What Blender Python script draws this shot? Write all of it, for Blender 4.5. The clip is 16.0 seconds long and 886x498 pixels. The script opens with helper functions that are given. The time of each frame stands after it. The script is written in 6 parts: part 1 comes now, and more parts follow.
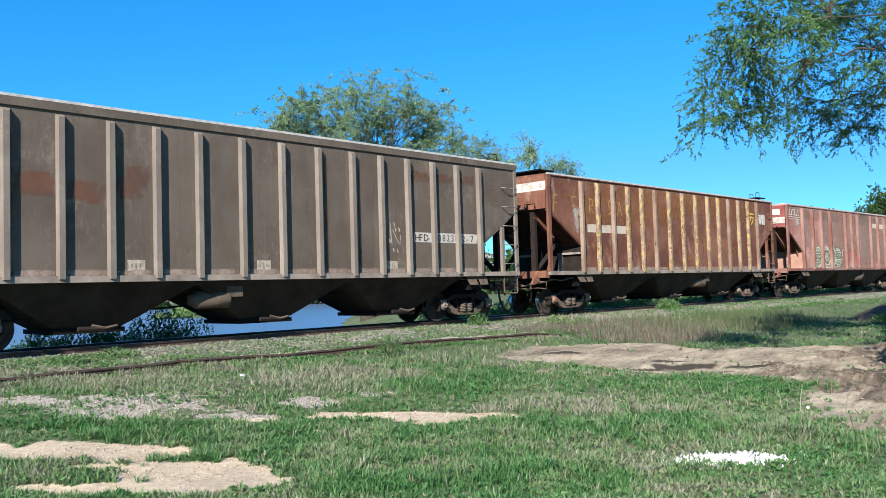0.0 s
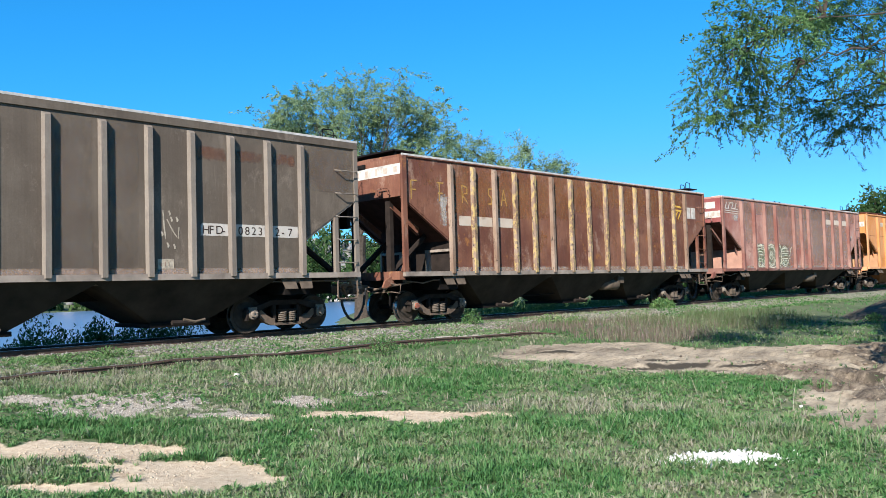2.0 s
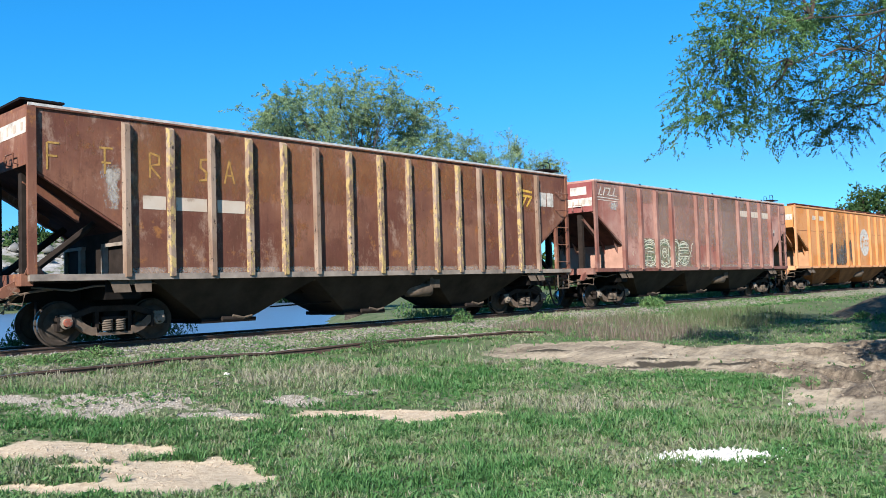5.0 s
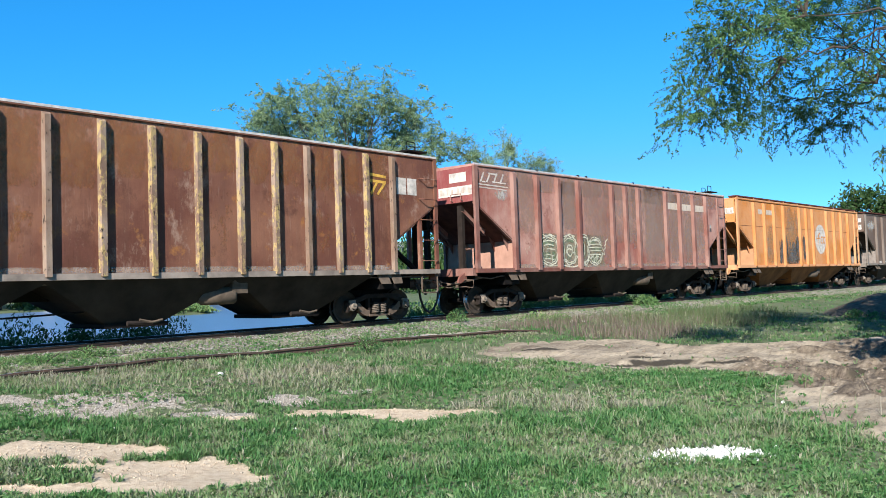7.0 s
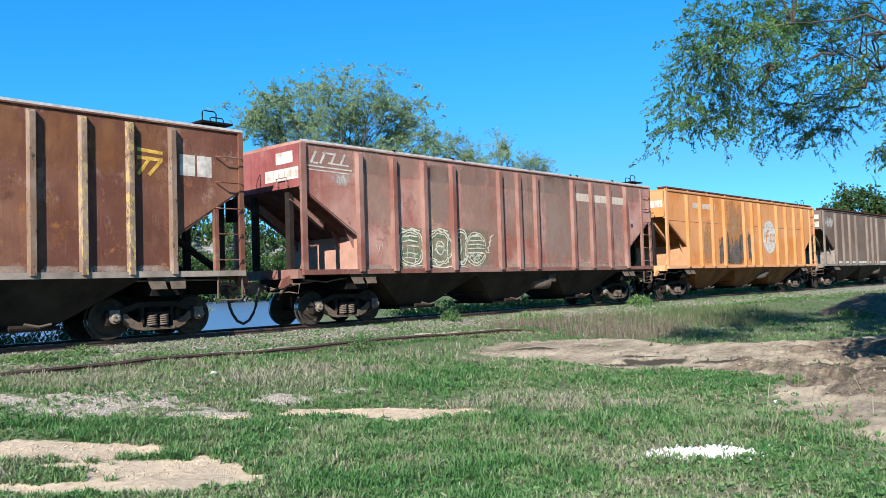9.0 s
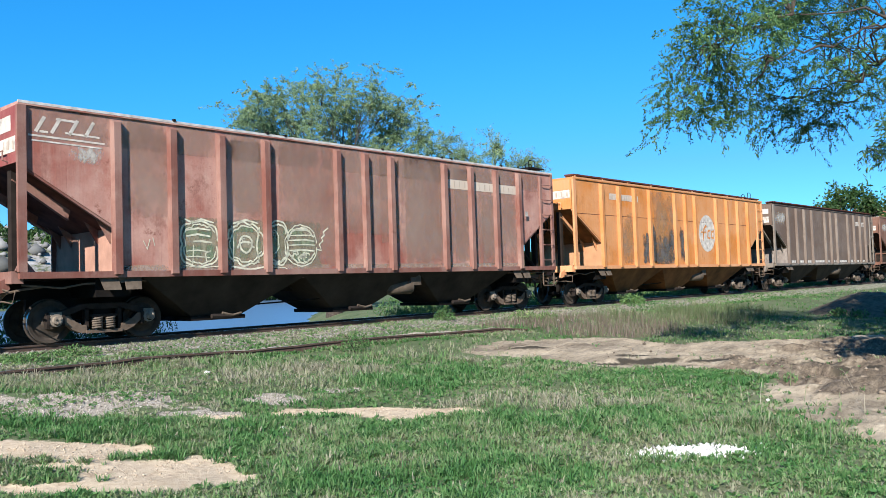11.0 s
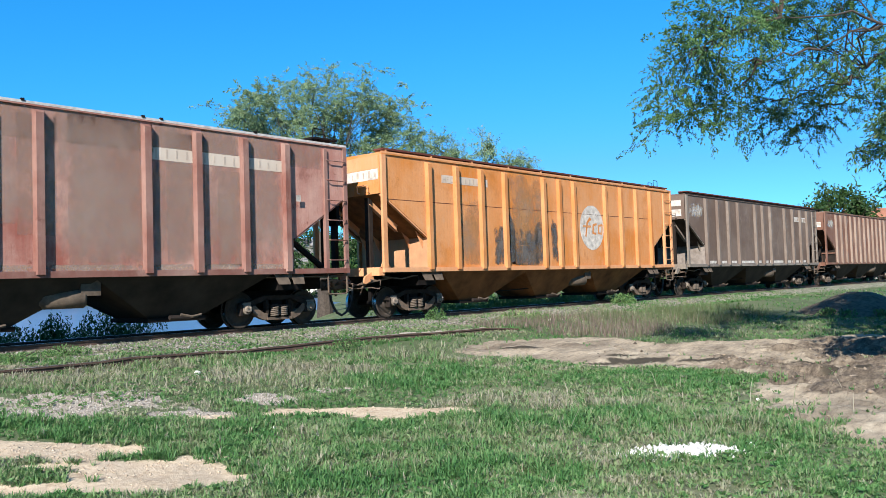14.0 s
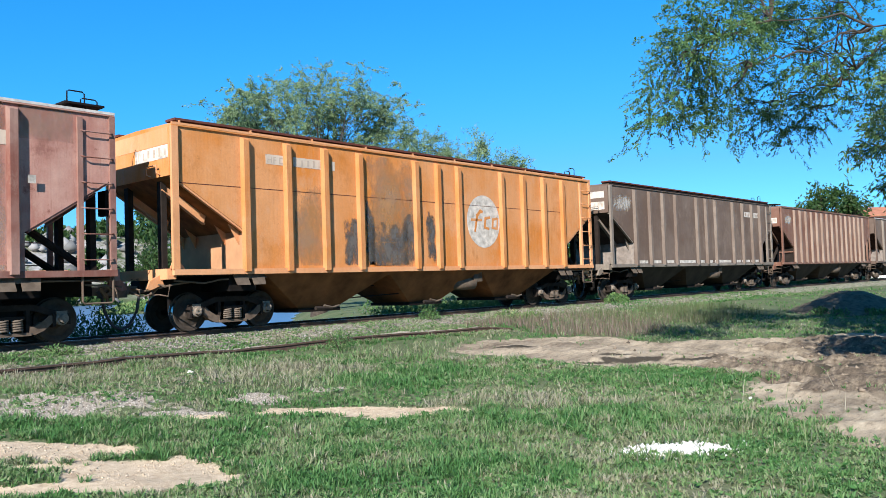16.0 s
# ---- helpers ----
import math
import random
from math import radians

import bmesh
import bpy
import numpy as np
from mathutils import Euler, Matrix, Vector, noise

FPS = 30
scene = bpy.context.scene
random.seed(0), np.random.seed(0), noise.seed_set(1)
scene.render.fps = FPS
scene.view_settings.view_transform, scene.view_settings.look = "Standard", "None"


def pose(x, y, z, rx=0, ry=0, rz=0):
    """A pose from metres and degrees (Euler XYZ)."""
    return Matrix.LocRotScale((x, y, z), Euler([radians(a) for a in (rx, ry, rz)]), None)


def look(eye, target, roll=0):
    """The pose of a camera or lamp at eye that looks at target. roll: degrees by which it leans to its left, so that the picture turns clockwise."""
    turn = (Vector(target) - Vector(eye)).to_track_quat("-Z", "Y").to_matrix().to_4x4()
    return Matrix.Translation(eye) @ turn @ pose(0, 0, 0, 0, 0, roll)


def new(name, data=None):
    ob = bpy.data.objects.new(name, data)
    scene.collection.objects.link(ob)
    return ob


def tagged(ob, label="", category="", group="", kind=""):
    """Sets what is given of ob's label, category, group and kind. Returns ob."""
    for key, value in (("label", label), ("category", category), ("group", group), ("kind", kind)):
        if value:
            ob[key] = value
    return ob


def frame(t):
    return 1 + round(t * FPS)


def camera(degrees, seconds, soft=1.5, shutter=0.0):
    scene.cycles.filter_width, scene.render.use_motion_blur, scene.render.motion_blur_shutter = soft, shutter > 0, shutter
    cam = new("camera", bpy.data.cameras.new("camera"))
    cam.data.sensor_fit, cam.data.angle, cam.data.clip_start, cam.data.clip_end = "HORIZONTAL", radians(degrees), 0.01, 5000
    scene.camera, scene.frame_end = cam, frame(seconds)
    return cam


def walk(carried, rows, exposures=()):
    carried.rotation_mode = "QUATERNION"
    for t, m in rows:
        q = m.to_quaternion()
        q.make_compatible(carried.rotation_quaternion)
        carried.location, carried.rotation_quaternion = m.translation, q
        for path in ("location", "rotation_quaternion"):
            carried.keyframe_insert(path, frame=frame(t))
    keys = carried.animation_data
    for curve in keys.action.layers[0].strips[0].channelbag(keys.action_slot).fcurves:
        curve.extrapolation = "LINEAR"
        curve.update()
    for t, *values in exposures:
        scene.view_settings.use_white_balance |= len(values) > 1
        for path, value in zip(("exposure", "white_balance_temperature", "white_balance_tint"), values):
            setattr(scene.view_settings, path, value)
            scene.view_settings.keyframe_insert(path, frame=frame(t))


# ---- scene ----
FOV = 57.98
EYE = Vector((0, 0, 0.92))  # the rail heads lie at z = 0, x runs along the track, y away from the viewer
VIEW = [  # seconds, turn from the track's normal, tilt, lean, metres that the train has rolled
    (0, 45.976, 2.814, -1.765, -0.000),
    (0.5, 46.071, 2.793, -1.775, 1.556),
    (1, 46.163, 2.783, -1.790, 2.929),
    (1.5, 46.276, 2.749, -1.773, 4.507),
    (2, 46.378, 2.739, -1.737, 5.900),
    (2.5, 46.498, 2.728, -1.754, 7.471),
    (3, 46.619, 2.707, -1.817, 8.843),
    (3.5, 46.752, 2.688, -1.830, 10.395),
    (4, 46.850, 2.674, -1.821, 11.787),
    (6.5, 47.382, 2.572, -1.883, 19.294),
    (7, 47.483, 2.553, -1.916, 20.697),
    (7.5, 47.592, 2.537, -1.902, 22.314),
    (8, 47.692, 2.520, -1.865, 23.703),
    (8.5, 47.811, 2.495, -1.838, 25.296),
    (9, 47.904, 2.485, -1.827, 26.702),
    (11.5, 48.480, 2.378, -1.891, 34.221),
    (12, 48.579, 2.358, -1.889, 35.591),
    (12.5, 48.683, 2.417, -1.873, 37.141),
    (13, 48.789, 2.437, -1.873, 38.507),
    (13.5, 48.895, 2.417, -1.858, 40.096),
    (14, 48.988, 2.379, -1.862, 41.475),
    (14.5, 49.101, 2.361, -1.863, 43.051),
    (15, 49.217, 2.340, -1.923, 44.407),
    (15.5, 49.344, 2.315, -1.894, 45.960),
    (16, 49.446, 2.318, -1.901, 47.340),
]
BEND = -0.00036  # the track curves slightly towards the viewer
TRACK = 16.4  # distance of the track's centre line


def track_y(x):
    return TRACK + BEND * x * x


def view(turn, tilt, lean):
    a, b = radians(turn), radians(tilt)
    way = Vector((math.sin(a) * math.cos(b), math.cos(a) * math.cos(b), math.sin(b)))
    return look(EYE, EYE + way * 10, lean)


cam = camera(FOV, 16.0, soft=0.65)
walk(cam, [(t, view(a, b, c)) for t, a, b, c, _ in VIEW])

# ---- sky and sun ----
SUN_FROM = Vector((-2.0, -1.0, 1.4)).normalized()
world = bpy.data.worlds.new("sky")
scene.world = world
world.use_nodes = True
wn, wl = world.node_tree.nodes, world.node_tree.links
sky = wn.new("ShaderNodeTexSky")
sky.sky_type, sky.sun_disc = "NISHITA", False
sky.sun_elevation = math.asin(SUN_FROM.z)
sky.sun_rotation = math.atan2(SUN_FROM.x, SUN_FROM.y)
sky.altitude = 1500
sky.air_density, sky.dust_density, sky.ozone_density = 1.0, 0.05, 3.0
# haze towards the horizon is paler and less green: the tint follows the sky's own brightness
parts = wn.new("ShaderNodeSeparateColor")
wl.new(sky.outputs[0], parts.inputs[0])
level = wn.new("ShaderNodeMath")
level.operation = "MULTIPLY"
level.inputs[1].default_value = 0.125
wl.new(parts.outputs[1], level.inputs[0])
haze = wn.new("ShaderNodeValToRGB")
haze.color_ramp.elements[0].position, haze.color_ramp.elements[0].color = 0.30, (0.095, 0.63, 0.90, 1)
haze.color_ramp.elements[1].position, haze.color_ramp.elements[1].color = 0.74, (0.175, 0.45, 0.67, 1)
wl.new(level.outputs[0], haze.inputs[0])
tint = wn.new("ShaderNodeMix")
tint.data_type, tint.blend_type = "RGBA", "MULTIPLY"
tint.inputs[0].default_value = 1.0
wl.new(haze.outputs[0], tint.inputs[7])
wl.new(sky.outputs[0], tint.inputs[6])
wl.new(tint.outputs[2], wn["Background"].inputs["Color"])
wn["Background"].inputs["Strength"].default_value = 0.123
sun = new("sun", bpy.data.lights.new("sun", "SUN"))
sun.data.energy, sun.data.angle, sun.data.color = 5.0, radians(0.5), (1.0, 0.965, 0.91)
sun.matrix_world = look(SUN_FROM * 50, (0, 0, 0))
scene.view_settings.exposure = 1.02


# ---- materials ----
def shader(name):
    m = bpy.data.materials.new(name)
    m.use_nodes = True
    t = m.node_tree
    return m, t, t.nodes["Principled BSDF"]


def noise_node(t, scale, detail=6.0, rough=0.6, coord="Object", stretch=(1, 1, 1), shift=(0, 0, 0)):
    c = t.nodes.new("ShaderNodeTexCoord")
    mp = t.nodes.new("ShaderNodeMapping")
    mp.inputs["Scale"].default_value, mp.inputs["Location"].default_value = stretch, shift
    n = t.nodes.new("ShaderNodeTexNoise")
    n.inputs["Scale"].default_value, n.inputs["Detail"].default_value, n.inputs["Roughness"].default_value = scale, detail, rough
    t.links.new(c.outputs[coord], mp.inputs[0])
    t.links.new(mp.outputs[0], n.inputs["Vector"])
    return n.outputs["Fac"]


def ramp(t, fac, stops):
    r = t.nodes.new("ShaderNodeValToRGB")
    e = r.color_ramp.elements
    while len(e) < len(stops):
        e.new(0.5)
    for i, (pos, col) in enumerate(stops):
        e[i].position = pos
        e[i].color = (*col, 1) if len(col) == 3 else col
    t.links.new(fac, r.inputs[0])
    return r.outputs[0]


def grey(t, fac, lo, hi):
    return ramp(t, fac, [(lo, (0, 0, 0)), (hi, (1, 1, 1))])


def mix(t, fac, a, b, blend="MIX"):
    n = t.nodes.new("ShaderNodeMix")
    n.data_type, n.blend_type = "RGBA", blend
    for key, value in ((0, fac), (6, a), (7, b)):
        if hasattr(value, "is_linked"):
            t.links.new(value, n.inputs[key])
        else:
            n.inputs[key].default_value = (*value, 1) if key else value
    return n.outputs[2]


def bump(t, bsdf, fac, strength, distance=0.01):
    b = t.nodes.new("ShaderNodeBump")
    b.inputs["Strength"].default_value, b.inputs["Distance"].default_value = strength, distance
    t.links.new(fac, b.inputs["Height"])
    t.links.new(b.outputs[0], bsdf.inputs["Normal"])


def plain(name, colour, rough=0.7, metal=0.0, vary=0.25, scale=6.0):
    m, t, p = shader(name)
    n = noise_node(t, scale)
    dark = tuple(c * (1 - vary) for c in colour)
    light = tuple(min(1, c * (1 + vary)) for c in colour)
    col = ramp(t, n, [(0.3, dark), (0.7, light)])
    t.links.new(col, p.inputs["Base Color"])
    p.inputs["Roughness"].default_value, p.inputs["Metallic"].default_value = rough, metal
    p.inputs["Specular IOR Level"].default_value = 0.12 if rough > 0.75 else 0.5
    bump(t, p, noise_node(t, scale * 8), 0.15, 0.004)
    return m


def part_of(t, fac, k):
    n = t.nodes.new("ShaderNodeMath")
    n.operation = "MULTIPLY"
    n.inputs[1].default_value = k
    t.links.new(fac, n.inputs[0])
    return n.outputs[0]


def loose_noise(t, scale, detail=6.0, rough=0.6, stretch=(1, 1, 1), shift=(0, 0, 0)):
    """Noise that differs from piece to piece, so that alike ribs are worn differently."""
    fac = noise_node(t, scale, detail, rough, "Object", stretch, shift)
    mp = fac.node.inputs["Vector"].links[0].from_node
    info = t.nodes.new("ShaderNodeObjectInfo")
    far = t.nodes.new("ShaderNodeVectorMath")
    far.operation = "MULTIPLY_ADD"
    far.inputs[1].default_value = (31.0, 17.0, 23.0)
    t.links.new(info.outputs["Random"], far.inputs[0])
    t.links.new(mp.outputs[0], far.inputs[2])
    t.links.new(far.outputs[0], fac.node.inputs["Vector"])
    return fac


def wagon_paint(name, base, fade, rust, dirt, seed, rust_at=0.60, fade_at=0.5, wear=0.5):
    """Old paint: faded in broad clouds, streaked downwards, rusting in spots, dusty."""
    m, t, p = shader(name)
    cloud = loose_noise(t, 0.55, 5, 0.6, shift=(seed, 0, seed * 0.3))
    streak = loose_noise(t, 3.0, 5, 0.65, stretch=(1.6, 1.6, 0.09), shift=(seed * 2.1, 0, 0))
    spots = loose_noise(t, 2.3, 9, 0.72, shift=(0, seed, seed))
    fine = loose_noise(t, 28, 4, 0.6)
    col = mix(t, grey(t, cloud, fade_at - 0.10, fade_at + 0.12), base, fade)
    col = mix(t, part_of(t, grey(t, streak, 0.44, 0.76), 0.38), col, dirt)
    col = mix(t, grey(t, spots, rust_at, rust_at + 0.09), col, rust)
    n = t.nodes.new("ShaderNodeMix")
    n.data_type, n.blend_type = "RGBA", "MULTIPLY"
    n.inputs[0].default_value = 0.3
    t.links.new(col, n.inputs[6])
    t.links.new(ramp(t, fine, [(0.3, (0.72, 0.72, 0.72)), (0.7, (1.15, 1.12, 1.1))]), n.inputs[7])
    # thin runs of rain-washed dust and small scabs
    runs = loose_noise(t, 3.0, 6, 0.7, stretch=(7, 7, 0.22), shift=(seed * 1.3, 0, seed))
    w = t.nodes.new("ShaderNodeMix")
    w.data_type, w.blend_type = "RGBA", "MULTIPLY"
    w.inputs[0].default_value = 0.16
    t.links.new(n.outputs[2], w.inputs[6])
    t.links.new(ramp(t, runs, [(0.32, (0.70, 0.68, 0.66)), (0.5, (1.0, 1.0, 1.0)), (0.68, (1.30, 1.30, 1.30))]), w.inputs[7])
    scab = mix(t, grey(t, loose_noise(t, 9, 8, 0.75, shift=(seed, seed, 0)), 0.66, 0.72), w.outputs[2], tuple(c * 0.55 for c in rust))
    # blotches where the paint has gone dark or chalky, and long upright scratches
    dull = tuple(0.5 * a + 0.18 * b for a, b in zip(base, fade))
    chalk = tuple(0.55 * a + 0.45 * b for a, b in zip(fade, (0.42, 0.33, 0.26)))
    scab = mix(t, part_of(t, grey(t, loose_noise(t, 1.15, 10, 0.78, shift=(seed, 2.0, 0), stretch=(1, 1, 0.7)), 0.54, 0.64), wear), scab, dull)
    scab = mix(t, part_of(t, grey(t, loose_noise(t, 1.6, 10, 0.8, shift=(0, seed, 3.0), stretch=(1, 1, 0.6)), 0.55, 0.68), wear), scab, chalk)
    scab = mix(t, part_of(t, grey(t, loose_noise(t, 2.0, 4, 0.6, shift=(seed, 0, 1.0), stretch=(16, 16, 1.3)), 0.60, 0.68), wear * 0.3), scab, tuple(c * 0.45 for c in base))
    scab = mix(t, part_of(t, grey(t, loose_noise(t, 2.0, 4, 0.6, shift=(seed, 5.0, 1.0), stretch=(12, 12, 0.9)), 0.62, 0.70), wear * 0.3), scab, chalk)
    t.links.new(scab, p.inputs["Base Color"])
    r = t.nodes.new("ShaderNodeMapRange")
    r.inputs[3].default_value, r.inputs[4].default_value = 0.5, 0.85
    t.links.new(spots, r.inputs[0])
    t.links.new(r.outputs[0], p.inputs["Roughness"])
    p.inputs["Specular IOR Level"].default_value = 0.12
    # dents in the sheet and rough rust
    a = t.nodes.new("ShaderNodeMath")
    a.operation = "ADD"
    t.links.new(loose_noise(t, 1.3, 2, 0.5), a.inputs[0])
    s = t.nodes.new("ShaderNodeMath")
    s.operation = "MULTIPLY"
    s.inputs[1].default_value = 0.08
    t.links.new(spots, s.inputs[0])
    t.links.new(s.outputs[0], a.inputs[1])
    bump(t, p, a.outputs[0], 0.5, 0.04)
    return m


def flaking_rib(name, base, pale, yellow):
    """Bare brown steel with scales of old yellow paint and soot, thick on some ribs and gone from others."""
    m, t, p = shader(name)
    col = mix(t, grey(t, loose_noise(t, 1.2, 6, 0.65, stretch=(1, 1, 0.5)), 0.42, 0.60), base, pale)
    info = t.nodes.new("ShaderNodeObjectInfo")
    flake = loose_noise(t, 9, 6, 0.72, stretch=(1, 1, 0.55), shift=(4.0, 0, 2.0))
    some = part_of(t, grey(t, flake, 0.50, 0.55), 1.0)
    held = t.nodes.new("ShaderNodeMath")
    held.operation = "MULTIPLY"
    t.links.new(some, held.inputs[0])
    t.links.new(ramp(t, info.outputs["Random"], [(0.35, (0.05, 0.05, 0.05)), (0.75, (0.75, 0.75, 0.75))]), held.inputs[1])
    col = mix(t, held.outputs[0], col, yellow)
    col = mix(t, grey(t, loose_noise(t, 11, 7, 0.75, stretch=(1, 1, 0.5), shift=(0, 3.0, 7.0)), 0.58, 0.63), col, (0.035, 0.025, 0.02))
    t.links.new(col, p.inputs["Base Color"])
    p.inputs["Roughness"].default_value = 0.8
    p.inputs["Specular IOR Level"].default_value = 0.12
    bump(t, p, flake, 0.5, 0.012)
    return m


def smear(name, colour, second, seed, cover=0.5, grainy=5.0, soft=0.14):
    """Thin or worn paint: it breaks up towards the edge of its patch and shows the sheet behind."""
    m, t, p = shader(name)
    c = t.nodes.new("ShaderNodeTexCoord")
    sp = t.nodes.new("ShaderNodeSeparateXYZ")
    t.links.new(c.outputs["Generated"], sp.inputs[0])
    prod = None
    for axis in (0, 2):
        sub = t.nodes.new("ShaderNodeMath")
        sub.operation = "SUBTRACT"
        sub.inputs[0].default_value = 1.0
        t.links.new(sp.outputs[axis], sub.inputs[1])
        mul = t.nodes.new("ShaderNodeMath")
        mul.operation = "MULTIPLY"
        t.links.new(sp.outputs[axis], mul.inputs[0])
        t.links.new(sub.outputs[0], mul.inputs[1])
        if prod is None:
            prod = mul
        else:
            q = t.nodes.new("ShaderNodeMath")
            q.operation = "MULTIPLY"
            t.links.new(prod.outputs[0], q.inputs[0])
            t.links.new(mul.outputs[0], q.inputs[1])
            prod = q
    root = t.nodes.new("ShaderNodeMath")
    root.operation = "POWER"
    root.inputs[1].default_value = 0.35
    t.links.new(prod.outputs[0], root.inputs[0])
    add = t.nodes.new("ShaderNodeMath")
    add.operation = "MULTIPLY_ADD"
    add.inputs[1].default_value = 1.1
    t.links.new(noise_node(t, grainy, 8, 0.7, shift=(seed, 0, seed), stretch=(1, 1, 0.55)), add.inputs[0])
    t.links.new(root.outputs[0], add.inputs[2])
    lo = 1.2 - 0.55 * cover
    fac = t.nodes.new("ShaderNodeMapRange")
    fac.inputs[1].default_value, fac.inputs[2].default_value = lo - soft, lo + soft
    t.links.new(add.outputs[0], fac.inputs[0])
    col = mix(t, grey(t, noise_node(t, 1.7, 5, 0.6, shift=(0, 0, seed)), 0.38, 0.64), colour, second)
    t.links.new(col, p.inputs["Base Color"])
    p.inputs["Roughness"].default_value = 0.8
    p.inputs["Specular IOR Level"].default_value = 0.25
    tr = t.nodes.new("ShaderNodeBsdfTransparent")
    mx = t.nodes.new("ShaderNodeMixShader")
    t.links.new(fac.outputs[0], mx.inputs[0])
    t.links.new(tr.outputs[0], mx.inputs[1])
    t.links.new(p.outputs[0], mx.inputs[2])
    t.links.new(mx.outputs[0], t.nodes["Material Output"].inputs[0])
    return m


# near-black: holds the underframe's shade in its colour, shared with roof fittings
M_DARK = plain("near_black_steel", (0.010, 0.008, 0.007), 0.8, 0.0, 0.4, 3)
M_DUSTY = plain("dusty_iron", (0.115, 0.082, 0.06), 0.85, 0.0, 0.35, 5)
M_SPRING = plain("dusty_spring_steel", (0.115, 0.09, 0.07), 0.8, 0.0, 0.3, 9)
# wheels and side frames darkened: the body's shade is in their colour
M_WHEEL = plain("wheel_steel", (0.050, 0.039, 0.031), 0.8, 0.0, 0.4, 5)
M_FRAME = plain("shaded_cast_steel", (0.024, 0.018, 0.015), 0.85, 0.0, 0.45, 4)
M_BOX = plain("dusty_axle_box", (0.20, 0.162, 0.128), 0.85, 0.0, 0.3, 7)
M_TREAD = plain("polished_tread", (0.45, 0.44, 0.43), 0.25, 1.0, 0.1, 9)
M_RAIL = plain("rusty_rail", (0.075, 0.045, 0.033), 0.75, 0.2, 0.4, 8)
M_RAILHEAD = plain("worn_rail_head", (0.28, 0.27, 0.27), 0.35, 0.9, 0.2, 6)
M_WHITE = plain("faded_white_paint", (0.47, 0.42, 0.365), 0.8, 0.0, 0.42, 5)
M_INK = plain("dark_lettering", (0.05, 0.035, 0.03), 0.8)
M_RUSTY_INK = plain("rusted_lettering", (0.38, 0.31, 0.25), 0.85)
M_HOSE = plain("black_rubber", (0.012, 0.012, 0.013), 0.6)
M_RED = plain("red_cap_paint", (0.24, 0.07, 0.042), 0.6)
M_STONE = plain("pale_limestone", (0.62, 0.59, 0.53), 0.9, 0, 0.2, 12)


# ---- mesh helpers ----
def part(name, bm, material, parent, label=""):
    me = bpy.data.meshes.new(name)
    bm.to_mesh(me)
    bm.free()
    me.materials.append(material)
    ob = new(name, me)
    ob.parent = parent
    if label:
        ob["label"] = label
    return ob


def share(name, mesh, parent, m=None, label=""):
    ob = new(name, mesh)
    ob.parent = parent
    if m is not None:
        ob.matrix_basis = m
    if label:
        ob["label"] = label
    return ob


def box(bm, x0, x1, y0, y1, z0, z1, m=None):
    vs = [bm.verts.new(Vector(c) if m is None else m @ Vector(c)) for c in
          ((x0, y0, z0), (x1, y0, z0), (x1, y1, z0), (x0, y1, z0), (x0, y0, z1), (x1, y0, z1), (x1, y1, z1), (x0, y1, z1))]
    for q in ((0, 3, 2, 1), (4, 5, 6, 7), (0, 1, 5, 4), (1, 2, 6, 5), (2, 3, 7, 6), (3, 0, 4, 7)):
        bm.faces.new([vs[i] for i in q])
    return vs


def prism(bm, poly, y0, y1, axis="y"):
    """Extrudes a polygon of (x, z) from y0 to y1 (axis 'y'), or of (y, z) along x (axis 'x')."""
    def at(p, d):
        return (p[0], d, p[1]) if axis == "y" else (d, p[0], p[1])
    a = [bm.verts.new(at(p, y0)) for p in poly]
    b = [bm.verts.new(at(p, y1)) for p in poly]
    bm.faces.new(a), bm.faces.new(b[::-1])
    n = len(poly)
    for i in range(n):
        bm.faces.new((a[i], b[i], b[(i + 1) % n], a[(i + 1) % n]))
    bmesh.ops.recalc_face_normals(bm, faces=bm.faces[:])


def tube(bm, pts, r, sides=8):
    """A round bar along points; r may be one radius or one for each point."""
    pts = [Vector(p) for p in pts]
    rings = []
    for i, p in enumerate(pts):
        d = (pts[min(i + 1, len(pts) - 1)] - pts[max(i - 1, 0)]).normalized()
        u = d.orthogonal().normalized() if abs(d.z) > 0.9 else d.cross(Vector((0, 0, 1))).normalized()
        v = d.cross(u)
        rr = r[i] if isinstance(r, (list, tuple)) else r
        rings.append([bm.verts.new(p + (u * math.cos(2 * math.pi * k / sides) + v * math.sin(2 * math.pi * k / sides)) * rr) for k in range(sides)])
    for a, b in zip(rings, rings[1:]):
        for k in range(sides):
            bm.faces.new((a[k], a[(k + 1) % sides], b[(k + 1) % sides], b[k]))
    bm.faces.new(rings[0][::-1]), bm.faces.new(rings[-1])


def lathe(bm, prof, sides=32, m=Matrix()):
    """Turns a profile of (y, r) round the y axis."""
    rings = [[bm.verts.new(m @ Vector((r * math.cos(2 * math.pi * k / sides), y, r * math.sin(2 * math.pi * k / sides)))) for k in range(sides)] for y, r in prof]
    for a, b in zip(rings, rings[1:]):
        for k in range(sides):
            bm.faces.new((a[k], b[k], b[(k + 1) % sides], a[(k + 1) % sides]))
    bm.faces.new(rings[0]), bm.faces.new(rings[-1][::-1])


def strip(bm, y, z0, z1, x0, x1, thick=0.004):
    box(bm, x0, x1, y - thick, y, z0, z1)


# ---- wagons ----
HALF = 8.33   # half length of a body
SIDE = 1.40   # half width over the side sheets
SILL, EAVE = 1.25, 4.37
WHEEL_R = 0.42
BOGIE_X, AXLE = 6.57, 0.925


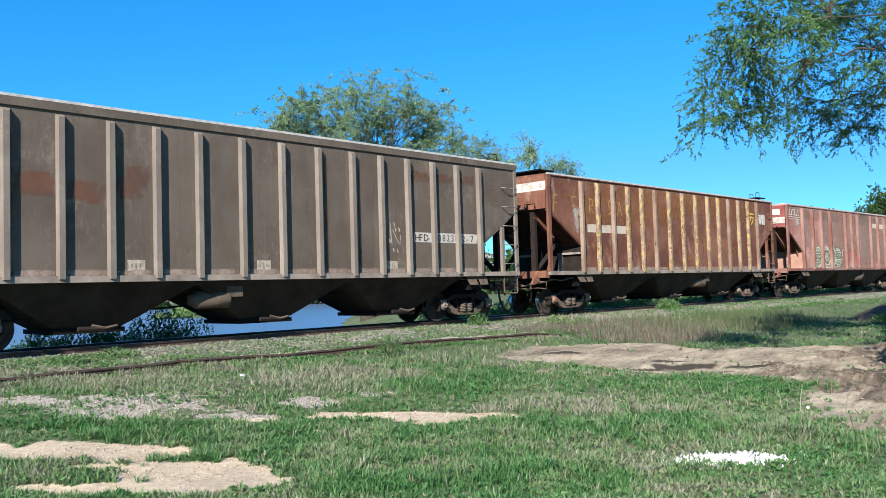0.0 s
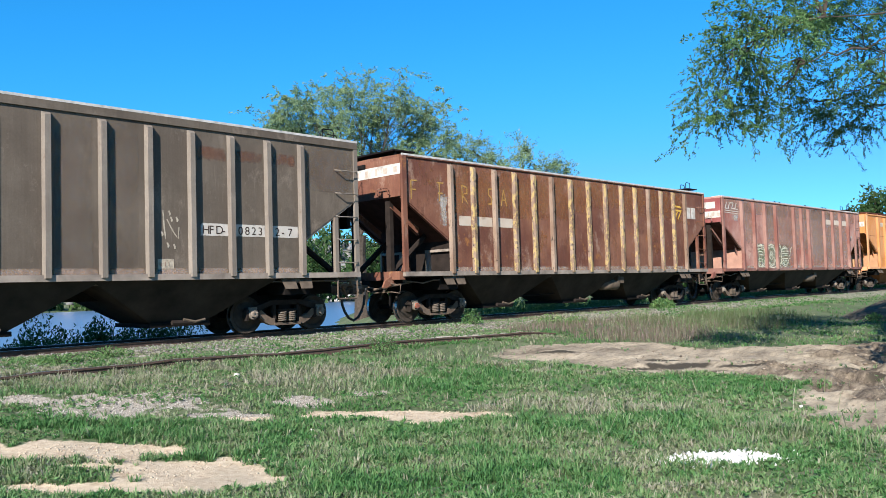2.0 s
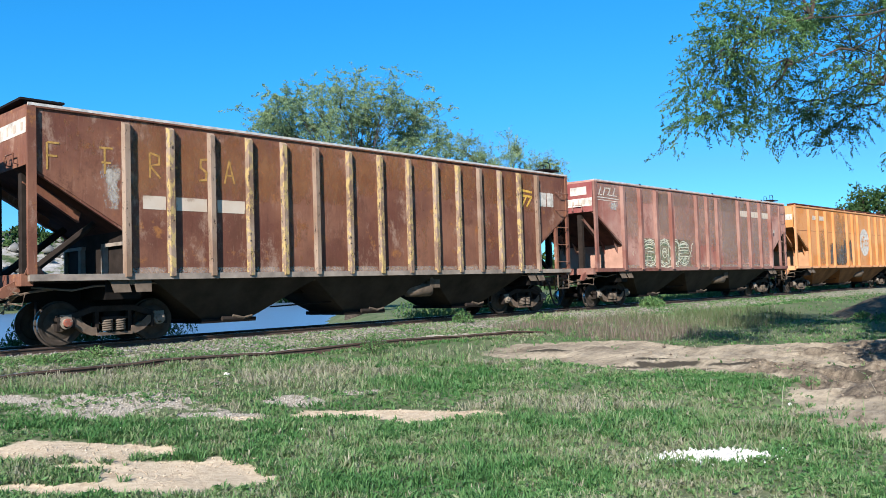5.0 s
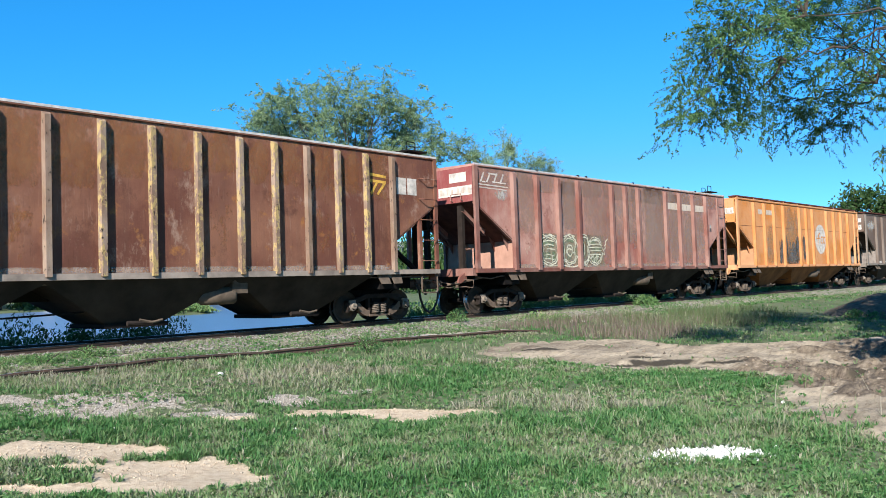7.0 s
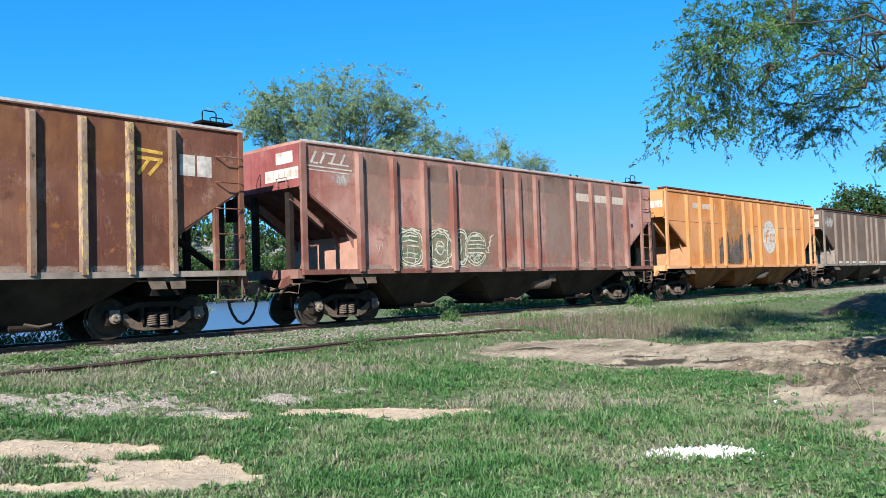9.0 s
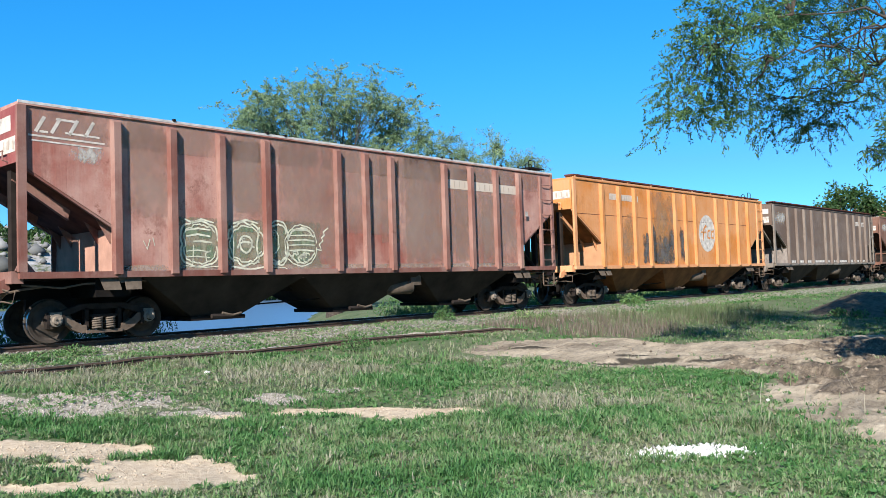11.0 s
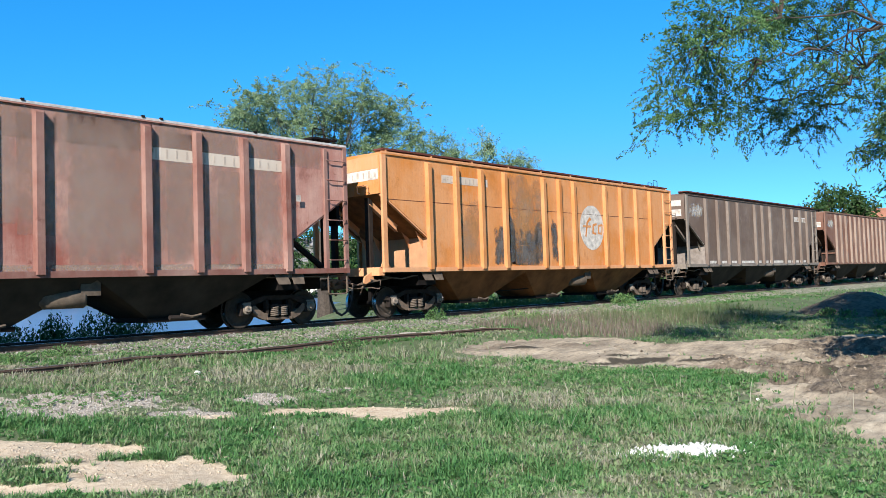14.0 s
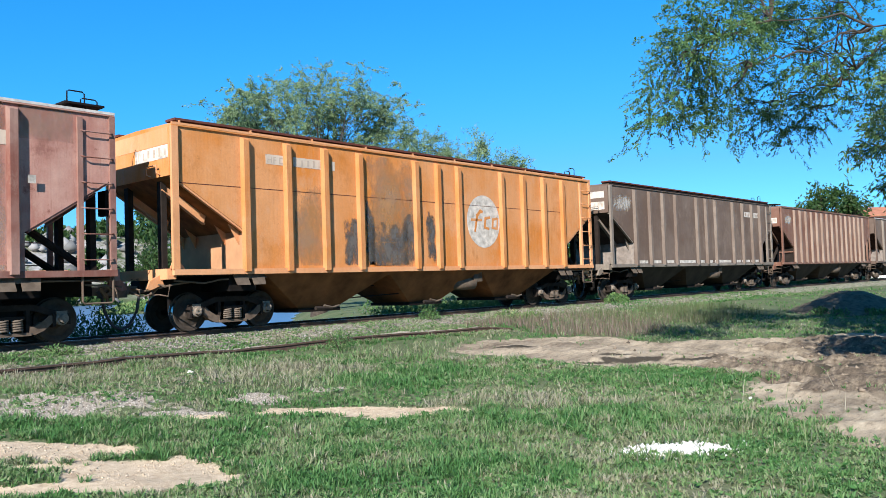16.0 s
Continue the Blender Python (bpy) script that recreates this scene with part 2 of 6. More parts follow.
def wheelset_meshes():
    bm = bmesh.new()
    lathe(bm, [(-0.98, 0.05), (-0.95, 0.065), (-0.62, 0.07), (-0.6, 0.075), (0.6, 0.075), (0.62, 0.07), (0.95, 0.065), (0.98, 0.05)], 14)
    axle = bm
    wheel = bmesh.new()
    # tread, flange inside, dished plate, hub
    prof = [(-0.10, 0.10), (-0.10, 0.14), (-0.055, 0.17), (-0.03, 0.30), (-0.06, 0.345), (-0.07, 0.40), (-0.06, 0.415),
            (0.03, 0.42), (0.045, 0.445), (0.06, 0.445), (0.068, 0.42), (0.065, 0.345), (0.03, 0.31), (0.02, 0.17), (0.07, 0.14), (0.07, 0.10)]
    lathe(wheel, prof, 40)
    return axle, wheel


def bogie_meshes():
    """Cast side frame with two axle boxes and a nest of springs, and the bolster between the frames."""
    frame_bm = bmesh.new()
    a = AXLE
    # arched top chord, two curved lower arms, spring columns and seat, open between
    prism(frame_bm, [(-a - 0.16, 0.50), (-a - 0.12, 0.60), (-a + 0.15, 0.63), (-0.42, 0.74), (0.42, 0.74), (a - 0.15, 0.63), (a + 0.12, 0.60), (a + 0.16, 0.50),
                     (a - 0.14, 0.50), (0.40, 0.63), (-0.40, 0.63), (-a + 0.14, 0.50)], -0.06, 0.07)
    for s in (-1, 1):
        arm = [(s * x, z) for x, z in ((a - 0.03, 0.43), (a - 0.12, 0.52), (a - 0.24, 0.52), (0.56, 0.41), (0.42, 0.33), (0.35, 0.33), (0.33, 0.18), (0.45, 0.18), (0.60, 0.245), (a - 0.18, 0.37))]
        prism(frame_bm, arm if s > 0 else arm[::-1], -0.09, 0.05)
        box(frame_bm, s * 0.325 - 0.035, s * 0.325 + 0.035, -0.06, 0.06, 0.22, 0.66)
        # pedestal jaw beside the axle box
        box(frame_bm, s * a - 0.17, s * a - 0.11, -0.11, 0.03, 0.30, 0.55)
        box(frame_bm, s * a + 0.11, s * a + 0.16, -0.11, 0.03, 0.34, 0.55)
    box(frame_bm, -0.36, 0.36, -0.11, 0.09, 0.165, 0.225)
    box(frame_bm, -0.25, 0.25, -0.12, 0.06, 0.475, 0.525)
    bmesh.ops.recalc_face_normals(frame_bm, faces=frame_bm.faces[:])
    cap = bmesh.new()
    lathe(cap, [(-0.13, 0.04), (-0.128, 0.075), (-0.075, 0.085), (-0.07, 0.12), (0.0, 0.125), (0.02, 0.10), (0.08, 0.10)], 18)
    for k in range(3):
        q = 0.5 + 2.094 * k
        lathe(cap, [(-0.155, 0.004), (-0.153, 0.018), (-0.125, 0.018)], 6, pose(0.05 * math.cos(q), 0, 0.05 * math.sin(q)))
    box(cap, -0.10, 0.10, -0.05, 0.06, 0.05, 0.15)
    spring = bmesh.new()
    pts = []
    for k in range(41):
        q = k / 40
        pts.append((0.092 * math.cos(q * 10 * math.pi), 0.092 * math.sin(q * 10 * math.pi), 0.02 + q * 0.22))
    tube(spring, pts, 0.021, 6)
    bolster = bmesh.new()
    box(bolster, -0.16, 0.16, -0.78, 0.78, 0.53, 0.72)
    box(bolster, -0.28, 0.28, -0.3, 0.3, 0.72, 0.80)
    brake = bmesh.new()
    box(brake, -0.03, 0.03, -0.72, 0.72, 0.36, 0.44)
    for y in (-0.56, 0.56):
        box(brake, 0.02, 0.085, y - 0.05, y + 0.05, 0.25, 0.55)
    return frame_bm, cap, spring, bolster, brake


def to_mesh(bm, name, *materials):
    me = bpy.data.meshes.new(name)
    bm.to_mesh(me)
    bm.free()
    for m in materials:
        me.materials.append(m)
    return me


def smooth(me):
    me.polygons.foreach_set("use_smooth", [True] * len(me.polygons))
    return me


_axle, _wheel = wheelset_meshes()
AXLE_ME, WHEEL_ME = smooth(to_mesh(_axle, "axle", M_DARK)), to_mesh(_wheel, "wheel", M_WHEEL, M_TREAD)
for _p in WHEEL_ME.polygons:
    _c = _p.center
    _r = math.hypot(_c.x, _c.z)
    if _r > 0.405 and abs(_p.normal.y) < 0.6:
        _p.material_index = 1
_f, _c, _s, _b, _k = bogie_meshes()
FRAME_ME, CAP_ME, SPRING_ME = to_mesh(_f, "side_frame", M_FRAME, M_DUSTY), to_mesh(_c, "axle_box", M_BOX), smooth(to_mesh(_s, "spring", M_SPRING))
# dusty low faces stay light; above them the body's shade is painted dark
for _p in FRAME_ME.polygons:
    if _p.center.z < 0.40:
        _p.material_index = 1
BOLSTER_ME, BRAKE_ME = to_mesh(_b, "bogie", M_DARK), to_mesh(_k, "brake_beam", M_DARK)
ROLLING = []   # wheelsets and their rest places


def add_bogie(wagon, x):
    bogie = share("bogie", BOLSTER_ME, wagon, pose(x, 0, 0), "dusty cast-steel bogie on two wheelsets")
    for s in (-1, 1):
        share("side_frame", FRAME_ME, bogie, pose(0, s * 0.80, 0))
        for dx in (-0.125, 0.125):
            share("spring", SPRING_ME, bogie, pose(dx, s * 0.865, 0.225))
        for dx in (-AXLE, AXLE):
            share("axle_box", CAP_ME, bogie, pose(dx, s * 0.86, WHEEL_R + 0.03, 0, 0, 0 if s < 0 else 180))
    share("brake_beam", BRAKE_ME, bogie, pose(0.42, 0, 0))
    share("brake_beam", BRAKE_ME, bogie, pose(-0.42, 0, 0, 0, 0, 180))
    for dx in (-AXLE, AXLE):
        m = pose(x + dx, 0, WHEEL_R)
        ax = share("wheelset", AXLE_ME, wagon, m, "steel wheelset with shiny treads")
        for s in (-1, 1):
            share("wheel", WHEEL_ME, ax, pose(0, s * 0.56, 0, 0, 0, 0 if s < 0 else 180))
        ROLLING.append((ax, x + dx))


def side_sheet(bm, y, t):
    """One side of the body with its ends cut off on the slope."""
    z = SILL
    poly = [(-HALF + 1.78, z), (HALF - 1.70, z), (HALF - 1.70, 2.05), (HALF, 3.15), (HALF, EAVE), (-HALF, EAVE), (-HALF, 3.32), (-HALF + 1.78, 2.20)]
    prism(bm, poly, y, y + t)


def rib_mesh(paint, b, w, d):
    """A pressed hat-section post that stands out from the side sheet."""
    bm = bmesh.new()
    z0, z1 = SILL + 0.02, EAVE - 0.07
    va = [(-b, 0, z0), (-w, -d, z0 + 0.02), (w, -d, z0 + 0.02), (b, 0, z0), (-b, 0, z1), (-w, -d, z1 - 0.06), (w, -d, z1 - 0.06), (b, 0, z1)]
    v = [bm.verts.new(c) for c in va]
    for q in ((0, 1, 5, 4), (1, 2, 6, 5), (2, 3, 7, 6), (4, 5, 6, 7), (3, 2, 1, 0), (0, 4, 7, 3)):
        bm.faces.new([v[i] for i in q])
    bmesh.ops.recalc_face_normals(bm, faces=bm.faces[:])
    return to_mesh(bm, "rib", paint)


def one_box(name, material, parent, x0, x1, y0, y1, z0, z1, label=""):
    bm = bmesh.new()
    box(bm, x0, x1, y0, y1, z0, z1)
    return part(name, bm, material, parent, label)


def one_tube(name, material, parent, pts, r, sides=8, label=""):
    bm = bmesh.new()
    tube(bm, pts, r, sides)
    return part(name, bm, material, parent, label)


def build_wagon(paint, ribs, label, kind="A", rib_paint=None, frame_paint=None, sill_paint=None, under=None, cyl=1.7, plate=None, end_shade=None, eave=None, crest=0.065, boards=True, slope=None, end_paint=None):
    wagon = new("hopper_wagon")
    tagged(wagon, label, "railway wagon", "wagons of the train")
    rib_paint, frame_paint, under = rib_paint or paint, frame_paint or paint, under or M_DARK
    end_shade = end_shade or M_END_SHADE
    for s in (-1, 1):
        bm = bmesh.new()
        side_sheet(bm, s * SIDE - 0.006, 0.012)
        part("side_sheet", bm, paint, wagon)
    rib_me = rib_mesh(rib_paint, 0.08, 0.052, 0.105) if kind == "A" else rib_mesh(rib_paint, 0.10, 0.07, 0.115)
    for u in ribs:
        for s in (-1, 1):
            share("rib", rib_me, wagon, pose(u - HALF, s * (SIDE + 0.007), 0, 0, 0, 0 if s < 0 else 180))
    for s in (-1, 1):
        y = s * (SIDE + 0.02)
        one_box("side_sill", sill_paint or frame_paint, wagon, -HALF, HALF, y - 0.05, y + 0.05, SILL - 0.02, SILL + 0.10, "dusty pale side sill")
        one_box("corner_post", frame_paint, wagon, -HALF - 0.02, -HALF + 0.13, y - 0.05, y + 0.03, SILL + 0.10, EAVE - 0.02)
        one_box("corner_post", frame_paint, wagon, HALF - 0.11, HALF + 0.005, s * SIDE - 0.04, s * SIDE + 0.03, SILL + 0.10, EAVE - 0.02)
        zt = EAVE - 0.1 if kind == "B" else 2.66
        one_box("ladder_post", frame_paint, wagon, HALF - 0.74, HALF - 0.64, s * SIDE - 0.05, s * SIDE + 0.05, SILL + 0.10, zt)
        for k in range(5 if kind == "A" else 6):
            z = 1.60 + k * 0.55 if kind == "A" else 1.57 + k * 0.49
            yy, yo = s * (SIDE + 0.03), s * (SIDE + 0.085 if k < 3 or kind == "B" else SIDE + 0.15)
            one_tube("ladder_rung", frame_paint, wagon, [(HALF - 0.70, yy, z), (HALF - 0.62, yo, z - 0.02), (HALF - 0.12, yo, z - 0.02), (HALF - 0.05, yy, z)], 0.014, 6)
        # stirrup step below the ladder
        one_tube("stirrup_step", M_DUSTY, wagon, [(HALF - 0.66, s * SIDE, SILL), (HALF - 0.66, s * SIDE, 0.76), (HALF - 0.62, s * SIDE, 0.72), (HALF - 0.10, s * SIDE, 0.72), (HALF - 0.06, s * SIDE, 0.76), (HALF - 0.06, s * SIDE, SILL)], 0.022, 6)
        for x in (-6.45, 6.5):
            bm = bmesh.new()
            for a, b in ((-0.42, -0.05), (0.06, 0.42)):
                yj = s * (SIDE - 0.03)
                v = [bm.verts.new(c) for c in ((x + a, yj, SILL - 0.02), (x + b, yj, SILL - 0.02), (x + b * 0.86, yj + s * 0.13, SILL - 0.26), (x + a * 0.9, yj + s * 0.13, SILL - 0.26))]
                w = [bm.verts.new(q.co + Vector((0, -s * 0.02, 0))) for q in v]
                bm.faces.new(v), bm.faces.new(w[::-1])
                for i in range(4):
                    bm.faces.new((v[i], w[i], w[(i + 1) % 4], v[(i + 1) % 4]))
            box(bm, x - 0.06, x + 0.07, s * (SIDE - 0.02) - 0.02, s * (SIDE - 0.02) + 0.02, SILL - 0.12, SILL - 0.02)
            bmesh.ops.recalc_face_normals(bm, faces=bm.faces[:])
            part("jacking_pad", bm, M_PAD, wagon)
    # brake pipe, uncoupling lever and hose cock at both ends
    for e in (-1, 1):
        one_tube("brake_pipe", M_DUSTY, wagon, [(e * (HALF - 0.5), -1.15, 1.08), (e * (HALF - 0.1), -1.22, 1.04), (e * (HALF + 0.12), -0.95, 0.97), (e * (HALF + 0.24), -0.45, 0.9)], 0.024, 6)
        one_tube("uncoupling_lever", M_DUSTY, wagon, [(e * (HALF + 0.02), -1.3, 1.02), (e * (HALF + 0.08), -1.32, 0.80), (e * (HALF + 0.16), -1.1, 0.84), (e * (HALF + 0.26), -0.5, 0.82), (e * (HALF + 0.3), -0.12, 0.92)], 0.015, 6)
        one_tube("hose_cock", M_DUSTY, wagon, [(e * (HALF - 0.02), -0.78, 1.02), (e * (HALF + 0.14), -0.72, 0.84), (e * (HALF + 0.2), -0.68, 0.66)], 0.038, 8)
    # flat roof with a pale eave strip
    bm = bmesh.new()
    prism(bm, [(-SIDE - 0.02, EAVE - 0.02), (-SIDE - 0.02, EAVE + 0.04), (0, EAVE + 0.07), (SIDE + 0.02, EAVE + 0.04), (SIDE + 0.02, EAVE - 0.02)], -HALF, HALF, "x")
    part("roof", bm, paint, wagon)
    for s in (-1, 1):
        y = s * (SIDE + 0.03)
        one_box("eave_strip", eave or M_EAVE, wagon, -HALF, HALF, y - 0.015, y + 0.015, EAVE + crest - 0.05, EAVE + crest)
        one_box("top_rail", paint, wagon, -HALF, HALF, y - 0.012, y + 0.012, EAVE - 0.015, EAVE + crest - 0.05)
    if kind == "B" and boards:
        # raised running boards along both roof edges
        for s in (-1, 1):
            y = s * 1.22
            one_box("running_board", M_MESH, wagon, -HALF + 0.1, HALF - 0.25, y - 0.19, y + 0.19, EAVE + 0.115, EAVE + 0.165, "rusty grating running board")
            for k in range(10):
                x = -HALF + 0.2 + k * (2 * HALF - 0.6) / 9
                one_box("bracket", eave or paint, wagon, x - 0.02, x + 0.02, y - 0.2, y + 0.2, EAVE + 0.04, EAVE + 0.115)
    else:
        one_box("running_board", M_EAVE, wagon, -HALF + 0.5, HALF - 0.5, -1.13, -0.72, EAVE + 0.08, EAVE + 0.06 + crest, "perforated metal running board")
        for x0, z in ((-HALF - 0.04, EAVE + 0.16), (HALF - 0.85, EAVE + 0.20))[1 if kind == "B" else 0:]:
            one_box("end_platform", M_DARK, wagon, x0, x0 + 0.78, -1.18, 1.18, z, z + 0.04)
            for y in (-1.1, 1.1):
                one_box("bracket", M_DARK, wagon, x0 + 0.1, x0 + 0.16, y - 0.03, y + 0.03, EAVE + 0.04, z)
    # hatch rails and grab loops at the ladder end
    for y in (-1.05, -0.55):
        x = HALF - 0.75 if y < -1 else HALF - 0.25
        one_tube("grab_loop", M_DARK, wagon, [(x, y, EAVE + 0.08), (x, y, EAVE + 0.46), (x + 0.04, y, EAVE + 0.48), (x + 0.30, y, EAVE + 0.48), (x + 0.34, y, EAVE + 0.44), (x + 0.34, y, EAVE + 0.08)], 0.014, 6)
    for k, x in enumerate((-5.6, -1.9, 1.9, 5.6)):
        for y in (-0.4, 0.5):
            bm = bmesh.new()
            box(bm, x - 0.5, x + 0.5, y - 0.3, y + 0.3, EAVE + 0.06, EAVE + 0.17)
            box(bm, x - 0.05, x + 0.05, y - 0.36, y + 0.36, EAVE + 0.17, EAVE + 0.20)
            part("hatch", bm, M_DARK if kind == "A" else paint, wagon)
    for s, zt, zl, run in ((-1, 3.32, 2.20, 1.78), (1, 3.15, 2.05, 1.70)):
        one_box("end_wall", end_paint or paint, wagon, s * HALF - 0.01, s * HALF + 0.01, -SIDE + 0.04, SIDE - 0.04, zt, EAVE - 0.02)
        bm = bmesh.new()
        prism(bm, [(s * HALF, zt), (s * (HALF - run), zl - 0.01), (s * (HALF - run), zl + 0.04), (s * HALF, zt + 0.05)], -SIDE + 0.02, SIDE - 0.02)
        # the underside's shade is carried by this darker colour
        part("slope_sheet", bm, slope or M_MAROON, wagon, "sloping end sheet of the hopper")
        # stiffeners under the slope, open at their lower ends
        for y in (-0.78, 0.78):
            bm = bmesh.new()
            q0, q1 = 0.06, 0.66
            a, b = Vector((s * (HALF - run * q0), zt - (zt - zl) * q0)), Vector((s * (HALF - run * q1), zt - (zt - zl) * q1))
            prism(bm, [(a.x, a.y - 0.03), (b.x, b.y - 0.03), (b.x + s * 0.05, b.y - 0.20), (a.x, a.y - 0.17)], y - 0.012, y + 0.012)
            prism(bm, [(a.x, a.y - 0.17), (b.x + s * 0.05, b.y - 0.20), (b.x + s * 0.05, b.y - 0.225), (a.x, a.y - 0.195)], y - 0.06, y + 0.06)
            part("stiffener", bm, frame_paint, wagon)
        # lip along the cut edge of the side sheets
        for sy in (-1, 1):
            bm = bmesh.new()
            prism(bm, [(s * (HALF - 0.02), zt - 0.01), (s * (HALF - run + 0.06), zl + 0.03), (s * (HALF - run + 0.06), zl - 0.02), (s * (HALF - 0.02), zt - 0.06)], sy * (SIDE - 0.09), sy * (SIDE - 0.008))
            part("edge_angle", bm, frame_paint, wagon)
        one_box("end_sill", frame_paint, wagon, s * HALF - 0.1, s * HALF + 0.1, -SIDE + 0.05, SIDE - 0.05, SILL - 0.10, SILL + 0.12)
        # posts and struts are near-black: the shade inside the end is painted
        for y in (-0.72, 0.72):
            one_box("end_post", end_shade, wagon, s * (HALF - 0.16) - 0.06, s * (HALF - 0.16) + 0.06, y - 0.09, y + 0.09, SILL, zt - 0.02)
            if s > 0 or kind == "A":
                one_tube("strut", end_shade, wagon, [(s * (HALF - 0.2), y, SILL + 0.1), (s * (HALF - 1.45), y, zl + 0.15)], 0.075, 6)
        # upright bulkhead under the slope's foot, near-black on kind A to show shade
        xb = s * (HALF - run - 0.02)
        one_box("bulkhead", (plate or paint) if kind == "B" else end_shade, wagon, xb - 0.015, xb + 0.015, -SIDE + 0.02, SIDE - 0.02, SILL, zl + 0.02, "upright end bulkhead under the slope")
        if s < 0:
            for sy in (-1, 1):
                if kind == "B":
                    # gussets where the slope meets the bulkhead
                    for y in (0.62, 1.16):
                        bm = bmesh.new()
                        prism(bm, [(xb, zl), (xb - 0.30, zl + 0.17), (xb - 0.03, zl - 0.30)], sy * y - 0.012, sy * y + 0.012)
                        part("gusset", bm, frame_paint, wagon)
                else:
                    one_box("cross_angle", sill_paint or frame_paint, wagon, xb - 0.10, xb - 0.02, min(sy * 0.45, sy * (SIDE - 0.02)), max(sy * 0.45, sy * (SIDE - 0.02)), 1.90, 1.97)
                    one_box("stub_post", sill_paint or frame_paint, wagon, xb - 0.12, xb - 0.02, sy * 0.55 - 0.06, sy * 0.55 + 0.06, SILL + 0.1, 1.90)
            xe = -HALF - 0.012
            one_tube("grab_handle", frame_paint, wagon, [(xe, -0.98, zt + 0.05), (xe - 0.09, -0.98, zt + 0.07), (xe - 0.09, -0.98, zt + 0.24), (xe - 0.09, -0.58, zt + 0.24), (xe - 0.09, -0.58, zt + 0.07), (xe, -0.58, zt + 0.05)], 0.014, 6)
            # pin lifter bracket and cut lever at the corner
            bm = bmesh.new()
            prism(bm, [(-HALF - 0.05, SILL + 0.12), (-HALF + 0.30, SILL + 0.10), (-HALF + 0.06, SILL + 0.40)], -SIDE + 0.02, -SIDE + 0.05)
            part("corner_gusset", bm, frame_paint, wagon)
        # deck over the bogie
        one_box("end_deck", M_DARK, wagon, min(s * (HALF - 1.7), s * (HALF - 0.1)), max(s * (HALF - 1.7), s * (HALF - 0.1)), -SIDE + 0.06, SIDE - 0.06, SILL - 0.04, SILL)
        # coupler
        bm = bmesh.new()
        box(bm, min(s * (HALF - 0.1), s * (HALF + 0.42)), max(s * (HALF - 0.1), s * (HALF + 0.42)), -0.09, 0.09, 0.86, 1.04)
        box(bm, min(s * (HALF + 0.36), s * (HALF + 0.68)), max(s * (HALF + 0.36), s * (HALF + 0.68)), -0.16, 0.12, 0.80, 1.10)
        bmesh.ops.bevel(bm, geom=bm.edges[:], offset=0.025, segments=1)
        part("coupler", bm, M_DUSTY, wagon)
        one_tube("uncoupling_rod", M_DUSTY, wagon, [(s * (HALF + 0.14), -1.32, 1.02), (s * (HALF + 0.14), -0.95, 1.06), (s * (HALF + 0.20), -0.6, 0.92), (s * (HALF + 0.3), -0.2, 1.0)], 0.018, 6)
        if s > 0:
            one_tube("brake_hose", M_HOSE, wagon, [(HALF + 0.10, -0.42, 0.95)] + [(HALF + 0.18 + 0.80 * q, -0.45, 0.80 - 0.66 * math.sin(math.pi * q) ** 0.55) for q in (0, 0.06, 0.15, 0.3, 0.5, 0.7, 0.85, 0.94, 1.0)] + [(HALF + 1.05, -0.42, 0.95)], 0.034, 8)
        # platform bracket and pipe at the body end
        bm = bmesh.new()
        prism(bm, [(s * (HALF + 0.05), SILL + 0.02), (s * (HALF + 0.32), SILL - 0.12), (s * (HALF + 0.40), 0.96), (s * (HALF + 0.30), 0.94), (s * (HALF + 0.02), 1.05)], -1.05, -0.98)
        part("bracket", bm, frame_paint, wagon)
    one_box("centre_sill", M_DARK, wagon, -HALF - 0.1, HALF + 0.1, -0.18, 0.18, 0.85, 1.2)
    # hand brake wheel at the ladder end
    bm = bmesh.new()
    ring = [(HALF + 0.13, -0.85 + 0.26 * math.cos(a), 2.72 + 0.26 * math.sin(a)) for a in [2 * math.pi * k / 20 for k in range(21)]]
    tube(bm, ring, 0.017, 6)
    for a in (0.3, 1.9, 3.4, 5.0):
        tube(bm, [(HALF + 0.10, -0.85, 2.72), (HALF + 0.13, -0.85 + 0.26 * math.cos(a), 2.72 + 0.26 * math.sin(a))], 0.012, 5)
    part("hand_brake_wheel", bm, M_DARK, wagon)
    one_box("brake_gear_box", M_DARK, wagon, HALF + 0.0, HALF + 0.11, -1.0, -0.7, 2.45, 2.95)
    # brake cylinder, reservoir and rods
    bm = bmesh.new()
    lathe(bm, [(-0.45, 0.05), (-0.44, 0.16), (-0.40, 0.19), (0.30, 0.19), (0.34, 0.15), (0.44, 0.10), (0.45, 0.04)], 20, pose(cyl, -1.02, 0.84, 0, 0, 75))
    smooth_bm(bm)
    part("air_reservoir", bm, M_PAD, wagon)
    one_box("valve_box", M_PAD, wagon, cyl + 0.28, cyl + 0.66, -1.28, -1.0, 0.88, 1.22)
    one_tube("brake_rod", M_DARK, wagon, [(cyl - 0.4, -0.8, 0.72), (cyl - 2.6, -0.75, 0.62), (cyl - 4.4, -0.6, 0.56)], 0.02, 6)
    one_tube("air_pipe", M_DUSTY, wagon, [(-HALF + 0.1, -1.25, 1.12), (-HALF + 0.8, -1.28, 1.05), (-HALF + 1.2, -1.28, 1.12), (-HALF + 2.4, -1.27, 1.16), (HALF - 0.3, -1.3, 1.16)], 0.02, 6)
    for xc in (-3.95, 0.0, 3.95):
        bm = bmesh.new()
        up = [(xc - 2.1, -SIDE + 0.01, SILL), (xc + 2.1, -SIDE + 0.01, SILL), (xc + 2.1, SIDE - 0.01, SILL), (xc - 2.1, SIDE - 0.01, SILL)]
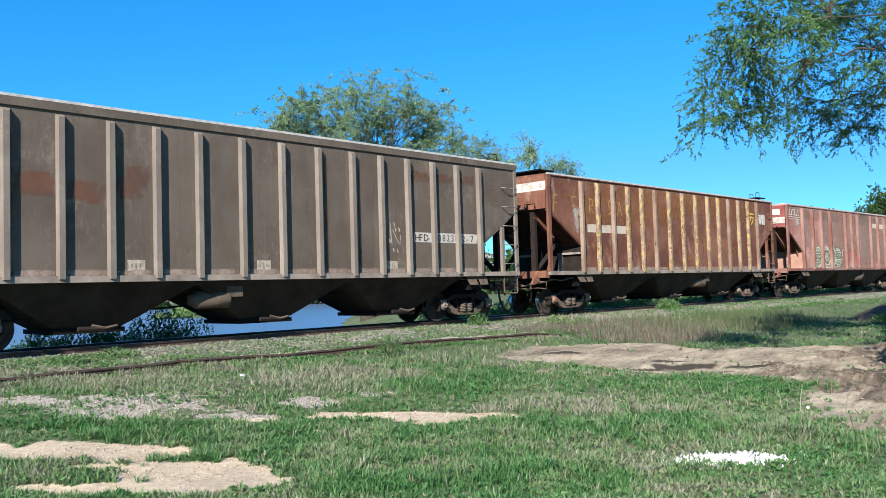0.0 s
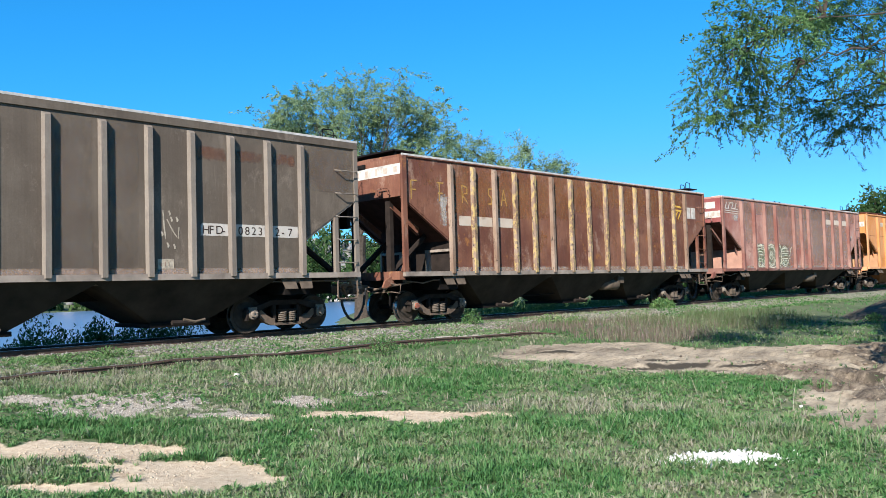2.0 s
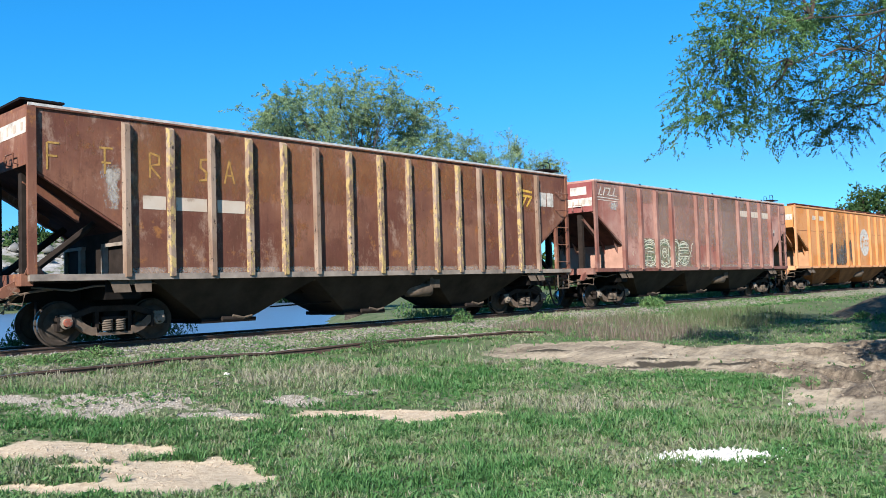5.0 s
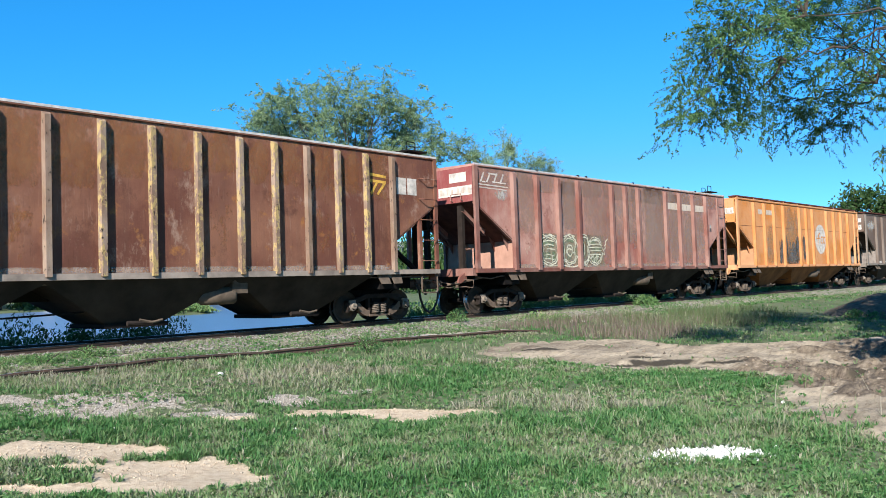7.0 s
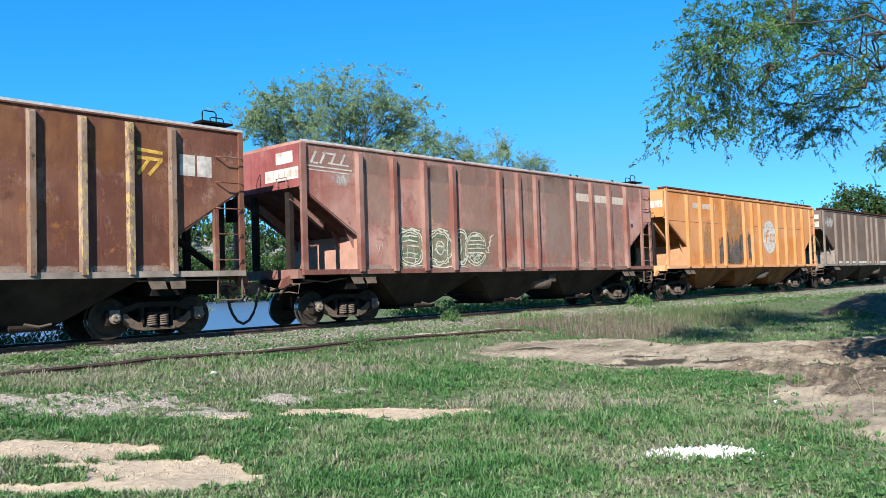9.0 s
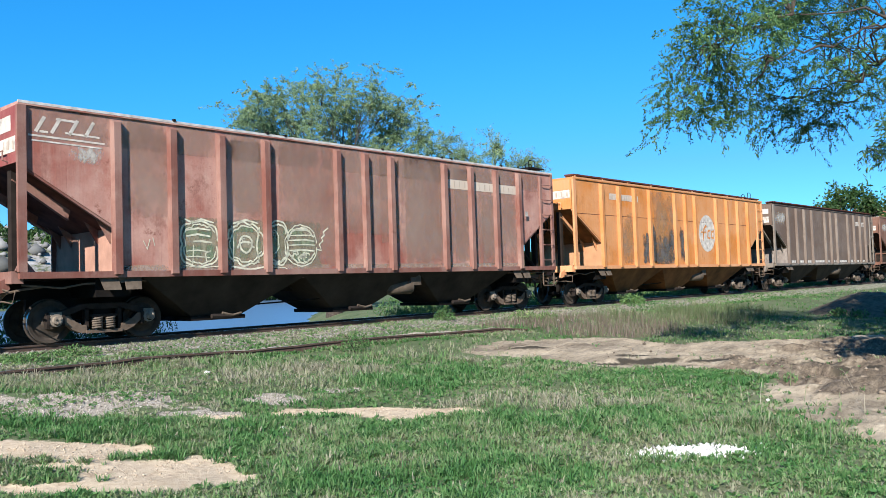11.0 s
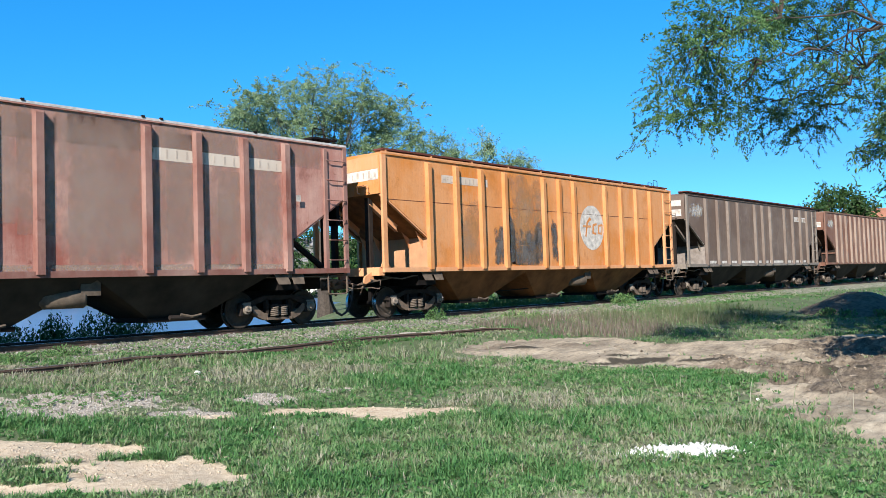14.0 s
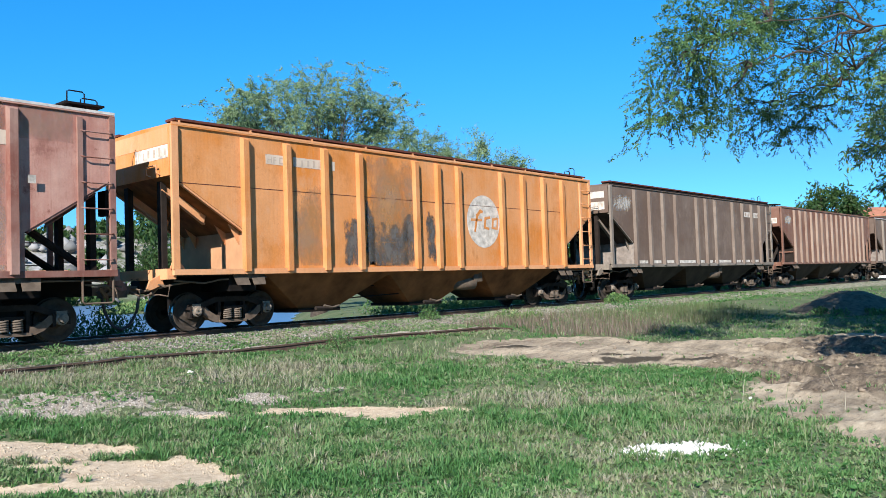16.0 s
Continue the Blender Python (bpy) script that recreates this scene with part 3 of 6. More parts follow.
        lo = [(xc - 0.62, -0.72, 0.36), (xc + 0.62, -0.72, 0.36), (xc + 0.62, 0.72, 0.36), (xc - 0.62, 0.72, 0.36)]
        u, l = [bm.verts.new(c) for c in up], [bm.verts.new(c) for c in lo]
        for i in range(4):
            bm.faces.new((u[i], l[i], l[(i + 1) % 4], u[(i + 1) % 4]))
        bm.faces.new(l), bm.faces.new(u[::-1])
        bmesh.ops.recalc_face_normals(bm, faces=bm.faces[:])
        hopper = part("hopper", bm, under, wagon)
        # discharge gate with its shaft and lever
        one_box("gate", M_DARK, hopper, xc - 0.68, xc + 0.68, -0.80, 0.80, 0.27, 0.36)
        one_tube("gate_shaft", M_FRAME, hopper, [(xc - 0.3, -1.0, 0.36), (xc + 0.35, -1.0, 0.34)], 0.05, 8)
        one_tube("gate_lever", M_PAD, hopper, [(xc - 0.05, -1.02, 0.42), (xc + 0.2, -1.05, 0.36), (xc + 0.42, -1.05, 0.40)], 0.03, 6)
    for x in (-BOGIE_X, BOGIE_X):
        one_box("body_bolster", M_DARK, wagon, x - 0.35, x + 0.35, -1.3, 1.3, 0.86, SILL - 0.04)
        # plate added to black out the gap behind the bogie
        one_box("dark_filler", M_DARK, wagon, x - 1.25, x + 1.25, -0.34, -0.22, 0.40, 0.86)
        add_bogie(wagon, x)
    return wagon


def smooth_bm(bm):
    for f in bm.faces:
        f.smooth = True


# ---- paint marks and lettering on the sides ----
FACE = -(SIDE + 0.0065)


def mark(wagon, x0, x1, z0, z1, material, name="painted_panel", label="", lift=0.0):
    return one_box(name, material, wagon, x0, x1, FACE - 0.004 - lift, FACE - lift, z0, z1, label)


def end_mark(wagon, y0, y1, z0, z1, material, label=""):
    ob = one_box("painted_panel", material, wagon, -HALF - 0.015, -HALF - 0.010, y0, y1, z0, z1, label)
    if "digits" in label:
        r = random.Random(int(y0 * 100) + len(label))
        n = 6
        for k in range(n):
            a, h, w = y0 + (k + 0.3) * (y1 - y0) / n, z1 - z0, (y1 - y0) / n
            one_box("lettering_bar", M_RUSTY_INK, wagon, -HALF - 0.018, -HALF - 0.0155, a, a + w * r.uniform(0.12, 0.4), z0 + h * r.uniform(0.15, 0.3), z1 - h * r.uniform(0.12, 0.3))
    return ob


def bars(wagon, x0, x1, z0, z1, material, n, seed, gap=0.35):
    """Lettering too worn to read, as upright bars."""
    r = random.Random(seed)
    step = (x1 - x0) / n
    for k in range(n):
        a, h = x0 + k * step + step * gap * 0.5, z1 - z0
        one_box("lettering_bar", material, wagon, a, a + step * (1 - gap) * r.uniform(0.25, 0.6), FACE - 0.009, FACE - 0.005, z0 + h * r.uniform(0.12, 0.25), z1 - h * r.uniform(0.1, 0.3))


def text(wagon, words, x, z, size, material, step):
    """Stencilled characters, one part each."""
    for k, ch in enumerate(words):
        cu = bpy.data.curves.new("character", "FONT")
        cu.body, cu.size, cu.extrude = ch, size, 0.001
        tmp = bpy.data.objects.new("character", cu)
        me = bpy.data.meshes.new_from_object(tmp)
        bpy.data.objects.remove(tmp)
        me.materials.clear()
        me.materials.append(material)
        ob = share("character", me, wagon)
        ob.matrix_basis = Matrix.Translation((x + k * step, FACE - 0.007, z)) @ Euler((radians(90), 0, 0)).to_matrix().to_4x4()


def ribbon(bm, pts, width, lift=0.006):
    """A flat painted line along points (x, z) on the side."""
    pts = [Vector((p[0], 0, p[1])) for p in pts]
    ring = []
    for i, p in enumerate(pts):
        d = (pts[min(i + 1, len(pts) - 1)] - pts[max(i - 1, 0)]).normalized()
        n = Vector((-d.z, 0, d.x)) * width * (0.35 if i in (0, len(pts) - 1) else 0.5)
        ring.append((bm.verts.new((p.x + n.x, FACE - lift, p.z + n.z)), bm.verts.new((p.x - n.x, FACE - lift, p.z - n.z))))
    for a, b in zip(ring, ring[1:]):
        bm.faces.new((a[0], a[1], b[1], b[0]))


def curl(cx, cz, rx, rz, a0, a1, n=18, pinch=0.0):
    return [(cx + rx * math.cos(a) * (1 - pinch * math.sin(2 * a)), cz + rz * math.sin(a)) for a in [a0 + (a1 - a0) * k / (n - 1) for k in range(n)]]


def ragged(wagon, name, x0, x1, z0, z1, material, seed=0, label="", lift=0.0):
    """A patch of thin paint, a skin on the sheet."""
    return mark(wagon, x0, x1, z0, z1, material, name, label, lift)


RIBS_A = [HALF + 0.06 + o for o in (-6.6, -5.68, -4.76, -3.84, -2.93, -2.02, -1.01, 0, 1.01, 2.02, 2.93, 3.84, 4.76, 5.68, 6.58)]
RIBS_B = [1.79, 2.97, 4.11, 5.27, 7.37, 8.29, 9.20, 11.29, 12.44, 13.61, 14.76]
RIBS_C = [1.95 + 0.93 * k for k in range(15)]
P_GREY = wagon_paint("grey_brown_wagon", (0.100, 0.078, 0.060), (0.138, 0.110, 0.085), (0.125, 0.07, 0.047), (0.084, 0.065, 0.048), 3.0, 0.66)
P_BROWN = wagon_paint("rust_brown_wagon", (0.128, 0.050, 0.034), (0.22, 0.10, 0.062), (0.27, 0.115, 0.042), (0.11, 0.058, 0.042), 7.0, 0.58, 0.5, 0.9)
P_RED = wagon_paint("faded_red_wagon", (0.265, 0.088, 0.065), (0.43, 0.245, 0.195), (0.17, 0.055, 0.04), (0.42, 0.29, 0.235), 11.0, 0.60, 0.49, 0.75)
P_CRIMSON = wagon_paint("crimson_end", (0.20, 0.048, 0.045), (0.28, 0.10, 0.09), (0.15, 0.045, 0.035), (0.30, 0.15, 0.13), 13.0, 0.66)
P_ORANGE = wagon_paint("orange_wagon", (0.50, 0.17, 0.032), (0.54, 0.245, 0.10), (0.36, 0.15, 0.05), (0.48, 0.25, 0.125), 15.0, 0.64, 0.46)
P_SALMON_RIB = wagon_paint("salmon_rib", (0.45, 0.165, 0.048), (0.49, 0.22, 0.09), (0.36, 0.15, 0.05), (0.50, 0.27, 0.14), 16.0, 0.66)
P_SALMON = wagon_paint("sun_bleached_orange", (0.56, 0.25, 0.11), (0.60, 0.30, 0.15), (0.40, 0.17, 0.06), (0.50, 0.28, 0.16), 17.0, 0.68)
P_DUN = wagon_paint("dun_wagon", (0.12, 0.08, 0.06), (0.16, 0.115, 0.09), (0.17, 0.08, 0.05), (0.105, 0.082, 0.068), 19.0, 0.63)
P_OXIDE = wagon_paint("oxide_wagon", (0.15, 0.068, 0.046), (0.20, 0.115, 0.083), (0.16, 0.068, 0.044), (0.23, 0.155, 0.118), 23.0, 0.64)
P_YELLOW_RIB = flaking_rib("flaking_yellow_rib", (0.17, 0.108, 0.076), (0.26, 0.19, 0.145), (0.40, 0.29, 0.11))
P_PALE_RIB = wagon_paint("pale_rib", (0.19, 0.132, 0.102), (0.24, 0.175, 0.138), (0.25, 0.11, 0.06), (0.34, 0.25, 0.19), 31.0, 0.60)
P_GREY_RIB = wagon_paint("worn_grey_rib", (0.17, 0.14, 0.115), (0.23, 0.195, 0.16), (0.13, 0.085, 0.062), (0.12, 0.095, 0.078), 37.0, 0.64)
P_DUN_RIB = wagon_paint("dun_rib", (0.135, 0.10, 0.08), (0.175, 0.14, 0.115), (0.12, 0.08, 0.06), (0.115, 0.088, 0.07), 43.0, 0.64)
P_RED_RIB = wagon_paint("worn_red_rib", (0.17, 0.066, 0.050), (0.27, 0.16, 0.13), (0.12, 0.046, 0.036), (0.24, 0.15, 0.12), 41.0, 0.64)
# end slope undersides: body paint darkened to hold their shade
M_SLOPE_R = plain("shaded_red_sheet", (0.10, 0.042, 0.032), 0.85, 0, 0.4, 3)
M_SLOPE_O = plain("shaded_orange_sheet", (0.20, 0.085, 0.028), 0.85, 0, 0.4, 3)
M_SLOPE_D = plain("shaded_dun_sheet", (0.055, 0.040, 0.032), 0.85, 0, 0.4, 3)
# shade inside the open wagon ends, put into one near-black colour
M_END_SHADE = plain("shaded_end_steel", (0.022, 0.016, 0.013), 0.9, 0, 0.4, 4)
# maroon slope underside, likewise darkened for shade
M_MAROON = plain("shaded_maroon_sheet", (0.050, 0.022, 0.016), 0.85, 0, 0.4, 3)
M_PAD = plain("dusty_brown_steel", (0.10, 0.075, 0.055), 0.85, 0, 0.35, 5)
M_EAVE = plain("bleached_eave", (0.44, 0.41, 0.375), 0.8, 0, 0.3, 7)
M_MESH = plain("rusty_grating", (0.10, 0.035, 0.025), 0.85, 0, 0.4, 12)
M_WORN = plain("worn_lettering", (0.24, 0.17, 0.13), 0.85)
M_SILL = plain("dusty_sill", (0.24, 0.195, 0.16), 0.85, 0, 0.35, 3)
# hopper bottoms: dirty paint, darkened further to hold the shade beneath the bodies
M_UNDER = plain("shaded_hopper", (0.032, 0.024, 0.018), 0.85, 0, 0.45, 1.6)
M_UNDER_O = plain("shaded_orange_hopper", (0.15, 0.062, 0.023), 0.85, 0, 0.5, 1.6)
M_PLATE_O = plain("pale_orange_plate", (0.42, 0.22, 0.115), 0.8, 0, 0.15, 3)
M_PLATE_R = plain("pale_red_plate", (0.37, 0.205, 0.15), 0.8, 0, 0.2, 3)
M_PLATE_G = plain("pale_grey_plate", (0.21, 0.175, 0.15), 0.8, 0, 0.3, 5)
M_BANDWARM = smear("worn_cream_band", (0.50, 0.42, 0.34), (0.45, 0.36, 0.28), 29.0, 1.25, 7.0)
M_YELLOW = plain("faded_yellow_paint", (0.50, 0.30, 0.06), 0.8, 0, 0.5, 9)
M_PALE_OLD = plain("old_cream_paint", (0.36, 0.30, 0.23), 0.85, 0, 0.4, 14)
M_OLD_YELLOW = plain("old_yellow_paint", (0.34, 0.195, 0.06), 0.85, 0, 0.45, 12)
M_CREAM = plain("cream_spray_line", (0.50, 0.48, 0.37), 0.8, 0, 0.35, 9)
M_SPRAY = smear("dark_spray", (0.075, 0.075, 0.075), (0.13, 0.11, 0.095), 3.1, 0.62, 4.0)
M_HAZE = smear("greenish_spray", (0.30, 0.255, 0.18), (0.24, 0.22, 0.145), 4.7, 0.62, 5.0, 0.3)
M_REDPATCH = smear("showing_red_paint", (0.19, 0.082, 0.052), (0.155, 0.08, 0.056), 8.3, 0.34, 4.0, 0.32)
M_GREYPANEL = smear("rubbed_grey_panel", (0.36, 0.22, 0.135), (0.42, 0.21, 0.085), 12.9, 0.45, 1.6, 0.3)
M_PALEWEAR = smear("worn_white_paint", (0.50, 0.46, 0.41), (0.40, 0.35, 0.30), 21.0, 0.5, 6.0)
M_BAND = smear("worn_white_band", (0.50, 0.46, 0.41), (0.42, 0.37, 0.32), 27.0, 1.15, 7.0)
M_GREYWEAR = smear("grey_bleached_patch", (0.37, 0.27, 0.22), (0.34, 0.22, 0.175), 33.0, 0.22, 2.2, 0.45)
M_DUSTWEAR = smear("sun_bleached_dust", (0.36, 0.235, 0.185), (0.33, 0.20, 0.155), 53.0, 0.26, 2.6, 0.5)
M_SETTLED = smear("settled_pale_dust", (0.42, 0.31, 0.245), (0.35, 0.25, 0.195), 57.0, 0.5, 6.0, 0.3)
M_GREENSPRAY = smear("green_spray", (0.13, 0.19, 0.11), (0.20, 0.22, 0.14), 61.0, 0.65, 9.0, 0.2)
M_BROWNWEAR = smear("dusty_brown_patch", (0.19, 0.15, 0.12), (0.15, 0.11, 0.085), 35.0, 0.36, 1.2, 0.4)
M_RUSTWEAR = smear("bright_rust_patch", (0.31, 0.13, 0.055), (0.25, 0.095, 0.045), 39.0, 0.22, 5.0, 0.16)
M_RUSTRUN = smear("bright_rust_runs", (0.30, 0.135, 0.062), (0.25, 0.10, 0.043), 71.0, 0.36, 6.0, 0.3)

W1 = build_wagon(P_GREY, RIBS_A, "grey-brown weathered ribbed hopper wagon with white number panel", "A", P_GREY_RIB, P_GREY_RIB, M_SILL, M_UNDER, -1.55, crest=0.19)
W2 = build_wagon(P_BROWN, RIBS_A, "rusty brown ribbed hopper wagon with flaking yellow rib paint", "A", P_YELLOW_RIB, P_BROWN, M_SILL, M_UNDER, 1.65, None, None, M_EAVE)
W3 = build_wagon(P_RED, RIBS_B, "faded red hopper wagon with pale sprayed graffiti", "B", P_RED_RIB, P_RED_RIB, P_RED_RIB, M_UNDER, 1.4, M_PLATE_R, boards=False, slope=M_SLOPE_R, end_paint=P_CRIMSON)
for x in (-5.3, -3.0, -2.5, 0.6, 2.9, 3.3, 5.6):
    one_box("roof_stud", M_DARK, W3, x - 0.03, x + 0.03, -1.46, -1.40, EAVE + 0.05, EAVE + 0.10)
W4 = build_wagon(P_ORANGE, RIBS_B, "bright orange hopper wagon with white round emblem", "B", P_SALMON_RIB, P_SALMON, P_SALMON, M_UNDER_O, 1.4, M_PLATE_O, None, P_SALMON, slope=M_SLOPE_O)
RIBS_D = [1.88, 3.1, 4.24, 5.4, 7.48, 8.46, 9.48, 11.5, 12.7, 13.88, 14.95]
W5 = build_wagon(P_DUN, RIBS_D, "dark dun hopper wagon with white patch near its end", "B", P_DUN_RIB, P_GREY_RIB, P_GREY_RIB, M_UNDER, 1.4, M_PLATE_G, None, M_DARK, slope=M_SLOPE_D)
W6 = build_wagon(P_OXIDE, RIBS_C, "oxide brown hopper wagon with pale narrow ribs", "A", P_PALE_RIB, P_OXIDE, P_OXIDE, M_UNDER, 1.4, M_PLATE_G, None, P_OXIDE)
W7 = build_wagon(P_DUN, RIBS_B, "dull brown hopper wagon at the tail of the view", "B", P_GREY_RIB, P_DUN, P_DUN, M_UNDER, 1.4, M_PLATE_G)
# near end of each body along the train when the clip starts
TRAIN = [(1.95, W1), (20.12, W2), (38.38, W3), (56.28, W4), (74.35, W5), (92.5, W6), (110.6, W7)]

# first wagon
for x0, x1 in ((4.10, 4.74), (4.90, 5.66), (5.84, 6.55)):
    mark(W1, x0, x1, 2.14, 2.40, M_BAND)
text(W1, "HFD-", 4.13, 2.18, 0.25, M_INK, 0.155)
text(W1, "0823", 4.98, 2.18, 0.25, M_INK, 0.165)
text(W1, "2-7", 5.92, 2.18, 0.25, M_INK, 0.17)
for x0, x1 in ((-3.47, -3.12), (-0.61, -0.26), (3.16, 3.50)):
    mark(W1, x0, x1, 1.44, 1.65, M_PALE_OLD)
    bars(W1, x0 + 0.05, x1 - 0.05, 1.48, 1.6, M_WORN, 3, 3)
for i, (x0, x1, z0, z1) in enumerate(((4.02, 4.72, 3.70, 4.02), (4.9, 5.62, 3.74, 4.02), (5.84, 6.5, 3.76, 4.04), (-4.6, -3.86, 2.68, 3.14), (-5.5, -4.78, 2.77, 3.24), (-3.7, -3.0, 2.8, 3.5))):
    ragged(W1, "bare_patch", x0, x1, z0, z1, M_REDPATCH, 60 + i)
bm = bmesh.new()
ribbon(bm, [(3.28, 2.62), (3.30, 2.3), (3.33, 2.05)], 0.035)
ribbon(bm, [(3.36, 2.45), (3.48, 2.22), (3.58, 2.08)], 0.03)
ribbon(bm, [(3.60, 2.06), (3.62, 2.3)], 0.03)
for x, z in ((3.40, 2.62), (3.44, 2.5), (3.56, 2.5), (3.36, 1.98), (3.5, 1.95), (3.24, 2.2)):
    ribbon(bm, [(x, z), (x + 0.03, z - 0.06), (x + 0.02, z - 0.1)], 0.045)
part("paint_smear", bm, M_PALE_OLD, W1)

for i, (x0, x1) in enumerate(((-6.4, -5.5), (-1.7, -0.9), (1.2, 1.9), (2.2, 2.8), (6.8, 8.2))):
    ragged(W1, "bleached_patch", x0, x1, 1.4 if x0 < 6 else 3.25, 4.3, M_BROWNWEAR, i)

# second wagon
for i, (x0, x1, z0, z1) in enumerate(((-8.1, -6.75, 3.35, 4.3), (-5.5, -4.8, 3.0, 4.3), (-2.75, -2.1, 1.4, 3.0), (-0.8, 0.0, 2.0, 4.2), (1.2, 2.0, 1.4, 3.2), (3.1, 3.8, 2.4, 4.2), (4.0, 4.7, 1.5, 3.4), (6.8, 8.2, 3.2, 4.2))):
    if i % 2 == 0:
        ragged(W2, "rust_patch", x0, x1, z0, z1, M_RUSTWEAR, i)
for a, b in zip([u - HALF + 0.09 for u in RIBS_A[:-1]], [u - HALF - 0.09 for u in RIBS_A[1:]]):
    ragged(W2, "rust_run", a, b, 3.1 + 0.35 * math.sin(7 * a), 4.36, M_RUSTRUN, 0, lift=0.001)
for x0, x1 in ((-6.20, -5.72), (-5.50, -4.80), (-4.56, -3.88)):
    mark(W2, x0, x1, 2.62, 2.89, M_BANDWARM)
for x0, x1 in ((6.82, 7.17), (7.22, 7.56)):
    mark(W2, x0, x1, 3.33, 3.77, M_WHITE)
bm = bmesh.new()
for pts in (((5.9, 3.78), (6.44, 3.74)), ((5.9, 3.62), (6.44, 3.60)), ((6.15, 3.60), (5.92, 3.28)), ((6.4, 3.58), (6.14, 3.28))):
    ribbon(bm, pts, 0.10)
part("emblem", bm, M_YELLOW, W2, "yellow slanted stripe emblem")
for x, strokes in ((-8.0, (((0, 0), (0, 0.5)), ((0, 0.5), (0.22, 0.5)), ((0, 0.26), (0.18, 0.26)))), (-6.95, (((0, 0), (0, 0.5)), ((-0.1, 0.5), (0.16, 0.5)), ((-0.06, 0.22), (0.12, 0.22)))),
                   (-6.05, (((0, 0), (0, 0.5)), ((0, 0.5), (0.2, 0.44), (0.2, 0.28), (0, 0.24), (0.22, 0)))), (-5.62, (((0, 0), (0, 0.5)), ((0, 0.25), (0.16, 0.25)))),
                   (-4.98, (((0.2, 0.48), (0.05, 0.46), (0.04, 0.3), (0.18, 0.2), (0.16, 0.04), (0, 0.02)),)), (-4.38, (((0, 0), (0.12, 0.5)), ((0.12, 0.5), (0.24, 0)), ((0.05, 0.18), (0.2, 0.18))))):
    bm = bmesh.new()
    for st in strokes:
        ribbon(bm, [(x + 1.0 * a, 3.25 + b) for a, b in st], 0.055)
    part("letter_remnant", bm, M_OLD_YELLOW, W2, "faded yellow lettering remnant")
ragged(W2, "paint_smear", -7.05, -6.60, 2.45, 3.6, M_PALEWEAR, 81)
end_mark(W2, -1.38, 0.95, 3.90, 4.18, M_WHITE, "dirty white band with worn digits")
one_box("slot_box", M_DARK, W2, -HALF - 0.06, -HALF - 0.012, 0.0, 0.8, 4.20, 4.30)

bm = bmesh.new()
lathe(bm, [(-0.02, 0.04), (-0.015, 0.075), (0.02, 0.08)], 16, pose(-BOGIE_X - AXLE, -0.995, WHEEL_R + 0.03))
part("axle_cap", bm, M_RED, W2, "red painted axle cap")

# third wagon
for i, (x0, x1, z0, z1) in enumerate(((-6.3, -5.4, 2.4, 4.3), (-3.95, -3.0, 2.4, 4.2), (-2.7, -0.8, 1.4, 4.3), (1.4, 3.1, 1.4, 4.3), (3.4, 4.3, 1.5, 4.2), (4.6, 5.5, 1.4, 3.5), (0.5, 1.2, 2.0, 4.2))):
    ragged(W3, "bleached_patch", x0, x1, z0, z1, M_DUSTWEAR, i)
for a, b, z in ((-0.78, 0.85, 2.2), (1.15, 2.85, 1.5), (3.07, 4.0, 1.42), (4.22, 5.17, 1.42), (5.39, 6.32, 1.42), (-3.95, -3.2, 2.6)):
    ragged(W3, "grey_dust", a, b, z, 4.34, M_GREYWEAR, 0, lift=0.0005)
bm = bmesh.new()
for x in (-8.02, -7.74, -7.42, -7.12):
    ribbon(bm, [(x + 0.16, 4.19), (x, 3.90)], 0.09)
ribbon(bm, [(-7.95, 3.91), (-7.8, 3.91)], 0.06)
ribbon(bm, [(-7.66, 4.17), (-7.3, 4.16)], 0.06)
ribbon(bm, [(-7.5, 3.93), (-6.85, 3.91)], 0.05)
ribbon(bm, [(-8.15, 3.83), (-6.75, 3.80)], 0.05)
ribbon(bm, [(-8.1, 3.74), (-6.8, 3.71)], 0.04)
part("emblem", bm, M_WHITE, W3, "white slanted lettering shapes over two lines")
ragged(W3, "paint_smear", -7.45, -6.75, 3.36, 3.72, M_PALEWEAR, 83)
for x0, x1 in ((3.10, 4.02), (4.20, 5.19), (5.37, 6.34)):
    mark(W3, x0, x1, 3.60, 3.86, M_BANDWARM, lift=0.001)
    bars(W3, x0, x1, 3.60, 3.86, M_RUSTY_INK, 4, int(x0 * 10), 0.6)
mark(W3, 6.66, 6.80, 2.93, 3.08, M_WHITE, lift=0.096)
for i, (x0, x1) in enumerate(((-5.25, -4.18), (-4.15, -3.0), (-3.1, -2.4), (-2.7, -1.5))):
    ragged(W3, "spray_fill", x0, x1, 1.36, 2.46, M_HAZE, 90 + i)
for i, (x, z, w, h) in enumerate(((-4.95, 2.18, 0.3, 0.16), (-4.62, 2.1, 0.26, 0.14), (-4.9, 1.75, 0.34, 0.2), (-4.5, 1.72, 0.2, 0.26), (-3.95, 1.9, 0.16, 0.5), (-3.62, 2.25, 0.4, 0.12),
                                  (-3.66, 1.72, 0.22, 0.2), (-3.3, 1.9, 0.12, 0.4), (-2.85, 1.95, 0.26, 0.44), (-2.3, 2.2, 0.5, 0.14), (-2.0, 1.98, 0.5, 0.16), (-2.1, 1.66, 0.42, 0.26))):
    ragged(W3, "green_fill", x - w / 1.6, x + w / 1.6, z - h / 1.6, z + h / 1.6, M_GREENSPRAY, i, lift=0.002)
tag = random.Random(12)


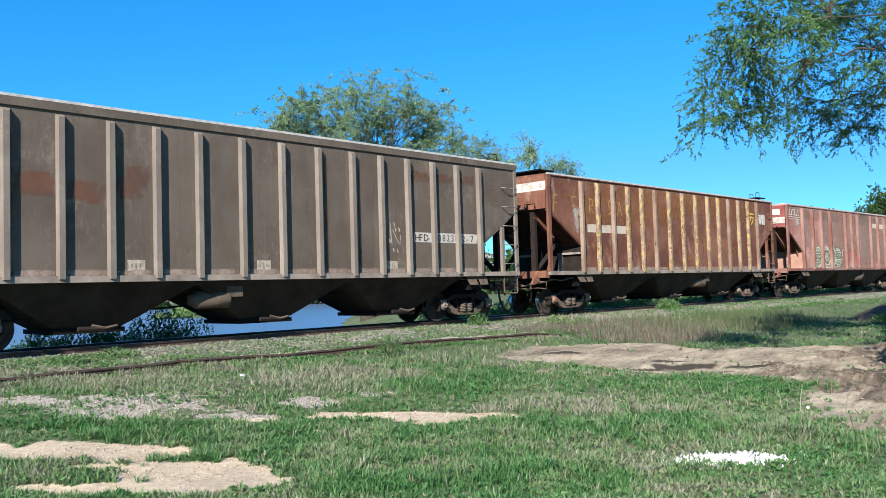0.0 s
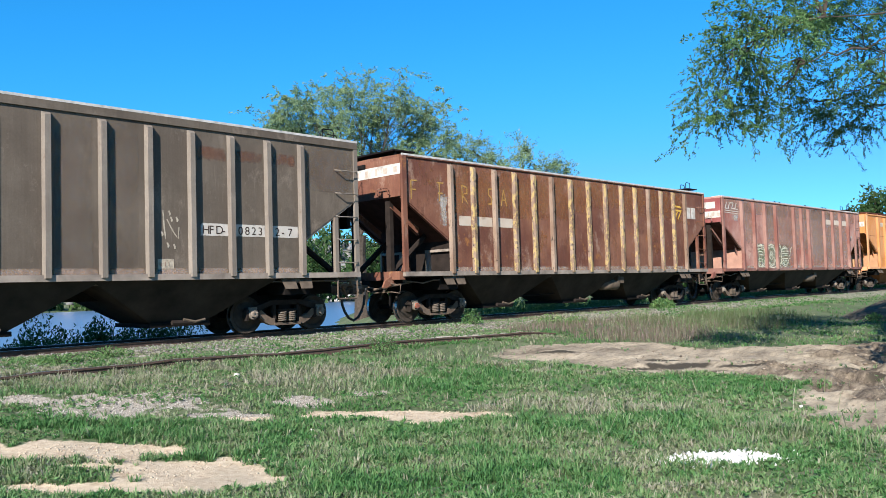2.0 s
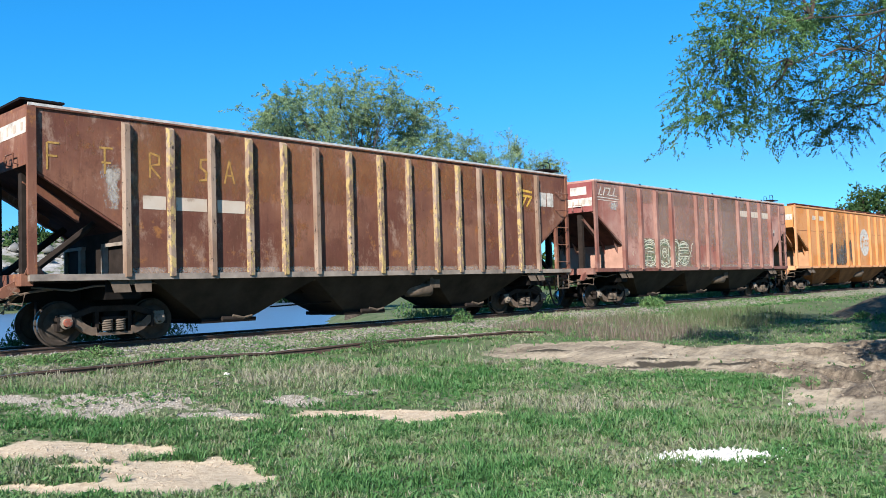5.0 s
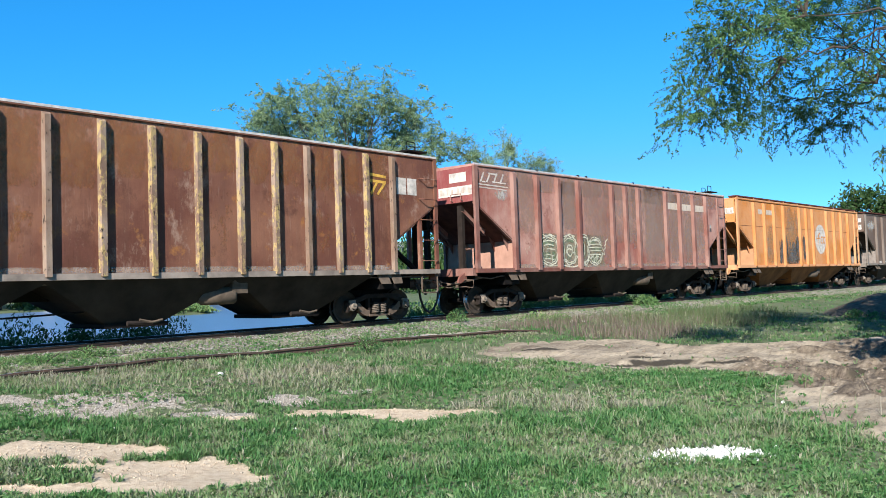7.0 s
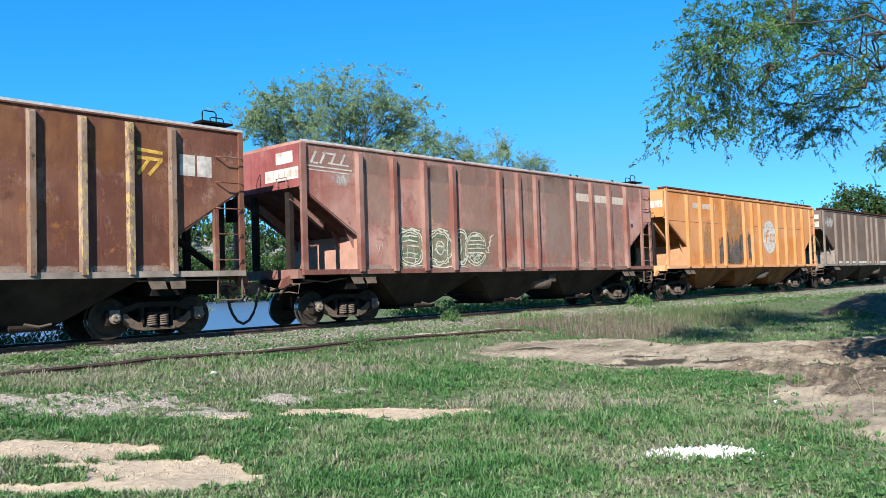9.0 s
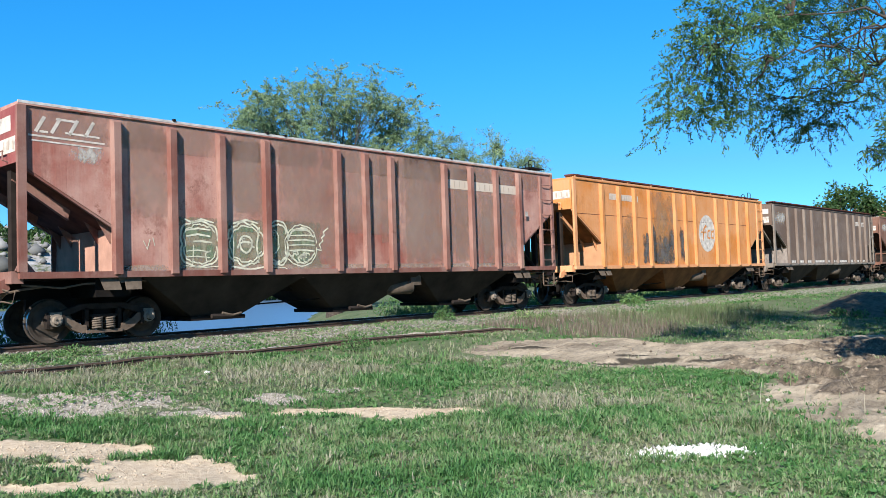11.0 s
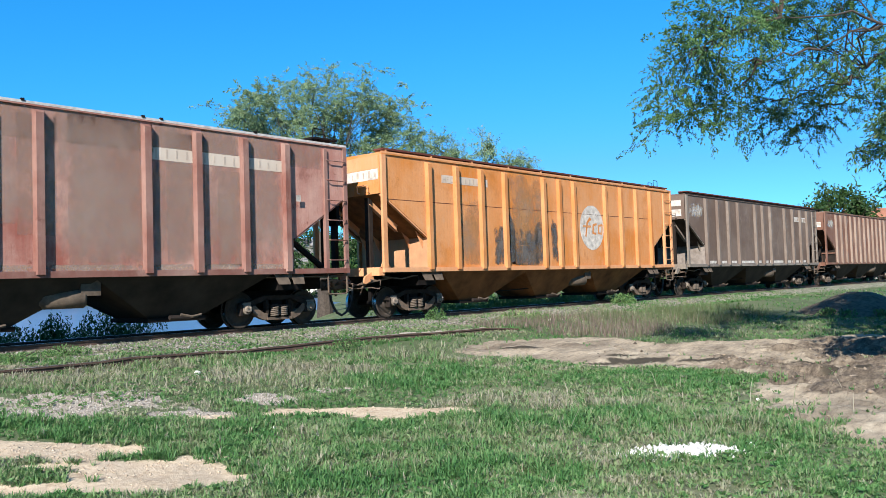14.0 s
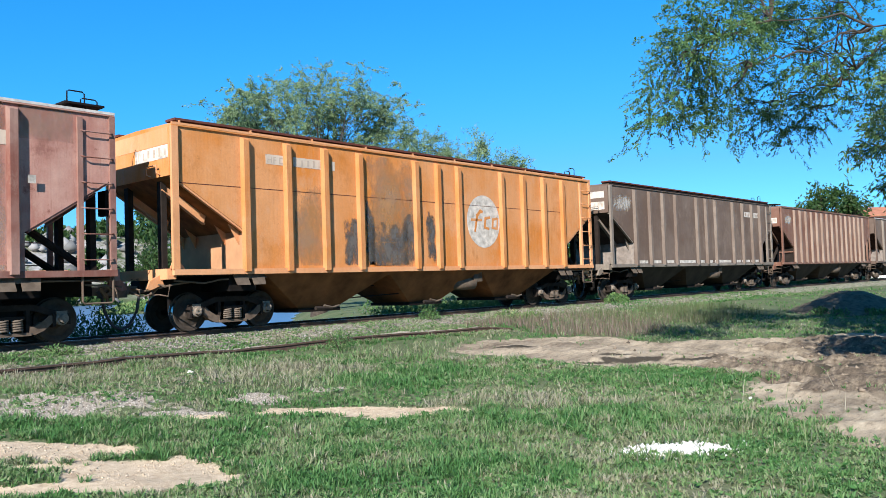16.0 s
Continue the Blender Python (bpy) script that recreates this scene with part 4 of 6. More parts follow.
def scallop(cx, cz, rx, rz, n, depth, a0=0.0, a1=6.283, square=0.0):
    """A bubble letter's lumpy outline."""
    pts = []
    for k in range(41):
        a = a0 + (a1 - a0) * k / 40
        c, sn = math.cos(a), math.sin(a)
        q = (1 + depth * abs(math.sin(n * a / 2))) * (1 + square * math.sin(2 * a) ** 2)
        pts.append((cx + rx * c * q, cz + rz * sn * q))
    return pts


loops = []
for cx, cz, rx, rz, n, depth, sq in ((-4.76, 1.9, 0.40, 0.44, 6, 0.10, 0.14), (-3.62, 1.92, 0.46, 0.44, 9, 0.10, 0.0), (-2.78, 1.95, 0.30, 0.47, 3, 0.08, 0.10), (-2.10, 1.90, 0.47, 0.46, 2, 0.04, 0.0)):
    loops.append(scallop(cx, cz, rx, rz, n, depth, 0.1, 6.2, sq))
    loops.append(scallop(cx + 0.01, cz, rx * 0.86, rz * 0.86, n, depth * 0.8, 0.5, 5.9, sq))
# bars and eyes inside the letters
for z in (2.2, 2.08, 1.74, 1.62):
    loops.append([(-5.06, z), (-4.8, z + 0.02), (-4.5, z - 0.01)])
loops += [[(-4.9, 1.95), (-4.72, 1.96), (-4.46, 1.93)], [(-4.92, 1.5), (-4.9, 1.9)], [(-4.62, 1.52), (-4.62, 1.72), (-4.5, 1.75)],
          curl(-3.62, 1.92, 0.16, 0.18, 0, 6.1, 14), curl(-3.62, 1.75, 0.22, 0.22, 0.4, 2.8, 10), [(-3.7, 1.95), (-3.7, 2.03), (-3.64, 2.03)], [(-3.55, 1.9), (-3.55, 1.98)],
          [(-3.95, 1.5), (-3.92, 1.9), (-3.98, 2.3)], [(-3.3, 1.5), (-3.33, 1.9), (-3.26, 2.3)], [(-3.16, 1.46), (-3.14, 2.36)],
          curl(-2.86, 1.98, 0.13, 0.26, -1.5, 1.6, 10), [(-2.95, 1.72), (-2.95, 2.22)], [(-3.0, 1.5), (-2.72, 1.5), (-2.58, 1.62)]]
for k, z in enumerate((2.26, 2.14, 2.02, 1.9, 1.78)):
    w = 0.40 * math.sqrt(max(0.1, 1 - ((z - 1.9) / 0.5) ** 2))
    loops.append([(-2.10 - w, z), (-2.0, z + 0.015), (-2.10 + w, z)])
for k in range(9):
    a, cx, cz = tag.uniform(0, 6), -2.1 + tag.uniform(-0.2, 0.2), 1.66 + tag.uniform(-0.09, 0.09)
    loops.append(curl(cx, cz, 0.08, 0.06, a, a + 3.5, 8))
loops += [[(-1.66, 1.82), (-1.5, 1.78), (-1.56, 1.92), (-1.44, 2.0), (-1.5, 2.1), (-1.38, 2.16), (-1.42, 2.24), (-1.28, 2.34)], [(-5.15, 1.46), (-4.7, 1.40), (-4.25, 1.44)], [(-4.0, 1.42), (-3.5, 1.37), (-3.1, 1.42)],
          [(-3.0, 1.42), (-2.6, 1.40), (-2.45, 1.34)], [(-5.1, 2.42), (-4.9, 2.34), (-4.7, 2.43), (-4.4, 2.36)], [(-3.95, 2.36), (-3.6, 2.46), (-3.3, 2.38)]]
for pts in loops:
    bm = bmesh.new()
    ribbon(bm, [(a + tag.gauss(0, 0.010), b + tag.gauss(0, 0.010)) for a, b in pts], tag.uniform(0.024, 0.05), 0.009)
    part("graffiti_line", bm, M_CREAM, W3, "cream sprayed bubble-shaped outline")
bm = bmesh.new()
ribbon(bm, [(-6.0, 1.95), (-5.92, 1.78), (-5.86, 1.98)], 0.025)
ribbon(bm, [(-5.8, 2.02), (-5.76, 1.85)], 0.025)
part("scribble", bm, M_CREAM, W3)
for a, b in zip([-HALF + 0.2] + [u - HALF + 0.11 for u in RIBS_B], [u - HALF - 0.11 for u in RIBS_B] + [HALF - 0.8]):
    ragged(W3, "bleached_top", a, b, 3.75, 4.36, M_DUSTWEAR, 0)
end_mark(W3, -1.13, -0.46, 3.92, 4.20, M_WHITE, "white painted square")
end_mark(W3, -1.34, 0.0, 3.52, 3.80, M_WHITE, "dirty white band with worn digits")

# pale dust settled along the foot of the sheets
for wagon, ribs in ((W1, RIBS_A), (W2, RIBS_A), (W3, RIBS_B)):
    for a, b in zip([u - HALF + 0.09 for u in ribs[:-1]], [u - HALF - 0.09 for u in ribs[1:]]):
        ragged(wagon, "settled_dust", a, b, 1.34, 1.47, M_SETTLED, 0, lift=0.001)

# fourth wagon
for x0, x1 in ((-5.95, -5.36), (-5.16, -4.18), (-3.96, -3.86)):
    mark(W4, x0, x1, 3.76, 3.99, M_BANDWARM)
text(W4, "HFD", -5.92, 3.79, 0.22, M_RUSTY_INK, 0.17)
bars(W4, -5.14, -4.24, 3.76, 3.99, M_RUSTY_INK, 5, 9)
bm = bmesh.new()
vs = [bm.verts.new((2.06 + 0.80 * math.cos(-a), FACE - 0.004, 2.70 + 0.80 * math.sin(-a))) for a in [2 * math.pi * k / 40 for k in range(40)]]
bm.faces.new(vs[::-1])
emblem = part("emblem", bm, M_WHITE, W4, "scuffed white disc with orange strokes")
if emblem.data.polygons[0].normal.y > 0:
    emblem.data.flip_normals()
for pts in (((1.62, 2.38), (1.75, 2.88), (1.92, 3.02), (2.02, 2.98)), ((1.45, 2.74), (1.98, 2.74)), ((2.38, 2.84), (2.14, 2.80), (2.10, 2.52), (2.32, 2.48)), ((2.74, 2.82), (2.52, 2.78), (2.48, 2.52), (2.66, 2.50)), ((2.76, 2.84), (2.70, 2.46))):
    bm = bmesh.new()
    ribbon(bm, pts, 0.11, 0.008)
    part("stroke", bm, P_ORANGE, emblem)
for i, (x0, x1, z0, z1, m) in enumerate(((-2.78, -0.80, 1.36, 4.28, M_GREYPANEL), (-5.15, -4.15, 1.40, 3.4, M_GREYPANEL))):
    ragged(W4, "rubbed_patch", x0, x1, z0, z1, m, 100 + i)
for i, (x0, x1, z0, z1) in enumerate(((-3.62, -3.10, 1.40, 2.62), (-2.86, -2.55, 1.42, 3.1), (-2.75, -1.30, 1.38, 2.55), (-1.5, -0.90, 1.42, 2.8), (-0.56, -0.15, 1.40, 2.95))):
    ragged(W4, "dark_graffiti", x0, x1, z0, z1, M_SPRAY, 110 + i, lift=0.003)
bm = bmesh.new()
for pts in (((-2.63, 1.42), (-2.63, 2.0), (-1.34, 2.02), (-1.34, 1.42), (-2.6, 1.40)), ((-2.2, 1.42), (-2.2, 2.0)), ((-1.75, 1.42), (-1.75, 2.0)), ((-2.0, 2.5), (-2.25, 3.05)), ((-1.85, 2.5), (-1.80, 3.15)), ((-1.7, 2.5), (-1.4, 3.0))):
    ribbon(bm, pts, 0.022, 0.012)
part("scribble", bm, M_GREYPANEL, W4)
for a, b in zip([-HALF + 0.14] + [u - HALF + 0.11 for u in RIBS_B[:-1]], [u - HALF - 0.11 for u in RIBS_B]):
    mark(W4, a, b, 3.165, 3.180, M_MESH, "plate_seam")
end_mark(W4, -1.30, 0.06, 3.70, 3.98, M_WHITE, "white band with worn digits")
one_box("end_skin", P_SALMON, W4, -HALF - 0.0145, -HALF - 0.0105, -1.31, 1.3, 3.99, EAVE - 0.03)

# fifth wagon
ragged(W5, "white_patch", -8.15, -6.60, 3.35, 4.05, M_PALEWEAR, 121)
for x0, x1 in ((4.6, 5.45), (5.72, 6.60)):
    mark(W5, x0, x1, 3.63, 3.88, M_WHITE)
    bars(W5, x0, x1, 3.63, 3.88, M_WORN, 4, int(x0 * 9))
for a, b in zip([u - HALF + 0.11 for u in RIBS_B[:-1]], [u - HALF - 0.11 for u in RIBS_B[1:]]):
    mark(W5, a, b, 1.37, 1.49, M_WHITE, "white_line")
end_mark(W5, -1.2, -0.1, 3.45, 3.75, M_WHITE, "white band with worn digits")
end_mark(W5, -1.2, -0.4, 3.9, 4.15, M_WHITE, "white painted square")
# sixth wagon
ragged(W6, "white_patch", -7.9, -6.7, 3.4, 4.0, M_PALEWEAR, 131)
end_mark(W6, -1.2, -0.2, 3.5, 3.8, M_WHITE, "white band with worn digits")

# ---- ground, track, pond ----
def smoothstep(a, b, x):
    t = np.clip((x - a) / (b - a), 0, 1)
    return t * t * (3 - 2 * t)


def grain(x, y, scale, seed=0):
    """Smooth random field from 0 to 1 over the plan."""
    x, y = np.asarray(x, float) * scale, np.asarray(y, float) * scale
    xi, yi = np.floor(x), np.floor(y)
    fx, fy = x - xi, y - yi
    fx, fy = fx * fx * (3 - 2 * fx), fy * fy * (3 - 2 * fy)

    def h(a, b):
        v = np.sin(a * 127.1 + b * 311.7 + seed * 74.7) * 43758.5453
        return v - np.floor(v)
    return (h(xi, yi) * (1 - fx) + h(xi + 1, yi) * fx) * (1 - fy) + (h(xi, yi + 1) * (1 - fx) + h(xi + 1, yi + 1) * fx) * fy


def rough_field(x, y, scale, seed=0, octaves=4):
    v, a, n = 0.0, 1.0, 0.0
    for k in range(octaves):
        v = v + a * grain(x, y, scale * 2 ** k, seed + k)
        n += a
        a *= 0.55
    return v / n


CA, SA = math.cos(radians(47)), math.sin(radians(47))


def oblique(x, y):
    """Plan coordinates along and across the field's slanting edge."""
    return x * CA - y * SA, x * SA + y * CA


def blobs(x, y, spots, seed, rag=0.55, edge=0.13):
    """1 inside any of the ragged ellipses (centre along, across; half sizes)."""
    r, d = oblique(x, y)
    n = (rough_field(x, y, 1.3, seed) - 0.5) * 2 + (rough_field(x, y, 4.0, seed + 9, 1 if edge > 0.2 else 3) - 0.5) * 1.6
    best = np.full(np.shape(x), -9.0)
    for a, b, ha, hb in spots:
        best = np.maximum(best, 1 - np.sqrt(((r - a) / ha) ** 2 + ((d - b) / hb) ** 2))
    return smoothstep(-edge, edge, best + n * rag)


SAND = [(-3.75, 7.58, 0.95, 0.42), (-3.0, 7.74, 0.55, 0.22), (-2.22, 6.98, 0.75, 0.54), (-2.35, 6.5, 0.5, 0.3), (-1.85, 6.85, 0.3, 0.3), (-2.95, 6.42, 0.85, 0.19), (-3.1, 7.07, 0.4, 0.11), (-4.7, 7.7, 0.6, 0.28),
        (-0.8, 9.69, 1.1, 0.22), (0.0, 9.42, 0.62, 0.40), (-0.4, 9.5, 0.5, 0.2), (-2.48, 9.33, 0.32, 0.12)]
GRAVEL = [(-4.31, 9.78, 1.1, 0.6), (-5.51, 10.01, 0.45, 0.25), (-2.01, 10.53, 0.38, 0.34), (-2.9, 9.40, 0.7, 0.14), (-1.1, 11.0, 0.35, 0.2)]
LIME = [(2.3, 6.86, 0.42, 0.22)]
LUSH = [(0.3, 12.1, 2.0, 1.2), (3.6, 11.2, 1.0, 0.6), (2.0, 11.6, 1.0, 0.5), (1.4, 8.3, 2.6, 1.0), (-3.0, 8.6, 2.6, 0.5), (-6.2, 13.7, 0.8, 0.5), (2.3, 20.8, 0.6, 1.4), (-0.5, 7.2, 2.0, 1.0)]
DRY = [(-2.96, 12.7, 2.3, 1.7), (-4.9, 11.3, 2.2, 0.9), (0.3, 15.2, 1.9, 1.3), (0.9, 9.95, 0.9, 0.35), (2.1, 9.4, 1.0, 0.3), (-1.6, 11.0, 1.2, 0.7), (5.09, 24.0, 2.3, 4.5), (2.9, 7.8, 0.5, 0.3)]
MOSS = [(4.0, 12.3, 0.55, 0.55), (4.35, 11.6, 0.3, 0.4)]
BROWN = [(5.59, 13.2, 0.95, 1.1), (6.2, 12.1, 1.0, 1.6), (5.2, 11.4, 0.6, 0.8), (6.0, 10.3, 0.9, 1.3), (7.6, 12.0, 1.4, 2.4), (8.8, 15.4, 1.6, 1.8)]
RUT = [(3.86, 14.13, 0.6, 0.26), (3.2, 14.0, 0.5, 0.12), (3.76, 14.75, 0.36, 0.14), (4.1, 13.45, 0.42, 0.2), (5.0, 13.9, 0.5, 0.14), (6.3, 13.3, 0.5, 0.16), (6.7, 12.3, 0.4, 0.2), (2.0, 15.8, 0.5, 0.2)]


def siding_y(x):
    """The line of the disused siding's rail over the plan."""
    q = np.clip(np.asarray(x, float) - 5, 0, None)
    return 12.62 - 0.0105 * q * q - 0.02 * q


def siding_bank(x, y):
    """1 on the gravelly shelf that ends in a small step at the buried rail."""
    return smoothstep(-0.02, 0.10, y - siding_y(x)) * smoothstep(15.8, 14.6, x)


def road(x, y):
    """The bare cart track that bends round from the field towards the line's far end."""
    r, d = oblique(x, y)
    top = np.interp(r, [0.5, 1.75, 4.06, 5.0, 5.9, 7.7, 9.3, 11.3, 16, 30], [15.6, 17.4, 18.0, 17.0, 17.0, 17.6, 17.9, 18.6, 20.5, 27])
    side = np.interp(d, [4, 5.5, 6.6, 7.2, 8.0, 8.9, 9.6, 10.4, 11.2, 12.5, 13.2, 13.9, 14.6, 15.2], [5.5, 5.0, 4.2, 3.9, 3.75, 3.65, 4.1, 4.3, 4.85, 4.7, 3.94, 2.92, 1.85, 0.5])
    n = (rough_field(x, y, 0.9, 31) - 0.5) * 1.0 + (rough_field(x, y, 4.0, 37, 3) - 0.5) * 0.7
    return smoothstep(-0.35, 0.35, np.minimum(top - d, (r - side) * 0.9) + n * 0.7) * smoothstep(0.2, 1.4, r + n * 0.5)


def pond(x, y):
    """1 inside the basin behind the track, 0 outside."""
    edge = 0.86 * y + 2.0 * np.sin(y * 0.13) + 2.0
    inside = smoothstep(0, 4, edge - x) * smoothstep(128, 116, y + 6 * np.sin(x * 0.06)) * smoothstep(-160, -140, x)
    isle = np.exp(-(((x - 36.5) / 5.0) ** 2 + ((y - 65.5) / 3.0) ** 2) * 1.2)
    return np.clip(inside - 1.0 * isle, 0, 1)


def ground_z(x, y):
    """The lie of the land: low field, embankment of the railway, pond basin behind it."""
    x, y = np.asarray(x, float), np.asarray(y, float)
    d = y - (TRACK + BEND * np.clip(x, -60, 140) ** 2)
    z = -0.62 + 0.34 * smoothstep(-11.0, -3.5, d) + 0.17 * smoothstep(-3.0, -1.6, d)
    z = z + 0.11 * siding_bank(x, y) * smoothstep(-1.6, -2.6, d)
    z = z - 0.18 * smoothstep(1.3, 2.2, d) - 1.25 * smoothstep(1.8, 4.5, d) * pond(x, y)
    near = smoothstep(-2.5, -4.0, d) * smoothstep(60, 30, np.abs(x))
    z = z + near * ((rough_field(x, y, 0.5, 3) - 0.5) * 0.14 + (rough_field(x, y, 3.0, 5, 3) - 0.5) * 0.035)
    # rising ground with houses across the pond
    z = z + (14.5 + 4 * (rough_field(x, y, 0.03, 17) - 0.5)) * smoothstep(128, 180, y + 0.12 * np.abs(x)) * smoothstep(260, 150, x) * smoothstep(-260, -160, x)
    z = z + near * blobs(x, y, SAND, 1, 0.42, 0.4) * (0.025 * (rough_field(x, y, 3.0, 16, 2) - 0.5) + 0.03 * (rough_field(x, y, 1.2, 18, 2) - 0.5) - 0.012)
    z = z + road(x, y) * (0.22 * (rough_field(x, y, 0.8, 12, 4) - 0.5) + (0.05 + 0.30 * blobs(x, y, BROWN, 8, 0.5, 0.5)) * (rough_field(x, y, 2.6, 14, 3) - 0.5)) * smoothstep(-3.0, -5.0, d)
    return z


def axis_values(lo, hi, fine_lo, fine_hi, step, grow=1.16):
    v = list(np.arange(fine_lo, fine_hi + 1e-6, step))
    s, a = step, fine_hi
    while a < hi:
        s = min(s * grow, 60)
        a += s
        v.append(a)
    s, a = step, fine_lo
    while a > lo:
        s = min(s * grow, 60)
        a -= s
        v.insert(0, a)
    return np.array(v)


def raw_mesh(name, verts, sizes, index):
    """A mesh from flat arrays: vertices, corners of each face, vertex numbers."""
    me = bpy.data.meshes.new(name)
    me.vertices.add(len(verts))
    me.vertices.foreach_set("co", np.asarray(verts, np.float32).ravel())
    me.loops.add(len(index))
    me.loops.foreach_set("vertex_index", np.asarray(index, np.int32))
    me.polygons.add(len(sizes))
    starts = np.concatenate([[0], np.cumsum(sizes)[:-1]])
    me.polygons.foreach_set("loop_start", starts.astype(np.int32))
    me.update(calc_edges=True)
    return me


gx = axis_values(-900, 1500, 0, 26, 0.07)
gy = axis_values(-500, 1500, 1.5, 16.0, 0.07)
GX, GY = np.meshgrid(gx, gy)
nx, ny = len(gx), len(gy)
verts = np.stack([GX.ravel(), GY.ravel(), ground_z(GX, GY).ravel()], 1)
i0 = (np.arange(ny - 1)[:, None] * nx + np.arange(nx - 1)[None, :]).ravel()
faces = np.stack([i0, i0 + 1, i0 + nx + 1, i0 + nx], 1)
me = raw_mesh("ground", verts, np.full(len(faces), 4), faces.ravel())
smooth(me)


def ballast(x, y):
    d = y - (TRACK + BEND * np.clip(x, -60, 140) ** 2)
    return smoothstep(-3.6, -2.6, d + (rough_field(x, y, 0.8, 51) - 0.5) * 1.5) * smoothstep(2.6, 1.8, d)


X, Y = verts[:, 0], verts[:, 1]
sand_f = blobs(X, Y, SAND, 1, 0.42, 0.4)
road_f = road(X, Y)
crest = siding_bank(X, Y) * smoothstep(0.45, 0.12, Y - siding_y(X)) * (X > -14)
gravel_f = np.maximum(np.maximum(blobs(X, Y, GRAVEL, 2, 0.55, 0.4), ballast(X, Y) * 0.50), crest * 0.75)
lime_f = blobs(X, Y, LIME, 4, 0.35, 0.3)
cover = me.attributes.new("cover", "FLOAT_COLOR", "POINT")
cover.data.foreach_set("color", np.stack([sand_f, road_f, gravel_f, lime_f], 1).astype(np.float32).ravel())


# bare rock of the far hillside, brown turned soil, damp ruts
rock_f = smoothstep(128, 142, Y + 0.12 * np.abs(X) + 10 * (rough_field(X, Y, 0.06, 81) - 0.5))
more = me.attributes.new("soil", "FLOAT_COLOR", "POINT")
more.data.foreach_set("color", np.stack([rock_f, blobs(X, Y, BROWN, 8, 0.5), blobs(X, Y, RUT, 9, 0.5), np.ones(len(X))], 1).astype(np.float32).ravel())


def ground_material():
    m, t, p = shader("field_soil")
    a = t.nodes.new("ShaderNodeAttribute")
    a.attribute_name = "cover"
    sep = t.nodes.new("ShaderNodeSeparateColor")
    t.links.new(a.outputs["Color"], sep.inputs[0])
    b = t.nodes.new("ShaderNodeAttribute")
    b.attribute_name = "soil"
    sep2 = t.nodes.new("ShaderNodeSeparateColor")
    t.links.new(b.outputs["Color"], sep2.inputs[0])
    big, fine, grit = noise_node(t, 0.7, 6), noise_node(t, 14, 6, 0.7), noise_node(t, 70, 3, 0.7)
    ragged_edge = noise_node(t, 7, 8, 0.78)

    def frayed(value, k=1.3):
        """The cover's edge broken up by fine noise."""
        n = t.nodes.new("ShaderNodeMath")
        n.operation = "MULTIPLY_ADD"
        n.inputs[1].default_value = k
        t.links.new(ragged_edge, n.inputs[0])
        t.links.new(value, n.inputs[2])
        r = t.nodes.new("ShaderNodeMapRange")
        r.inputs[1].default_value, r.inputs[2].default_value = 0.40 + 0.5 * k, 0.60 + 0.5 * k
        t.links.new(n.outputs[0], r.inputs[0])
        return r.outputs[0]

    turf = ramp(t, big, [(0.32, (0.050, 0.085, 0.032)), (0.5, (0.085, 0.120, 0.052)), (0.68, (0.14, 0.155, 0.085))])
    turf = mix(t, part_of(t, grey(t, fine, 0.42, 0.72), 0.8), turf, (0.15, 0.145, 0.09))
    turf = mix(t, part_of(t, grey(t, noise_node(t, 38, 5, 0.75), 0.50, 0.66), 0.55), turf, (0.04, 0.05, 0.02))
    sand = ramp(t, fine, [(0.3, (0.39, 0.29, 0.195)), (0.46, (0.47, 0.37, 0.26)), (0.6, (0.53, 0.425, 0.305)), (0.75, (0.58, 0.48, 0.35))])
    dirt = ramp(t, noise_node(t, 0.9, 8, 0.68, stretch=(0.6, 1.5, 1)), [(0.36, (0.16, 0.125, 0.09)), (0.45, (0.26, 0.21, 0.15)), (0.55, (0.345, 0.28, 0.20)), (0.68, (0.44, 0.365, 0.265))])
    turned = ramp(t, noise_node(t, 4.5, 9, 0.75, stretch=(0.8, 1.6, 1)), [(0.34, (0.06, 0.045, 0.034)), (0.47, (0.13, 0.10, 0.072)), (0.58, (0.21, 0.165, 0.118)), (0.70, (0.34, 0.27, 0.195))])
    dirt = mix(t, sep2.outputs[1], dirt, turned)
    speck = t.nodes.new("ShaderNodeMix")
    speck.data_type, speck.blend_type = "RGBA", "MULTIPLY"
    speck.inputs[0].default_value = 0.8
    t.links.new(dirt, speck.inputs[6])
    t.links.new(ramp(t, noise_node(t, 9, 8, 0.8, stretch=(0.5, 1.6, 1)), [(0.36, (0.42, 0.40, 0.38)), (0.47, (0.92, 0.92, 0.92)), (0.56, (1.05, 1.05, 1.05)), (0.68, (1.45, 1.45, 1.45))]), speck.inputs[7])
    dirt = speck.outputs[2]
    dirt = mix(t, sep2.outputs[2], dirt, (0.055, 0.045, 0.032))
    cliff = ramp(t, noise_node(t, 0.16, 10, 0.75), [(0.40, (0.03, 0.055, 0.02)), (0.47, (0.10, 0.11, 0.06)), (0.52, (0.24, 0.225, 0.21)), (0.66, (0.40, 0.385, 0.37))])
    dent = t.nodes.new("ShaderNodeMix")
    dent.data_type, dent.blend_type = "RGBA", "MULTIPLY"
    dent.inputs[0].default_value = 0.9
    t.links.new(sand, dent.inputs[6])
    t.links.new(ramp(t, noise_node(t, 3.2, 9, 0.72), [(0.36, (0.70, 0.66, 0.62)), (0.46, (0.96, 0.95, 0.94)), (0.7, (1.08, 1.08, 1.08))]), dent.inputs[7])
    sand = dent.outputs[2]
